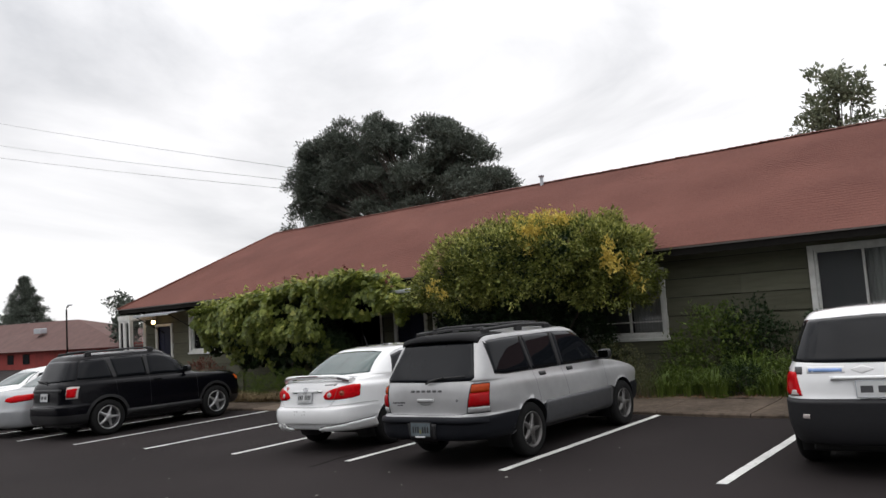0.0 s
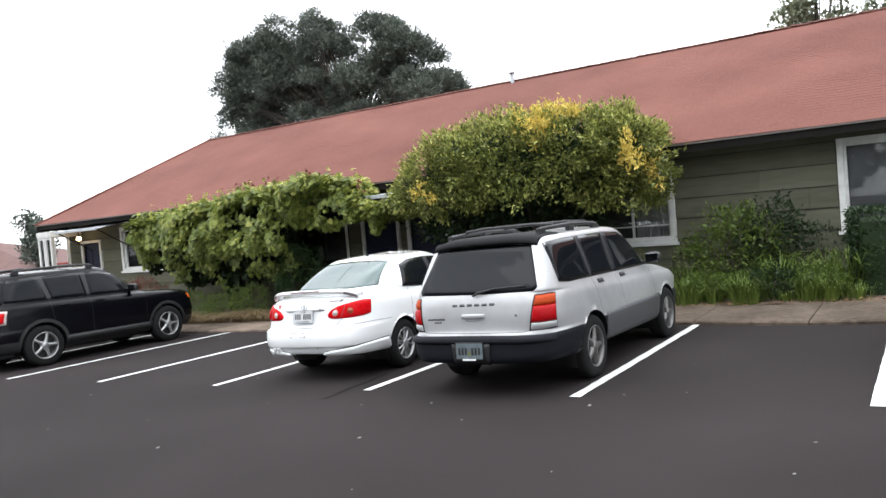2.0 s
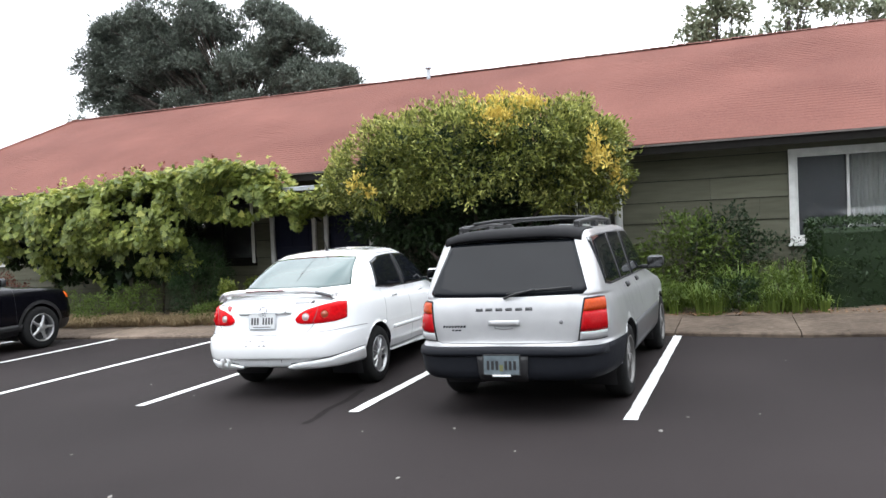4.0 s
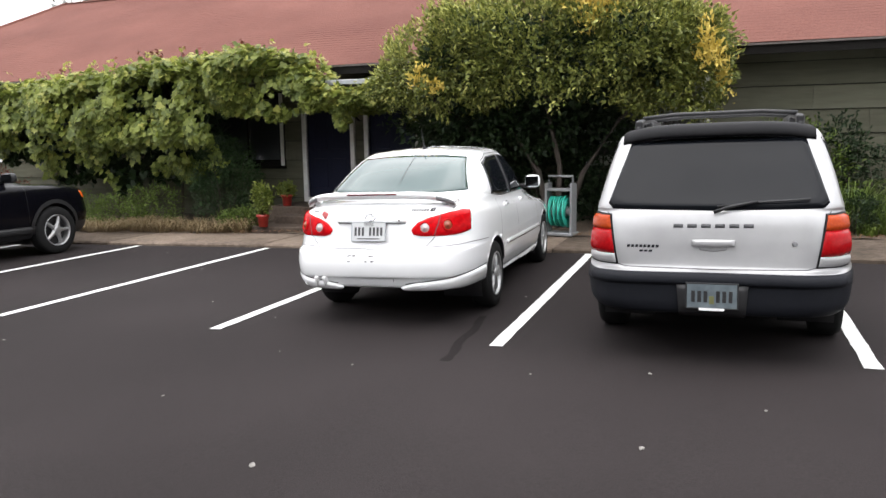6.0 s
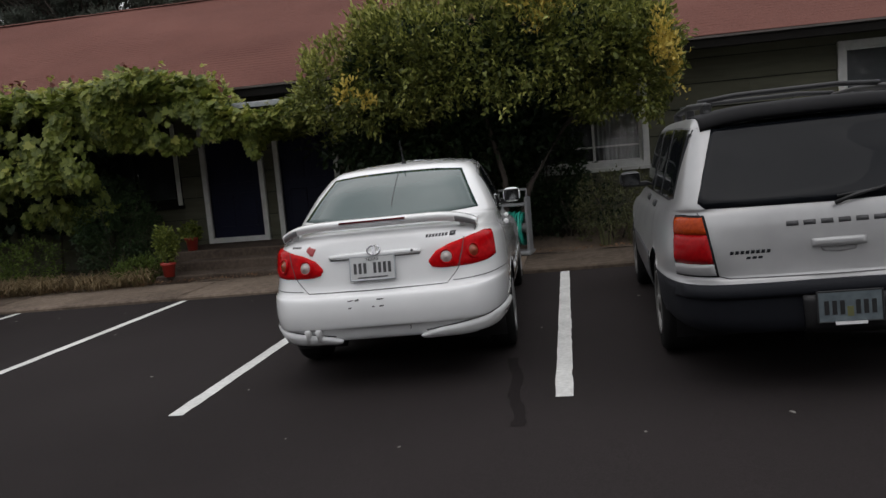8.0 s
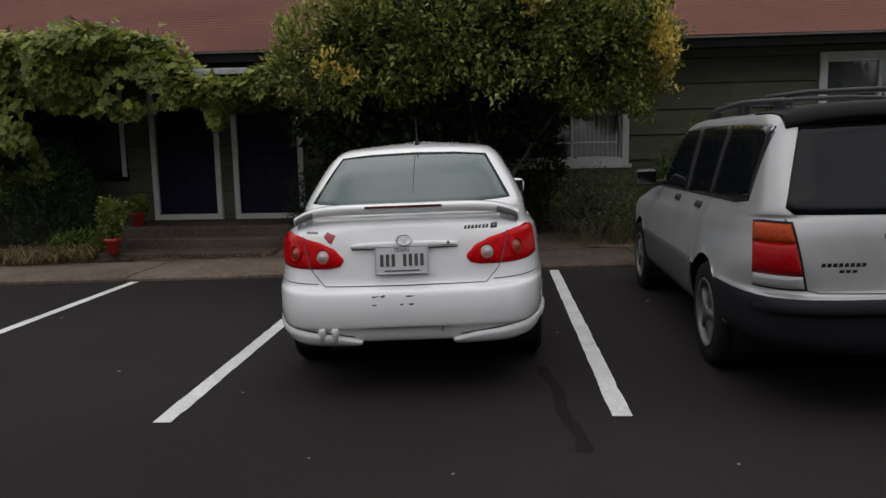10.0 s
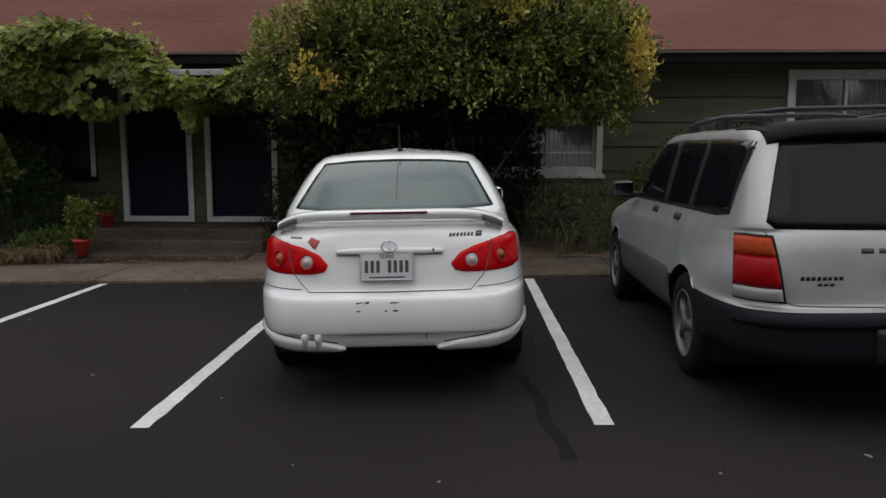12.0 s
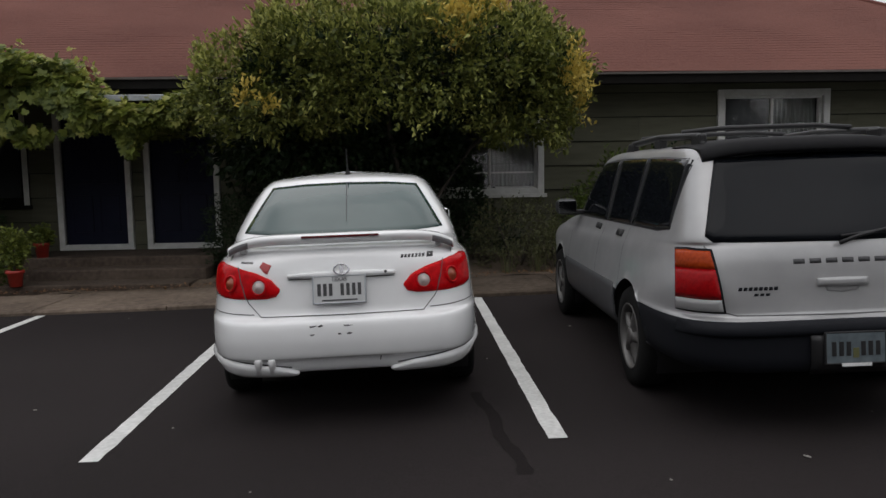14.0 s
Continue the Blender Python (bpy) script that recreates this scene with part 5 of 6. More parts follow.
        c.patch("side_sill", [(1.36, 0.47), (3.2, 0.46)], [(1.36, 0.36), (3.2, 0.35)], s, M["black"], off=0.02, ns=20, nt=3)
    c.glass_band([(0.52, 1.57), (1.05, 1.60), (2.25, 1.595), (2.62, 1.51)], [(0.40, 1.18), (1.1, 1.155), (2.0, 1.14), (3.04, 1.12)])
    for s in (1, -1):
        c.patch("tail_lamp", [(s * 0.735, 1.01), (s * 0.82, 1.02), (s * 0.925, 1.02)], [(s * 0.735, 0.85), (s * 0.82, 0.84), (s * 0.905, 0.85)], "wrap", M["red"], off=0.016, label="red tail lamp with a pale rim", ns=12, nt=6)
        c.patch("lamp_rim", [(s * 0.725, 1.055), (s * 0.85, 1.06), (s * 0.965, 1.05)], [(s * 0.725, 0.82), (s * 0.85, 0.81), (s * 0.945, 0.82)], "wrap", M["clear"], off=0.009, ns=12, nt=5)
        c.patch("head_lamp", [(4.18, 0.94), (4.33, 0.90)], [(4.22, 0.84), (4.36, 0.80)], "right" if s > 0 else "left", M["amber"], off=0.010, ns=5, nt=4)
    c.patch("tailgate_trim", [(-0.62, 1.02), (0, 1.03), (0.62, 1.02)], [(-0.62, 0.96), (0, 0.97), (0.62, 0.96)], "rear", M["black"], off=0.02, ns=16, nt=3)
    c.plate(0.0, 0.87, M["plate"], M["metal"], [(-0.12, -0.02, -0.035, 0.03, M["ink"]), (0.02, 0.12, -0.035, 0.03, M["ink"])], out=0.02)
    hit, nrm = c.cast("rear", 0.0, 1.15)
    part("rear_wiper", tube([(0.0, hit.y - 0.03, 1.15), (-0.25, hit.y - 0.01, 1.20), (-0.45, hit.y + 0.0, 1.21)], 0.013, 8), M["black"], c.root)
    for s in (1, -1):
        r = part("roof_rail", tube([(s * 0.60, 0.62, 1.675), (s * 0.605, 0.70, 1.73), (s * 0.605, 1.4, 1.748), (s * 0.595, 2.1, 1.74), (s * 0.585, 2.2, 1.69)], 0.02, 10), M["black"], c.root)
        for y in (0.70, 2.1):
            part("rail_foot", box(s * 0.60 - 0.02, s * 0.60 + 0.02, y - 0.06, y + 0.06, 1.65, 1.74, 0.01), M["black"], r)
    for y in (0.85, 1.75):
        part("cross_bar", tube([(-0.60, y, 1.755), (0.60, y, 1.755)], 0.020, 10), M["black"], c.root)
    c.mirrors(2.86, 1.15, 0.22, M["black"])
    part("underbody", box(-0.62, 0.62, 0.3, 4.1, 0.22, 0.40, 0.02), M["black"], c.root)
    return c


def white_suv():
    pos = (0.93, 3.55, 0.345, 0.345)
    specs = [
        (0.30, 0.28, 0.30, 4.2, 0.68, 0.64, 5.0, 0.0),
        (0.33, 0.30, 0.05, 4.36, 0.82, 0.76, 6.0, 0.0),
        (0.55, 0.50, 0.0, 4.44, 0.89, 0.85, 6.0, 0.0),
        (0.74, 0.62, 0.0, 4.46, 0.892, 0.86, 6.0, 0.0),
        (0.775, 0.68, 0.05, 4.44, 0.890, 0.86, 5.8, 0.0),
        (0.95, 0.86, 0.08, 4.40, 0.882, 0.85, 5.6, 0.0),
        (1.08, 0.95, 0.11, 4.32, 0.865, 0.82, 5.4, 0.0),
        (1.12, 1.00, 0.13, 4.12, 0.850, 0.78, 5.2, 0.006),
        (1.14, 1.06, 0.15, 3.45, 0.835, 0.76, 5.0, 0.010),
        (1.17, 1.11, 0.17, 3.20, 0.822, 0.755, 5.0, 0.008),
        (1.40, 1.38, 0.30, 2.86, 0.75, 0.70, 4.8, 0.006),
        (1.57, 1.58, 0.42, 2.56, 0.68, 0.65, 4.6, 0.006),
        (1.625, 1.635, 0.50, 2.42, 0.62, 0.60, 4.4, 0.010),
        (1.65, 1.66, 0.66, 2.25, 0.48, 0.48, 3.8, 0.016),
        (1.66, 1.67, 1.0, 2.0, 0.25, 0.25, 3.0, 0.012),
    ]
    c = Car(on_ground(6.20, 0.45, 0.0) @ Matrix.Diagonal((1, 1, 0.92, 1)), "white compact sport utility vehicle with black lower cladding and stickers", specs, 4, pos, M["white_paint"], M["dark_clad"], arch=0.40)
    c.wheels(pos, 0.345, 0.215, 0.86, M["alloy"], 5)
    c.patch("rear_window", [(-0.66, 1.545), (0, 1.57), (0.66, 1.545)], [(-0.83, 1.13), (0, 1.115), (0.83, 1.13)], "wrap", M["tint"], off=0.010, ns=20, nt=10)
    for s in ("right", "left"):
        c.patch("quarter_window", [(0.52, 1.53), (1.0, 1.555)], [(0.40, 1.18), (1.12, 1.15)], s, M["tint"], ns=12, nt=8)
        c.patch("rear_door_window", [(1.10, 1.555), (1.85, 1.56)], [(1.20, 1.15), (1.90, 1.13)], s, M["tint"], ns=12, nt=8)
        c.patch("front_door_window", [(1.95, 1.56), (2.60, 1.48)], [(1.96, 1.13), (3.02, 1.10)], s, M["tint"], ns=12, nt=8)
        c.seam([(1.2, 0.6), (1.14, 1.13), (1.07, 1.57), (2.3, 1.58), (2.66, 1.48), (3.08, 1.1), (3.1, 0.6)], s)
    c.glass_band([(0.50, 1.545), (1.05, 1.575), (2.25, 1.575), (2.62, 1.49)], [(0.34, 1.15), (1.1, 1.135), (2.0, 1.12), (3.04, 1.095)])
    for s in (1, -1):
        c.patch("tail_lamp", [(s * 0.70, 1.03), (s * 0.80, 1.035), (s * 0.93, 1.02)], [(s * 0.63, 0.80), (s * 0.80, 0.79), (s * 1.03, 0.80)], "wrap", M["red"], off=0.014, label="red tail lamp", ns=10, nt=8)
        c.patch("reversing_lamp", [(s * 0.66, 0.86), (s * 0.72, 0.86)], [(s * 0.65, 0.80), (s * 0.74, 0.795)], "rear", M["clear"], off=0.018, ns=4, nt=4)
        c.patch("reflector", [(s * 0.56, 0.63), (s * 0.62, 0.63)], [(s * 0.56, 0.585), (s * 0.62, 0.585)], "rear", M["clear"], off=0.008, ns=4, nt=3)
    c.patch("garnish", [(-0.36, 0.99), (0.36, 0.99)], [(-0.36, 0.955), (0.36, 0.955)], "rear", M["white_paint"], off=0.03, ns=16, nt=4)
    c.patch("black_sticker", [(-0.69, 1.085), (-0.61, 1.085)], [(-0.69, 1.01), (-0.61, 1.01)], "rear", M["ink"], off=0.003, ns=4, nt=3, label="small square black sticker")
    c.patch("blue_sticker", [(-0.565, 1.09), (-0.24, 1.09)], [(-0.565, 1.02), (-0.24, 1.02)], "rear", M["pale"], off=0.003, ns=6, nt=3, label="white and blue bumper sticker")
    c.patch("sticker_stripe", [(-0.55, 1.07), (-0.26, 1.07)], [(-0.55, 1.035), (-0.26, 1.035)], "rear", M["sticker_blue"], off=0.005, ns=6, nt=2)
    c.patch("oval_sticker", [(-0.19, 1.06), (-0.10, 1.095), (0.0, 1.06)], [(-0.19, 1.05), (-0.10, 1.01), (0.0, 1.05)], "rear", M["pale"], off=0.003, ns=8, nt=4, label="pale oval sticker")
    c.plate(0.0, 0.87, M["plate"], M["metal"], [(-0.12, -0.02, -0.035, 0.03, M["ink"]), (0.02, 0.12, -0.035, 0.03, M["ink"])], out=0.02)
    c.mirrors(2.86, 1.12, 0.22, M["black"])
    part("underbody", box(-0.62, 0.62, 0.3, 4.1, 0.22, 0.40, 0.02), M["black"], c.root)
    return c


def plain_sedan(x, y, paint, label, tall=1.43):
    pos = (1.05, 3.72, 0.32, 0.32)
    k = tall / 1.46
    specs = [
        (0.19, 0.19, 0.30, 4.40, 0.70, 0.66, 5.0, 0.0),
        (0.22, 0.20, 0.07, 4.60, 0.84, 0.80, 5.5, 0.0),
        (0.34, 0.30, 0.0, 4.66, 0.88, 0.86, 5.2, 0.0),
        (0.55, 0.50, 0.0, 4.68, 0.895, 0.88, 5.0, 0.0),
        (0.66, 0.62, 0.04, 4.66, 0.893, 0.875, 4.8, 0.0),
        (0.85, 0.70, 0.09, 4.55, 0.882, 0.86, 4.4, 0.0),
        (0.97 * k, 0.74, 0.15, 4.40, 0.855, 0.82, 4.2, 0.0),
        (1.01 * k, 0.80, 0.26, 4.20, 0.82, 0.77, 4.0, 0.012),
        (1.04 * k, 0.96, 0.72, 3.35, 0.765, 0.73, 4.2, 0.012),
        (1.07 * k, 1.00, 0.80, 3.25, 0.755, 0.72, 4.4, 0.010),
        (1.24 * k, 1.22 * k, 1.10, 2.90, 0.68, 0.65, 4.4, 0.006),
        (1.38 * k, 1.39 * k, 1.42, 2.52, 0.60, 0.59, 4.2, 0.006),
        (1.425 * k, 1.435 * k, 1.55, 2.38, 0.55, 0.54, 3.8, 0.012),
        (1.455 * k, 1.46 * k, 1.85, 2.1, 0.25, 0.25, 2.8, 0.020),
    ]
    c = Car(on_ground(x, y, 0.0), label, specs, 0, pos, paint, M["black"], arch=0.36)
    c.wheels(pos, 0.32, 0.21, 0.87, M["alloy"], 5)
    c.patch("rear_window", [(-0.56, 1.37 * k), (0, 1.39 * k), (0.56, 1.37 * k)], [(-0.69, 1.085 * k), (0, 1.07 * k), (0.69, 1.085 * k)], "rear", M["glass"], ns=20, nt=10)
    for s in ("right", "left"):
        c.patch("rear_door_window", [(1.50, 1.32 * k), (2.05, 1.38 * k)], [(1.25, 1.02), (2.08, 0.985)], s, M["tint"], ns=12, nt=8)
        c.patch("front_door_window", [(2.12, 1.38 * k), (2.70, 1.28 * k)], [(2.13, 0.983), (3.15, 0.965)], s, M["tint"], ns=12, nt=8)
        c.seam([(1.3, 0.4), (1.36, 0.98), (1.45, 1.33 * k), (2.1, 1.40 * k)], s)
    for s in (1, -1):
        c.patch("tail_lamp", [(s * 0.47, 0.86), (s * 0.66, 0.91), (s * 1.05, 0.92)], [(s * 0.47, 0.80), (s * 0.66, 0.76), (s * 1.05, 0.79)], "wrap", M["red"], off=0.012, label="red tail lamp", ns=12, nt=6, bulge=0.01)
    c.patch("plate_recess", [(-0.22, 0.86), (0.22, 0.86)], [(-0.21, 0.70), (0.21, 0.70)], "rear", M["gap"], off=0.003)
    c.plate(0.0, 0.78, M["plate"], M["metal"], [(-0.12, -0.02, -0.035, 0.03, M["ink"]), (0.02, 0.12, -0.035, 0.03, M["ink"])], out=0.02)
    c.mirrors(3.02, 0.98, 0.19, paint)
    part("underbody", box(-0.62, 0.62, 0.3, 4.3, 0.17, 0.32, 0.02), M["black"], c.root)
    return c


white_sedan()
silver_wagon()
black_suv()
white_suv()
plain_sedan(-11.15, 0.0, M["bright_silver"], "silver four-door sedan parked beside the black vehicle")
plain_sedan(-13.7, 0.4, M["white_paint"], "white four-door sedan in the end stall", 1.46)


# ---- plants ----
def shell_points(n, centre, radii, rng, low=-1.0, rough=0.14, power=2.6, seed=0.0, depth=0.22):
    """Places on an uneven rounded shell, and their outward ways."""
    out, way = [], []
    while len(out) < n:
        v = rng.normal(size=3)
        v /= np.linalg.norm(v)
        if v[2] < low:
            continue
        k = (abs(v[0]) ** power + abs(v[1]) ** power + abs(v[2]) ** power) ** (-1 / power)
        bump = 1 + rough * (noise.noise((v[0] * 2.3 + seed, v[1] * 2.3, v[2] * 2.3)) + 0.7 * noise.noise((v[0] * 6 + seed, v[1] * 6, v[2] * 6)))
        r = k * bump * (1 - depth * rng.random() ** 2)
        out.append(np.array(centre) + v * r * np.array(radii))
        w = v / np.array(radii)
        way.append(w / np.linalg.norm(w))
    return np.array(out), np.array(way)


def tufts(points, ways, per, size, spread, rng, up=0.35):
    """Leaves that radiate from each point."""
    n = len(points)
    p = np.repeat(points, per, 0) + rng.normal(0, spread, (n * per, 3))
    w = np.repeat(ways, per, 0) + rng.normal(0, 0.75, (n * per, 3)) + np.array([0, 0, up])
    s = size * rng.uniform(0.65, 1.25, n * per)
    return p, w, s


def build_big_shrub():
    rng = np.random.default_rng(21)
    t = thing("shrub", pose(-0.9, 6.7, 0.06), "large rounded evergreen shrub with yellow sprays over the eave", "shrub")
    base = np.array([-0.9, 6.7, 0.06])
    stems = [((-0.05, 0.0, -0.15), (-0.25, 0.05, 0.9), (-0.75, 0.0, 1.7), (-1.4, -0.1, 2.6)),
             ((0.05, 0.0, -0.15), (0.10, -0.05, 1.0), (-0.1, -0.1, 1.9), (-0.2, -0.2, 3.1)),
             ((0.12, 0.05, -0.15), (0.45, 0.0, 0.9), (1.0, -0.05, 1.7), (1.8, -0.1, 2.5)),
             ((-0.15, 0.05, -0.15), (-0.7, 0.1, 0.8), (-1.4, 0.0, 1.6), (-2.1, -0.1, 2.2))]
    for s in stems:
        part("trunk", tube(s, 0.05, 9, 0.45), M["bark"], t)
    parts_ = [((-0.78, 6.45, 2.83), (2.16, 1.18, 0.74), 1750), ((-2.55, 6.45, 2.50), (1.00, 0.95, 0.60), 360), ((0.88, 6.68, 2.55), (0.72, 0.95, 0.70), 380)]
    pts, ways = [], []
    for k, (c, r, n) in enumerate(parts_):
        p, w = shell_points(n, c, r, rng, -0.85, 0.21, 3.0, k * 7.0)
        pts.append(p)
        ways.append(w)
    pts, ways = np.concatenate(pts), np.concatenate(ways)
    # boughs stand out in lumps, with dark hollows between them
    lump = np.array([noise.noise(Vector(q) * 1.7) + 0.6 * noise.noise(Vector(q) * 4.1) for q in pts])
    keep = (lump > -0.22) | (rng.random(len(pts)) < 0.30)
    pts, ways, lump = pts[keep], ways[keep], lump[keep]
    pts = pts + ways * (0.17 * lump)[:, None]
    p, w, s = tufts(pts, ways, 22, 0.086, 0.065, rng)
    # pale young tips thicken on upward faces and lumps, painting in brighter light
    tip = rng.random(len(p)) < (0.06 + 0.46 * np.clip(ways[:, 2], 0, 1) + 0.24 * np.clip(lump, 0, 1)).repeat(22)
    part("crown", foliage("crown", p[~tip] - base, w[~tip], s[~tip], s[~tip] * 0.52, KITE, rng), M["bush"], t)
    part("new_growth", foliage("new_growth", p[tip] - base + ways.repeat(22, 0)[tip] * 0.04, w[tip], s[tip], s[tip] * 0.42, KITE, rng), M["bush_tip"], t, "paler young leaf tips, thickened on top to paint its brighter light")
    # core in the darker hedge leaf, colouring the hollows as shade
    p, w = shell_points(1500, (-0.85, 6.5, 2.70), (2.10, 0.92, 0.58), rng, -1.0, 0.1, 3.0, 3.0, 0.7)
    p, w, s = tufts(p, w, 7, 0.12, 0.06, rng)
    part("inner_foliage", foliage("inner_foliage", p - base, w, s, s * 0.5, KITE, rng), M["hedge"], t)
    # extra dark leaves added below the crown in place of its shade
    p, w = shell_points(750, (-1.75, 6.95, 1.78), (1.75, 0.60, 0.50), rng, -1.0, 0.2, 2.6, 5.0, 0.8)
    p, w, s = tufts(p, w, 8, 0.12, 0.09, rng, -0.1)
    part("shaded_foliage", foliage("shaded_foliage", p - base, w, s, s * 0.5, KITE, rng), M["hedge"], t, "dark foliage added for the shade under the crown")
    spots = [((-0.10, 5.36, 3.24), (0.28, 0.12, 0.26), 42), ((0.28, 5.75, 3.52), (0.34, 0.3, 0.12), 28), ((-0.35, 5.95, 3.58), (0.20, 0.25, 0.10), 16), ((1.34, 5.66, 2.62), (0.12, 0.15, 0.28), 24),
             ((-2.75, 5.46, 2.44), (0.16, 0.1, 0.11), 6), ((-2.42, 5.42, 2.28), (0.10, 0.08, 0.07), 5), ((1.54, 6.2, 2.45), (0.10, 0.2, 0.28), 18)]
    yp = []
    for c, r, n in spots:
        yp.append(np.array(c) + rng.normal(0, 0.55, (n, 3)) * np.array(r))
    yp = np.concatenate(yp)
    p, w, s = tufts(yp, np.tile([0, -0.5, 0.6], (len(yp), 1)), 12, 0.085, 0.05, rng)
    part("yellow_foliage", foliage("yellow_foliage", p - base, w, s, s * 0.42, KITE, rng), M["yellow"], t, "bright yellow leaf sprays")


build_big_shrub()


def vine_top(x):
    return 2.74 + 0.34 * math.exp(-((x + 7.0) / 3.2) ** 2) + 0.10 * noise.noise((x * 0.9, 0, 4)) + 0.08 * noise.noise((x * 3.1, 2, 4)) - 0.55 * max(0.0, min(1.0, (x + 5.15) / 0.45)) + 0.25 * max(0.0, min(1.0, (x + 4.05) / 0.3))


def vine_low(x):
    if x < -7.25:
        low = 0.92 + 0.6 * noise.noise((x * 1.7, 5, 1)) + (0.45 if x < -11.5 else 0.0)
    elif x < -6.95:
        low = 0.80
    else:
        low = 2.02 + 0.16 * noise.noise((x * 3.3, 5, 2))
        low -= 0.30 * math.exp(-((x + 4.42) / 0.10) ** 2) + 0.14 * math.exp(-((x + 5.7) / 0.15) ** 2)
        low += 0.22 * max(0.0, min(1.0, (x + 4.2) / 0.4))
    return low


def build_vine():
    rng = np.random.default_rng(33)
    base = np.array([-8.2, 7.2, -0.1])
    t = thing("climbing_vine", pose(*base), "broad-leaved green vine trained along the eave, hanging down", "vine")
    for x in (-11.8, -10.2, -8.6, -7.6):
        part("stem", tube([(x + 8.2, 0.1, 0.0), (x + 8.3, 0.05, 0.9), (x + 8.1, -0.05, 1.9), (x + 8.6, -0.2, 2.7)], 0.028, 7, 0.5), M["bark"], t)
    part("stem", tube([(-0.2, 0.0, 2.55), (1.2, -0.25, 2.75), (2.6, -0.35, 2.70), (4.0, -0.4, 2.55), (4.7, -0.4, 2.55)], 0.022, 7, 0.6), M["bark"], t)
    P, W, R, S, tipmask = [], [], [], [], []
    n = 0
    while n < 9600:
        x = -12.95 + 9.35 * rng.random()
        top, low = vine_top(x), vine_low(x)
        edge = min(1.0, (x + 12.95) / 0.6)
        z = low + (top - low) * (1 - rng.random() ** 1.15)
        h = (z - low) / max(0.2, top - low)
        dense = 0.58 + 1.15 * noise.noise((x * 1.25, z * 1.5, 11)) + 0.5 * noise.noise((x * 3.4, z * 3.4, 13)) + (0.25 if z > top - 0.4 else 0.0) - (0.38 if z < 1.45 else 0.0)
        if rng.random() > dense:
            continue
        bulge = 0.50 + 0.36 * noise.noise((x * 0.8, z * 0.9, 7)) + 0.30 * noise.noise((x * 2.2, z * 2.2, 9))
        y = 6.78 - bulge * (0.12 + 1.05 * min(1, max(0, z - 0.7) / 1.3)) * edge - 0.12 * math.sin(h * 3.1)
        if z > top - 0.22:
            y += rng.random() ** 1.5 * 0.95
        y += rng.random() ** 3 * 0.30
        P.append((x, y, z))
        up = max(0.0, (z - top + 0.3) / 0.3)
        R.append((rng.normal(0, 0.35), -1.0 + 0.5 * up + rng.normal(0, 0.3), 0.35 + 1.1 * up + rng.normal(0, 0.3)))
        W.append((rng.normal(0, 0.55), -0.35 + rng.normal(0, 0.3), -0.8 + 0.7 * up + rng.normal(0, 0.35)))
        S.append(rng.uniform(0.08, 0.155))
        tipmask.append(rng.random() < 0.07 + 0.42 * up)
        n += 1
    P, W, R, S, tipmask = np.array(P), np.array(W), np.array(R), np.array(S), np.array(tipmask)
    for nm, sel, mm, lab in (("foliage_mass", ~tipmask, "vine", ""), ("young_foliage", tipmask, "vine_tip", "paler young leaves")):
        part(nm, foliage_facing(nm, P[sel] - base, W[sel], R[sel], S[sel], S[sel], LOBED), M[mm], t, lab)
    # back layer in the dark hedge leaf, painting the shade behind the vine
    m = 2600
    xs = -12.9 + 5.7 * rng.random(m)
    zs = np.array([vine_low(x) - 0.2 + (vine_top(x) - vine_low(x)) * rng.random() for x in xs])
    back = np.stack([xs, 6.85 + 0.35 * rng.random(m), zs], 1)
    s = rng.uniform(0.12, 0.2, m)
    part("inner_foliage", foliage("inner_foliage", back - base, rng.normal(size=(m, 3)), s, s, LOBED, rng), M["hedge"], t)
    # roof of leaves between the vine's front and the eave, added to shade the doors
    m = 3200
    xs = -12.8 + 9.0 * rng.random(m)
    zs = np.array([vine_top(x) for x in xs]) - 0.16 - 0.22 * rng.random(m)
    roof_of = np.stack([xs, 6.15 + 1.25 * rng.random(m), zs], 1)
    s = rng.uniform(0.12, 0.19, m)
    part("canopy", foliage_facing("canopy", roof_of - base, rng.normal(size=(m, 3)) * np.array([1, 1, 0.3]), np.array([0, 0, 1.0]) + rng.normal(0, 0.3, (m, 3)), s, s, LOBED), M["vine"], t)
    # thin shoots that stand above the top
    for k in range(40):
        x = -12.2 + 8.0 * rng.random()
        z = vine_top(x)
        y = 6.3 + 0.6 * rng.random()
        h = rng.uniform(0.08, 0.22)
        q = [np.array((x, y, z - 0.1)) - base, np.array((x + rng.normal(0, 0.05), y, z + h * 0.5)) - base, np.array((x + rng.normal(0, 0.1), y - 0.03, z + h)) - base]
        sh = part("shoot", tube([tuple(v) for v in q], 0.005, 4, 0.5), M["bark"], t)
        lp = np.array([q[1], q[2], q[2]]) + rng.normal(0, 0.02, (3, 3))
        for one in lp:
            part("shoot_leaf", foliage("shoot_leaf", one[None, :], rng.normal(size=(1, 3)), np.full(1, 0.07), np.full(1, 0.07), LOBED, rng), M["vine_tip"] if k % 3 else M["rust"], sh)


def foliage_facing(name, places, ways, faces_, sizes, widths, template):
    """Leaves whose blades face the given ways."""
    class Fixed:
        def normal(self, size):
            return faces_ - np.array([0, 0, 1.0])
    return foliage(name, places, ways, sizes, widths, template, Fixed())


build_vine()


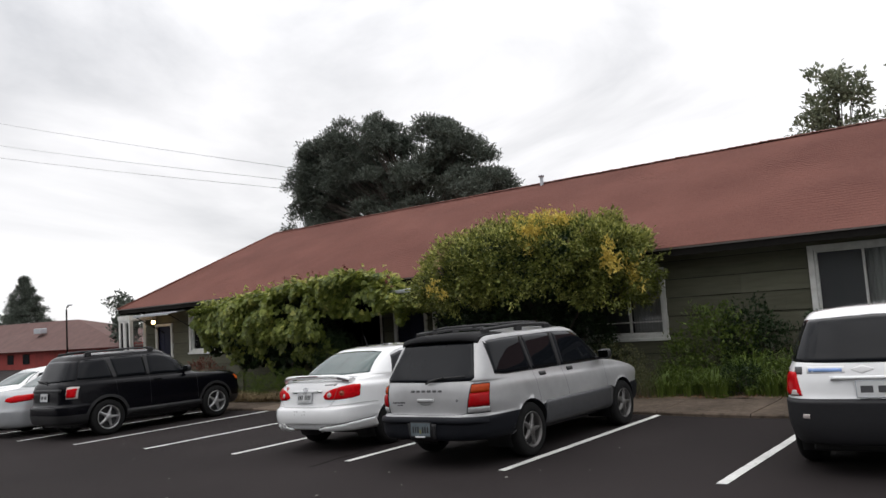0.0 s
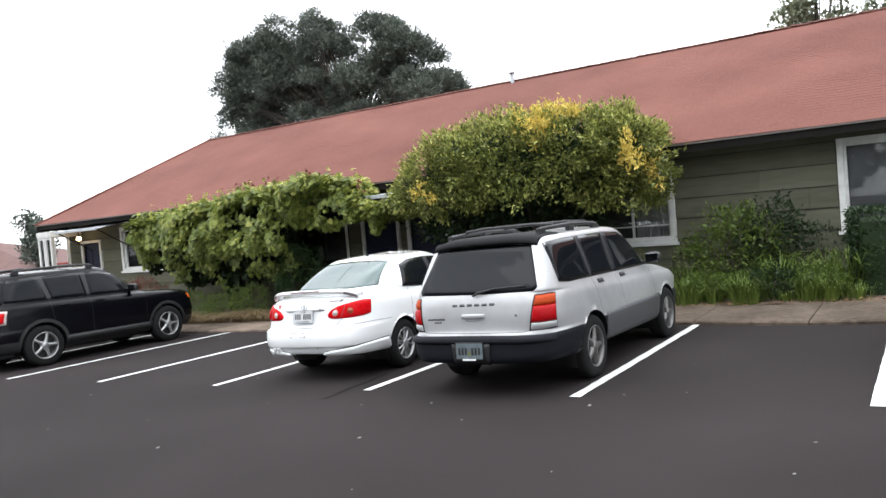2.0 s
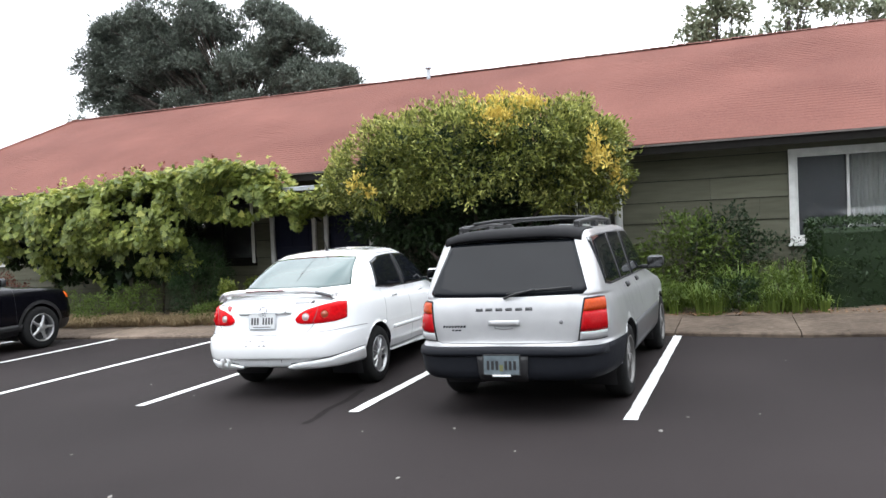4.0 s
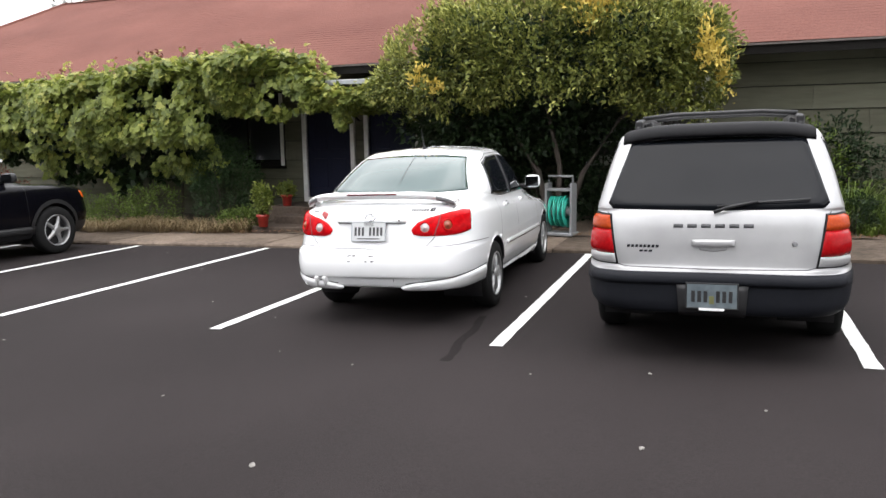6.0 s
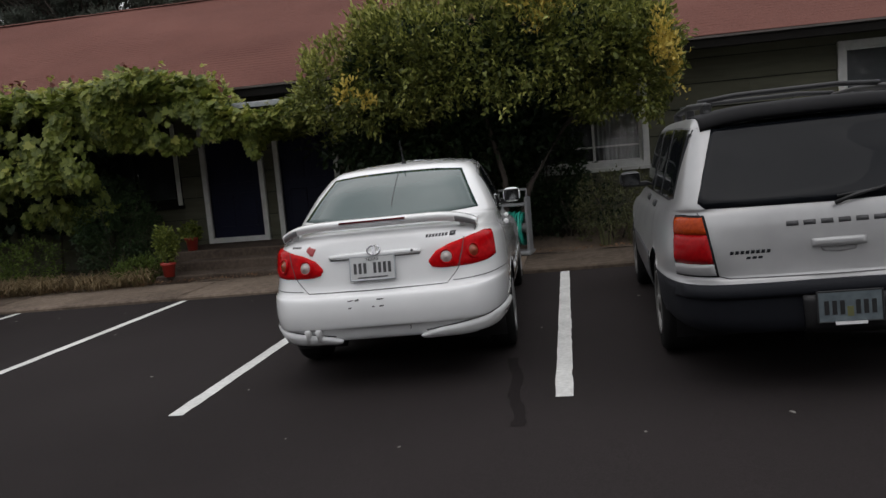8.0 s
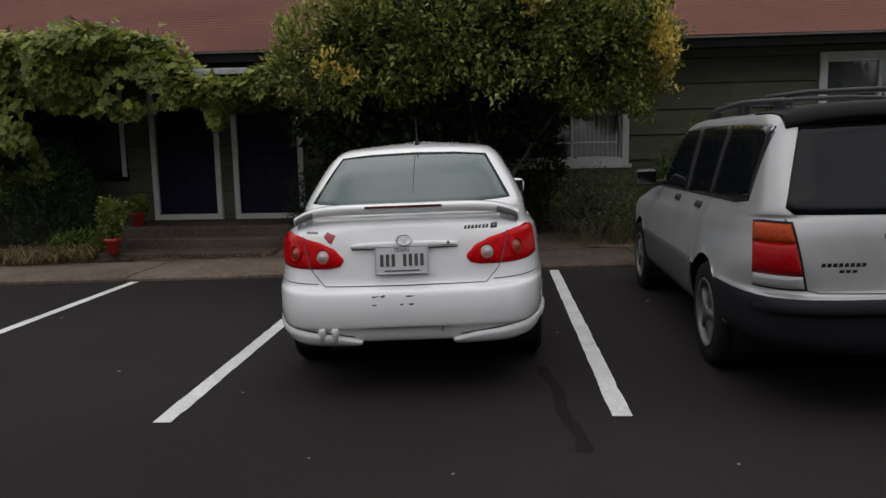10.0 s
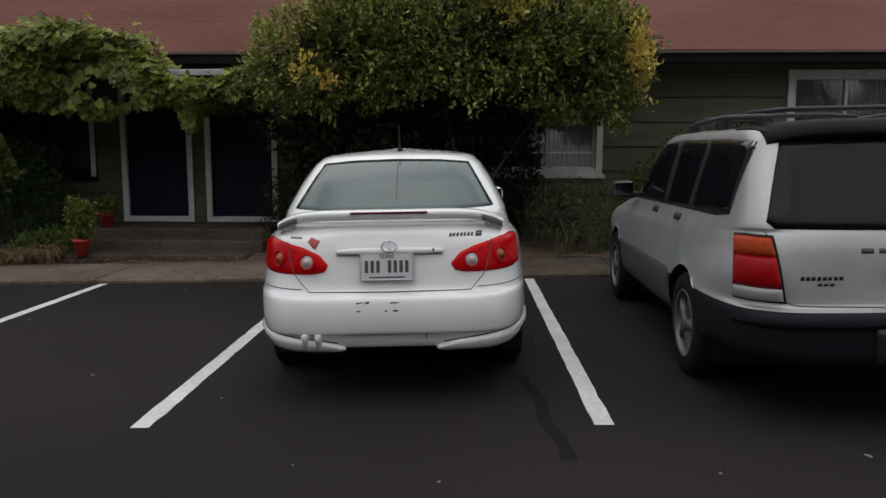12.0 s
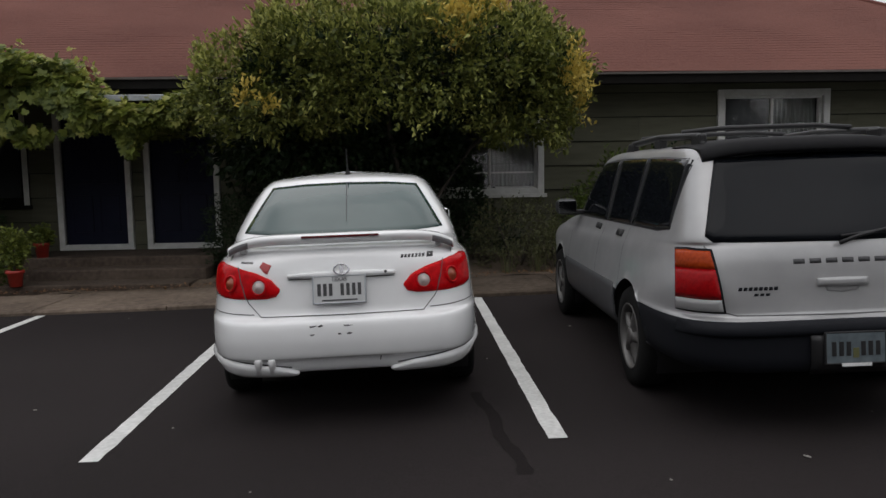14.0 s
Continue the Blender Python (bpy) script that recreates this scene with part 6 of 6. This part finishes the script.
def small_shrub(x, y, r, mat, label, seed, leaf=0.05, n=260, per=9, name="shrub", stems=True, up=0.3, zbase=None):
    rng = np.random.default_rng(seed)
    g = ground_z(x) + 0.06 if zbase is None else zbase
    t = thing(name, pose(x, y, g), label, name.replace("_", " "))
    p, w = shell_points(n, (0, 0, r[2] * 0.92), r, rng, -0.75, 0.2, 2.4, seed * 1.3, 0.5)
    p, w, s = tufts(p, w, per, leaf, leaf * 0.8, rng, up)
    if stems:
        for k in range(4):
            a = k * 1.6 + seed
            part("stem", tube([(0.03 * math.cos(a), 0.03 * math.sin(a), -0.1), (r[0] * 0.4 * math.cos(a), r[1] * 0.4 * math.sin(a), r[2] * 0.8), (r[0] * 0.7 * math.cos(a), r[1] * 0.7 * math.sin(a), r[2] * 1.4)], 0.014, 6, 0.4), M["bark"], t)
    part("foliage_mass", foliage("foliage_mass", p, w, s, s * 0.45, KITE, rng), mat, t)
    return t


def blade_clump(x, y, n, height, spread, mat, label, seed, width=0.012, name="grass_clump", lean=0.6):
    """Arching blades from one base, each in three bends."""
    rng = np.random.default_rng(seed)
    t = thing(name, pose(x, y, ground_z(x) + 0.05), label, name.replace("_", " "))
    vs, fs = [], []
    for k in range(n):
        a = rng.uniform(0, 2 * math.pi)
        b = rng.uniform(0, spread) ** 1
        bx, by = b * 0.5 * math.cos(a), b * 0.5 * math.sin(a)
        h = height * rng.uniform(0.55, 1.1)
        ln = lean * rng.uniform(0.3, 1.2) * h
        w = width * rng.uniform(0.7, 1.3)
        px, py = -math.sin(a) * w, math.cos(a) * w
        i = len(vs)
        for f, z in ((0.0, -0.03), (0.25, 0.55), (0.62, 0.92), (1.0, 0.95 - 0.35 * lean * rng.random())):
            cx, cy = bx + math.cos(a) * ln * f ** 1.4, by + math.sin(a) * ln * f ** 1.4
            q = 1.0 if f < 0.9 else 0.15
            vs += [(cx - px * q, cy - py * q, z * h), (cx + px * q, cy + py * q, z * h)]
        fs += [(i, i + 1, i + 3, i + 2), (i + 2, i + 3, i + 5, i + 4), (i + 4, i + 5, i + 7, i + 6)]
    part("blade_tuft", mesh_of("blade_tuft", vs, fs, True), mat, t)
    return t


def build_bed_plants():
    rng = np.random.default_rng(77)
    k = 0
    for x in np.arange(1.75, 4.5, 0.33):
        for y in (6.25, 6.65, 7.05):
            k += 1
            blade_clump(x + rng.uniform(-0.1, 0.1), y + rng.uniform(-0.12, 0.12), int(rng.uniform(60, 150)), rng.uniform(0.28, 0.80) * (0.6 if y < 6.4 else 1.0), 0.42, M["fern"], "clump of arching bright green strap leaves", 300 + k, 0.0065, "plant_clump", 0.75)
    small_shrub(2.55, 7.35, (0.75, 0.35, 0.80), M["fern"], "loose tall green shrub against the siding", 5, 0.09, 330, 8)
    small_shrub(3.15, 7.5, (0.5, 0.3, 0.85), M["hedge"], "loose dark green shrub against the siding", 6, 0.085, 220, 8)
    for xx, yy, rr, sd in ((1.85, 7.4, (0.45, 0.3, 0.55), 41), (3.75, 7.35, (0.55, 0.35, 0.6), 42), (2.2, 6.5, (0.3, 0.25, 0.25), 43), (3.3, 6.35, (0.35, 0.25, 0.28), 44), (3.95, 6.4, (0.35, 0.25, 0.3), 45)):
        small_shrub(xx, yy, rr, M["fern"] if sd % 2 else M["hedge"], "loose green leafy plant in the bed", sd, 0.06, 150, 7)
    small_shrub(0.75, 6.75, (0.62, 0.45, 0.50), M["sage"], "low grey-green twiggy shrub below the window", 7, 0.05, 320, 8)
    small_shrub(1.25, 6.35, (0.38, 0.32, 0.30), M["sage"], "low pale grey-green herb by the pavement", 8, 0.045, 200, 8)
    small_shrub(0.15, 7.35, (0.7, 0.35, 0.48), M["hedge"], "dark shrub below the window", 9, 0.06, 200, 8)
    # dark growth added against the wall, standing for shade under the shrub
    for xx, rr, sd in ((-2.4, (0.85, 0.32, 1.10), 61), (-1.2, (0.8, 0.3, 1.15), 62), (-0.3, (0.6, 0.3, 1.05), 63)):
        small_shrub(xx, 7.55, rr, M["hedge"], "dark dense growth added for the shade under the big shrub", sd, 0.09, 420, 9)
    small_shrub(-3.25, 7.05, (0.42, 0.42, 0.62), M["hedge"], "clipped dark shrub beside the door", 10, 0.045, 420, 9)
    small_shrub(-7.15, 6.78, (0.60, 0.50, 0.86), M["clipped"], "dense clipped dark green shrub beside the doors", 11, 0.045, 1000, 9)
    small_shrub(-12.95, 6.7, (0.95, 0.45, 0.62), M["rust"], "red-brown leaved shrub at the vine's end", 12, 0.06, 320, 8)
    for x, y, r, s in ((-9.4, 6.35, (0.7, 0.4, 0.34), 13), (-10.7, 6.4, (0.8, 0.45, 0.42), 14), (-11.8, 6.3, (0.6, 0.4, 0.35), 15), (-8.6, 6.5, (0.6, 0.4, 0.42), 16), (-6.55, 6.35, (0.42, 0.3, 0.20), 17)):
        small_shrub(x, y, r, M["fern"], "low green leafy ground cover", s, 0.05, 240, 8, "ground_cover", False)
    k = 0
    for x in np.arange(-10.4, -6.3, 0.30):
        k += 1
        blade_clump(x + rng.uniform(-0.1, 0.1), 6.08 + rng.uniform(-0.06, 0.08), 190, rng.uniform(0.17, 0.30), 0.50, M["dry"], "mound of dry straw-coloured grass", 500 + k, 0.005, "dry_grass", 1.9)
    for x in (0.55, 0.95, 1.55, 1.8):
        k += 1
        blade_clump(x, 6.2, 22, rng.uniform(0.30, 0.5), 0.26, M["sage"], "pale flower spikes on thin stalks", 540 + k, 0.005, "flower_spikes", 0.8)
    # clipped box hedge under the sliding window
    hb = np.array([5.9, 6.95, ground_z(5.9)])
    t = thing("hedge", pose(*hb), "clipped dark green box hedge beneath the window", "hedge")
    n = 5200
    f = rng.integers(0, 3, n)
    q = rng.uniform(-1, 1, (n, 3))
    for i in range(n):
        if f[i] == 0:
            q[i, 1] = -1 + 0.12 * rng.random()
        elif f[i] == 1:
            q[i, 2] = 1 - 0.08 * rng.random()
        else:
            q[i, 0] = -1 + 0.08 * rng.random()
    w = np.where(f[:, None] == 0, [[0, -1, 0.3]], np.where(f[:, None] == 1, [[0, 0, 1]], [[-1, 0, 0.3]])) + rng.normal(0, 0.7, (n, 3))
    p = q * np.array([1.55, 0.5, 0.68]) + np.array([0, 0, 0.66]) + rng.normal(0, 0.02, (n, 3))
    s = rng.uniform(0.05, 0.09, n)
    part("foliage_mass", foliage("foliage_mass", p, w, s, s * 0.5, KITE, rng), M["hedge"], t)
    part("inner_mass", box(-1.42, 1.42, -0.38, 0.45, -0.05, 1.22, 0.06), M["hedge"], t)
    # fallen leaves along the bed's edge
    n = 900
    xs = rng.uniform(-10, 6, n)
    ys = 5.86 + np.abs(rng.normal(0, 0.16, n))
    zs = np.array([ground_z(x) + 0.085 + 0.02 * rng.random() for x in xs])
    s = rng.uniform(0.03, 0.06, n)
    lf = part("leaf_litter", foliage("leaf_litter", np.stack([xs, ys, zs], 1), np.stack([rng.normal(size=n), rng.normal(size=n), rng.normal(0, 0.3, n)], 1), s, s * 0.6, KITE, rng, 0.3), M["litter"])
    tagged(lf, "brown fallen leaves along the bed's edge", "leaf litter", kind="stuff")


build_bed_plants()


# ---- small things by the doors ----
def potted_plant(x, y, z, scale, leafy, label, seed):
    t = thing("potted_plant", pose(x, y, z), label, "potted plant", "pots on the steps")
    r = 0.105 * scale
    part("pot", lathe([(0.0, 0.0), (r * 0.72, 0.0), (r * 0.92, 0.17 * scale), (r * 1.08, 0.172 * scale), (r * 1.10, 0.215 * scale), (r * 0.95, 0.215 * scale), (r * 0.90, 0.18 * scale), (0.0, 0.18 * scale)], 28, "z"), M["pot"], t, "glossy red pot")
    rng = np.random.default_rng(seed)
    p, w = shell_points(170, (0, 0, 0.2 * scale + leafy[2]), leafy, rng, -1, 0.25, 2.2, seed, 0.6)
    p, w, s = tufts(p, w, 7, 0.055, 0.03, rng)
    part("stem", tube([(0, 0, 0.15 * scale), (0.01, 0, 0.2 * scale + leafy[2])], 0.01, 6), M["bark"], t)
    part("foliage_mass", foliage("foliage_mass", p, w, s, s * 0.6, KITE, rng), M["vine"], t)


potted_plant(-5.86, 6.02, 0.045, 1.0, (0.14, 0.13, 0.27), "tall leafy plant in a red pot on the step", 3)
potted_plant(-6.0, 7.05, 0.315, 1.0, (0.13, 0.13, 0.10), "low plant in a red pot on the step", 4)


def hose_cart(x, y):
    t = thing("hose_cart", pose(x, y, ground_z(x) + 0.07, 0, 0, -12), "grey plastic hose cart with a coiled green hose", "hose cart")
    for s in (-1, 1):
        part("side_frame", box(s * 0.20 - 0.02, s * 0.20 + 0.02, -0.10, 0.10, 0.0, 0.78, 0.012), M["cart"], t)
    part("handle", tube([(-0.19, 0, 0.74), (-0.19, 0, 0.88), (0.19, 0, 0.88), (0.19, 0, 0.74)], 0.02, 10), M["cart"], t)
    part("top_shelf", box(-0.18, 0.18, -0.09, 0.09, 0.66, 0.70, 0.01), M["cart"], t)
    part("foot", box(-0.24, 0.24, -0.16, 0.16, 0.0, 0.05, 0.015), M["cart"], t)
    part("drum", lathe([(0.07, -0.17), (0.07, 0.17)], 20), M["cart"], t).matrix_basis = pose(0, 0, 0.36)
    pts = []
    for i in range(420):
        a = i * 0.36
        lay = i / 420
        pts.append((-0.15 + 0.30 * abs(((lay * 6) % 2) - 1), math.cos(a) * (0.12 + 0.07 * lay), 0.36 + math.sin(a) * (0.14 + 0.09 * lay)))
    part("hose", tube(pts, 0.014, 6), M["hose"], t, "teal green hose")


hose_cart(-0.66, 6.02)


def porch():
    b = thing("bay_window", pose(-17.95, 7.55, 0), "small projecting bay with white-framed windows", "bay window")
    part("bay_wall", box(-0.60, 0.14, -0.50, 0.54, -0.5, 1.0, 0.01), M["siding"], b)
    part("bay_head", box(-0.62, 0.16, -0.52, 0.54, 2.42, 2.60, 0.01), M["trim"], b)
    for xa, xb in ((-0.60, -0.24), (-0.22, 0.14)):
        f = part("window_frame", frame_mesh(xa, xb, 1.0, 2.42, 0.07, -0.50, -0.42), M["trim"], b)
        part("pane", box(xa + 0.06, xb - 0.06, -0.46, -0.455, 1.06, 2.36), M["pane"], f)
        part("curtain", box(xa + 0.05, xb - 0.05, -0.40, -0.38, 1.0, 2.42), M["curtain"], f)
    for y in (-0.44, 0.04):
        part("side_post", box(0.07, 0.14, y, y + 0.07, 1.0, 2.42), M["trim"], b)
    build_awning(-17.35, -15.2, 6.95, 2.54, 2.72, "pale metal awning over the porch door")
    l = thing("porch_lamp", pose(-17.2, 7.6, 2.33), "lit warm porch lamp under the awning", "lamp")
    part("globe", lathe([(0.0, -0.09), (0.05, -0.075), (0.075, -0.02), (0.06, 0.04), (0.03, 0.06)], 18, "z"), M["lamp"], l)
    part("cap", lathe([(0.06, 0.045), (0.04, 0.09), (0.012, 0.10), (0.012, 0.34), (0.0, 0.34)], 18, "z"), M["fascia"], l)


porch()


def lot_litter():
    rng = np.random.default_rng(6)
    spots = [(2.73, -0.27, 0.03), (1.165, -0.41, 0.022), (1.22, -1.6, 0.026), (-0.5, -2.28, 0.025)]
    spots += [(rng.uniform(-9, 5), rng.uniform(-3.0, 4.3), rng.uniform(0.007, 0.018)) for _ in range(40)]
    for x, y, r in spots:
        bm = bmesh.new()
        bmesh.ops.create_icosphere(bm, subdivisions=1, radius=1.0)
        for v in bm.verts:
            v.co = Vector((v.co.x * r * rng.uniform(0.7, 1.3), v.co.y * r * 0.6 * rng.uniform(0.7, 1.3), v.co.z * r * 0.22))
        ob = part("pebble", bm, M["stone"])
        ob.matrix_world = on_ground(x, y, rng.uniform(0, 180), r * 0.15)
        tagged(ob, "small pale bit of debris on the asphalt", "debris", "debris on the lot")
    # darker worn streak in the asphalt behind the sedan
    vs, fs = [], []
    for i in range(25):
        y = -0.45 + 1.35 * i / 24
        cx = -0.10 - 0.22 * (y + 1.6) / 2.6 + 0.015 * math.sin(i * 0.5)
        w = 0.035 + 0.02 * noise.noise((i * 0.6, 0, 0))
        vs += [(cx - w, y, ground_z(cx - w) + 0.003), (cx + w, y, ground_z(cx + w) + 0.003)]
    fs = [(2 * i, 2 * i + 1, 2 * i + 3, 2 * i + 2) for i in range(24)]
    tagged(part("tar_streak", mesh_of("tar_streak", vs, fs), M["patch"]), "darker tar streak across the asphalt", "road mark", kind="structure")


lot_litter()


# ---- trees and distance ----
def clump_tree(name, x, y, label, trunk, clumps, mat, leaf, per, seed, template=KITE, wide=0.3, flat=0.6, limb=0.28):
    """A tapered trunk with limbs that reach to clumps of small leaves."""
    rng = np.random.default_rng(seed)
    g = ground_z(x)
    t = thing(name, pose(x, y, g), label, "tree")
    part("trunk", tube([(0, 0, -0.3), (0.1, 0, trunk[0] * 0.5), (0, 0.05, trunk[0])], trunk[1], 12, 0.45), M["bark"], t)
    P, W, S = [], [], []
    for cx, cy, cz, r in clumps:
        part("limb", tube([(0, 0, min(trunk[0] * 0.9, cz * 0.6)), ((cx) * 0.5, cy * 0.5, cz * 0.82), (cx, cy, cz)], trunk[1] * limb, 6, 0.3), M["bark"], t)
        n = max(6, int(per * r * r))
        p, w = shell_points(n, (cx, cy, cz), (r, r, r * flat), rng, -0.8, 0.35, 2.2, cx * 1.7 + cz, 0.6)
        p, w, s = tufts(p, w, 7, leaf, leaf * 0.5, rng, 0.5)
        P.append(p), W.append(w), S.append(s)
    P, W, S = np.concatenate(P), np.concatenate(W), np.concatenate(S)
    part("crown", foliage("crown", P, W, S, S * wide, template, rng), mat, t)
    return t


def build_pine():
    rng = np.random.default_rng(91)
    out = []
    # a broad crown of flat pads under a two-domed outline, split by a gap that shows the sky
    edge_x = (-9.3, -8.8, -7.4, -5.1, -3.8, -2.4, -1.0, 0.0, 0.45, 0.95, 1.8, 2.9, 4.1, 5.1, 5.4, 6.6)
    edge_z = (8.7, 11.4, 12.0, 12.9, 13.4, 13.2, 12.7, 12.3, 10.4, 11.9, 12.2, 11.5, 10.8, 9.8, 8.9, 8.15)
    while len(out) < 320:
        r = rng.uniform(0.38, 0.80)
        x = rng.uniform(-8.2 + 0.9 * r, 6.3 - 0.8 * r)
        zt = float(np.interp(x, edge_x, edge_z)) - 0.78 * r
        z = 6.7 + (zt - 6.7) * rng.random() ** 0.78
        if (abs(x - 0.45) < 0.35 + r and z > 9.6) or (3.3 < x < 5.3 and 8.6 < z < 9.3):
            continue
        if noise.noise((x * 0.62, z * 1.05, 2.0)) < -0.16 and z < zt - 0.5:
            continue
        out.append((x, rng.uniform(-1.8, 1.8) * (0.6 if z > zt - 0.6 else 1.0), z + 0.35, r))
    clump_tree("pine_tree", -17.6, 22.6, "broad dark pine with a divided, flat-domed crown behind the roof", (8.0, 0.45), out, M["pine"], 0.16, 270, 92, KITE, 0.34, 0.62, 0.11)


build_pine()


def build_far_trees():
    rng = np.random.default_rng(17)
    for x, y, top, label in ((2.9, 20.5, 9.9, "thin-crowned pale green tree behind the roof, haze in its colour"), (5.1, 21.0, 9.2, "thin-crowned pale green tree behind the roof, haze in its colour"), (7.2, 21.5, 8.3, "thin-crowned pale green tree behind the roof, haze in its colour")):
        cl = [(rng.uniform(-0.8, 0.8), rng.uniform(-0.8, 0.8), rng.uniform(5.6, top), rng.uniform(0.3, 0.55)) for _ in range(18)]
        clump_tree("tree", x, y, label, (top * 0.85, 0.12), cl, M["far_tree"], 0.20, 130, int(x * 10), KITE, 0.5, 0.9)
    cl = [(rng.uniform(-1, 1) * (13.6 - z) * 0.42, rng.uniform(-1, 1) * (13.6 - z) * 0.42, z + rng.uniform(-0.2, 0.2), 0.32 + (13.6 - z) * 0.075) for z in np.repeat(np.arange(4.5, 13.5, 0.6), 9)]
    clump_tree("conifer", -116.0, 45.0, "tall tapering conifer beyond the far building", (13.2, 0.35), cl, M["pine"], 0.34, 60, 55, KITE, 0.3, 0.45, 0.1)
    cl = [(rng.uniform(-1.0, 1.2), rng.uniform(-1, 1), rng.uniform(2.5, 6.4), 0.7) for _ in range(24)]
    clump_tree("tree", -59.3, 30.0, "dark round tree beyond the house's end", (5.0, 0.25), cl, M["pine"], 0.34, 40, 56, KITE, 0.5, 0.8)


build_far_trees()


def far_building():
    g = ground_z(-45)
    t = thing("far_building", pose(-74, 32, g), "long low building with a brown roof and red wall", "building")
    part("wall", box(-35, 14.5, -1.6, 8, -0.5, 2.3, 0.02), M["brick_red"], t, "deep red wall")
    v = [(-36, -2.4, 2.0), (15.5, -2.4, 2.0), (15.5, 9, 2.0), (-36, 9, 2.0), (-30, 3, 5.6), (-4.5, 3, 5.25)]
    part("roof", mesh_of("far_roof", v, [(0, 1, 5, 4), (1, 2, 5), (2, 3, 4, 5), (3, 0, 4), (3, 2, 1, 0)]), M["far_roof"], t, "brown hipped roof")
    for x in (-26, -20, -12, -8, 2, 6):
        w = part("window", frame_mesh(x, x + 1.6, 0.6, 1.7, 0.1, -1.66, -1.60), M["fascia"], t)
        part("pane", box(x + 0.08, x + 1.52, -1.64, -1.62, 0.68, 1.62), M["tint"], w)
    part("roof_vent", box(-8.6, -7.0, -0.2, 0.6, 3.9, 4.5, 0.05), M["metal"], t)
    l = thing("street_lamp", pose(-70.0, 29.6, g), "tall dark street lamp with a short arm", "street lamp")
    part("pole", tube([(0, 0, 0), (0, 0, 6.0), (0.1, 0, 6.25), (0.55, 0, 6.45)], 0.09, 8, 0.7), M["fascia"], l)
    part("lamp_head", box(0.4, 1.05, -0.14, 0.14, 6.38, 6.52, 0.04), M["metal"], l)


far_building()


def wires():
    for x in (-20.0,):
        q = thing("utility_pole", pose(x, 35, ground_z(x)), "tall brown wooden utility pole", "utility pole")
        h = 10.6
        part("pole", tube([(0, 0.12, -0.3), (0, 0.12, h)], 0.15, 8, 0.8), M["bark"], q)
        part("cross_arm", box(-0.06, 0.06, -0.9, 0.9, h - 0.7, h - 0.55, 0.01), M["bark"], q)
    for a, b in (((-140, 35, 43.7), (-20, 35, 9.6)), ((-140, 35, 39.3), (-20, 35, 9.2)), ((-140, 35, 37.0), (-20, 35, 8.8))):
        pts = []
        for i in range(25):
            f = i / 24
            pts.append((a[0] + (b[0] - a[0]) * f, 35, a[2] + (b[2] - a[2]) * f - 0.5 * math.sin(math.pi * f)))
        tagged(part("power_line", tube(pts, 0.016, 5), M["wire"]), "thin dark overhead power line against the sky", "cable", "overhead lines")


wires()


def light_blocking_trees():
    """Unseen trees added across the lot to block low sky light; windows mirror them."""
    rng = np.random.default_rng(44)
    for x, h in ((-27, 8.0), (-20, 9.5), (-14, 8.5), (-8.5, 7.5), (-3, 8.0), (2, 9.5), (6.5, 10.5), (11, 9.0), (17, 8.5), (24, 9.5)):
        cl = [(rng.uniform(-2.6, 2.6), rng.uniform(-1.5, 1.5), rng.uniform(1.2, h), rng.uniform(0.9, 1.5)) for _ in range(20)]
        clump_tree("tree", x, -24.0, "unseen dark leafy tree added across the lot to block low light", (h * 0.7, 0.25), cl, M["pine"], 0.5, 26, int(x) + 80, KITE, 0.6, 0.8)


light_blocking_trees()


# ---- pieces ----
build_siding()
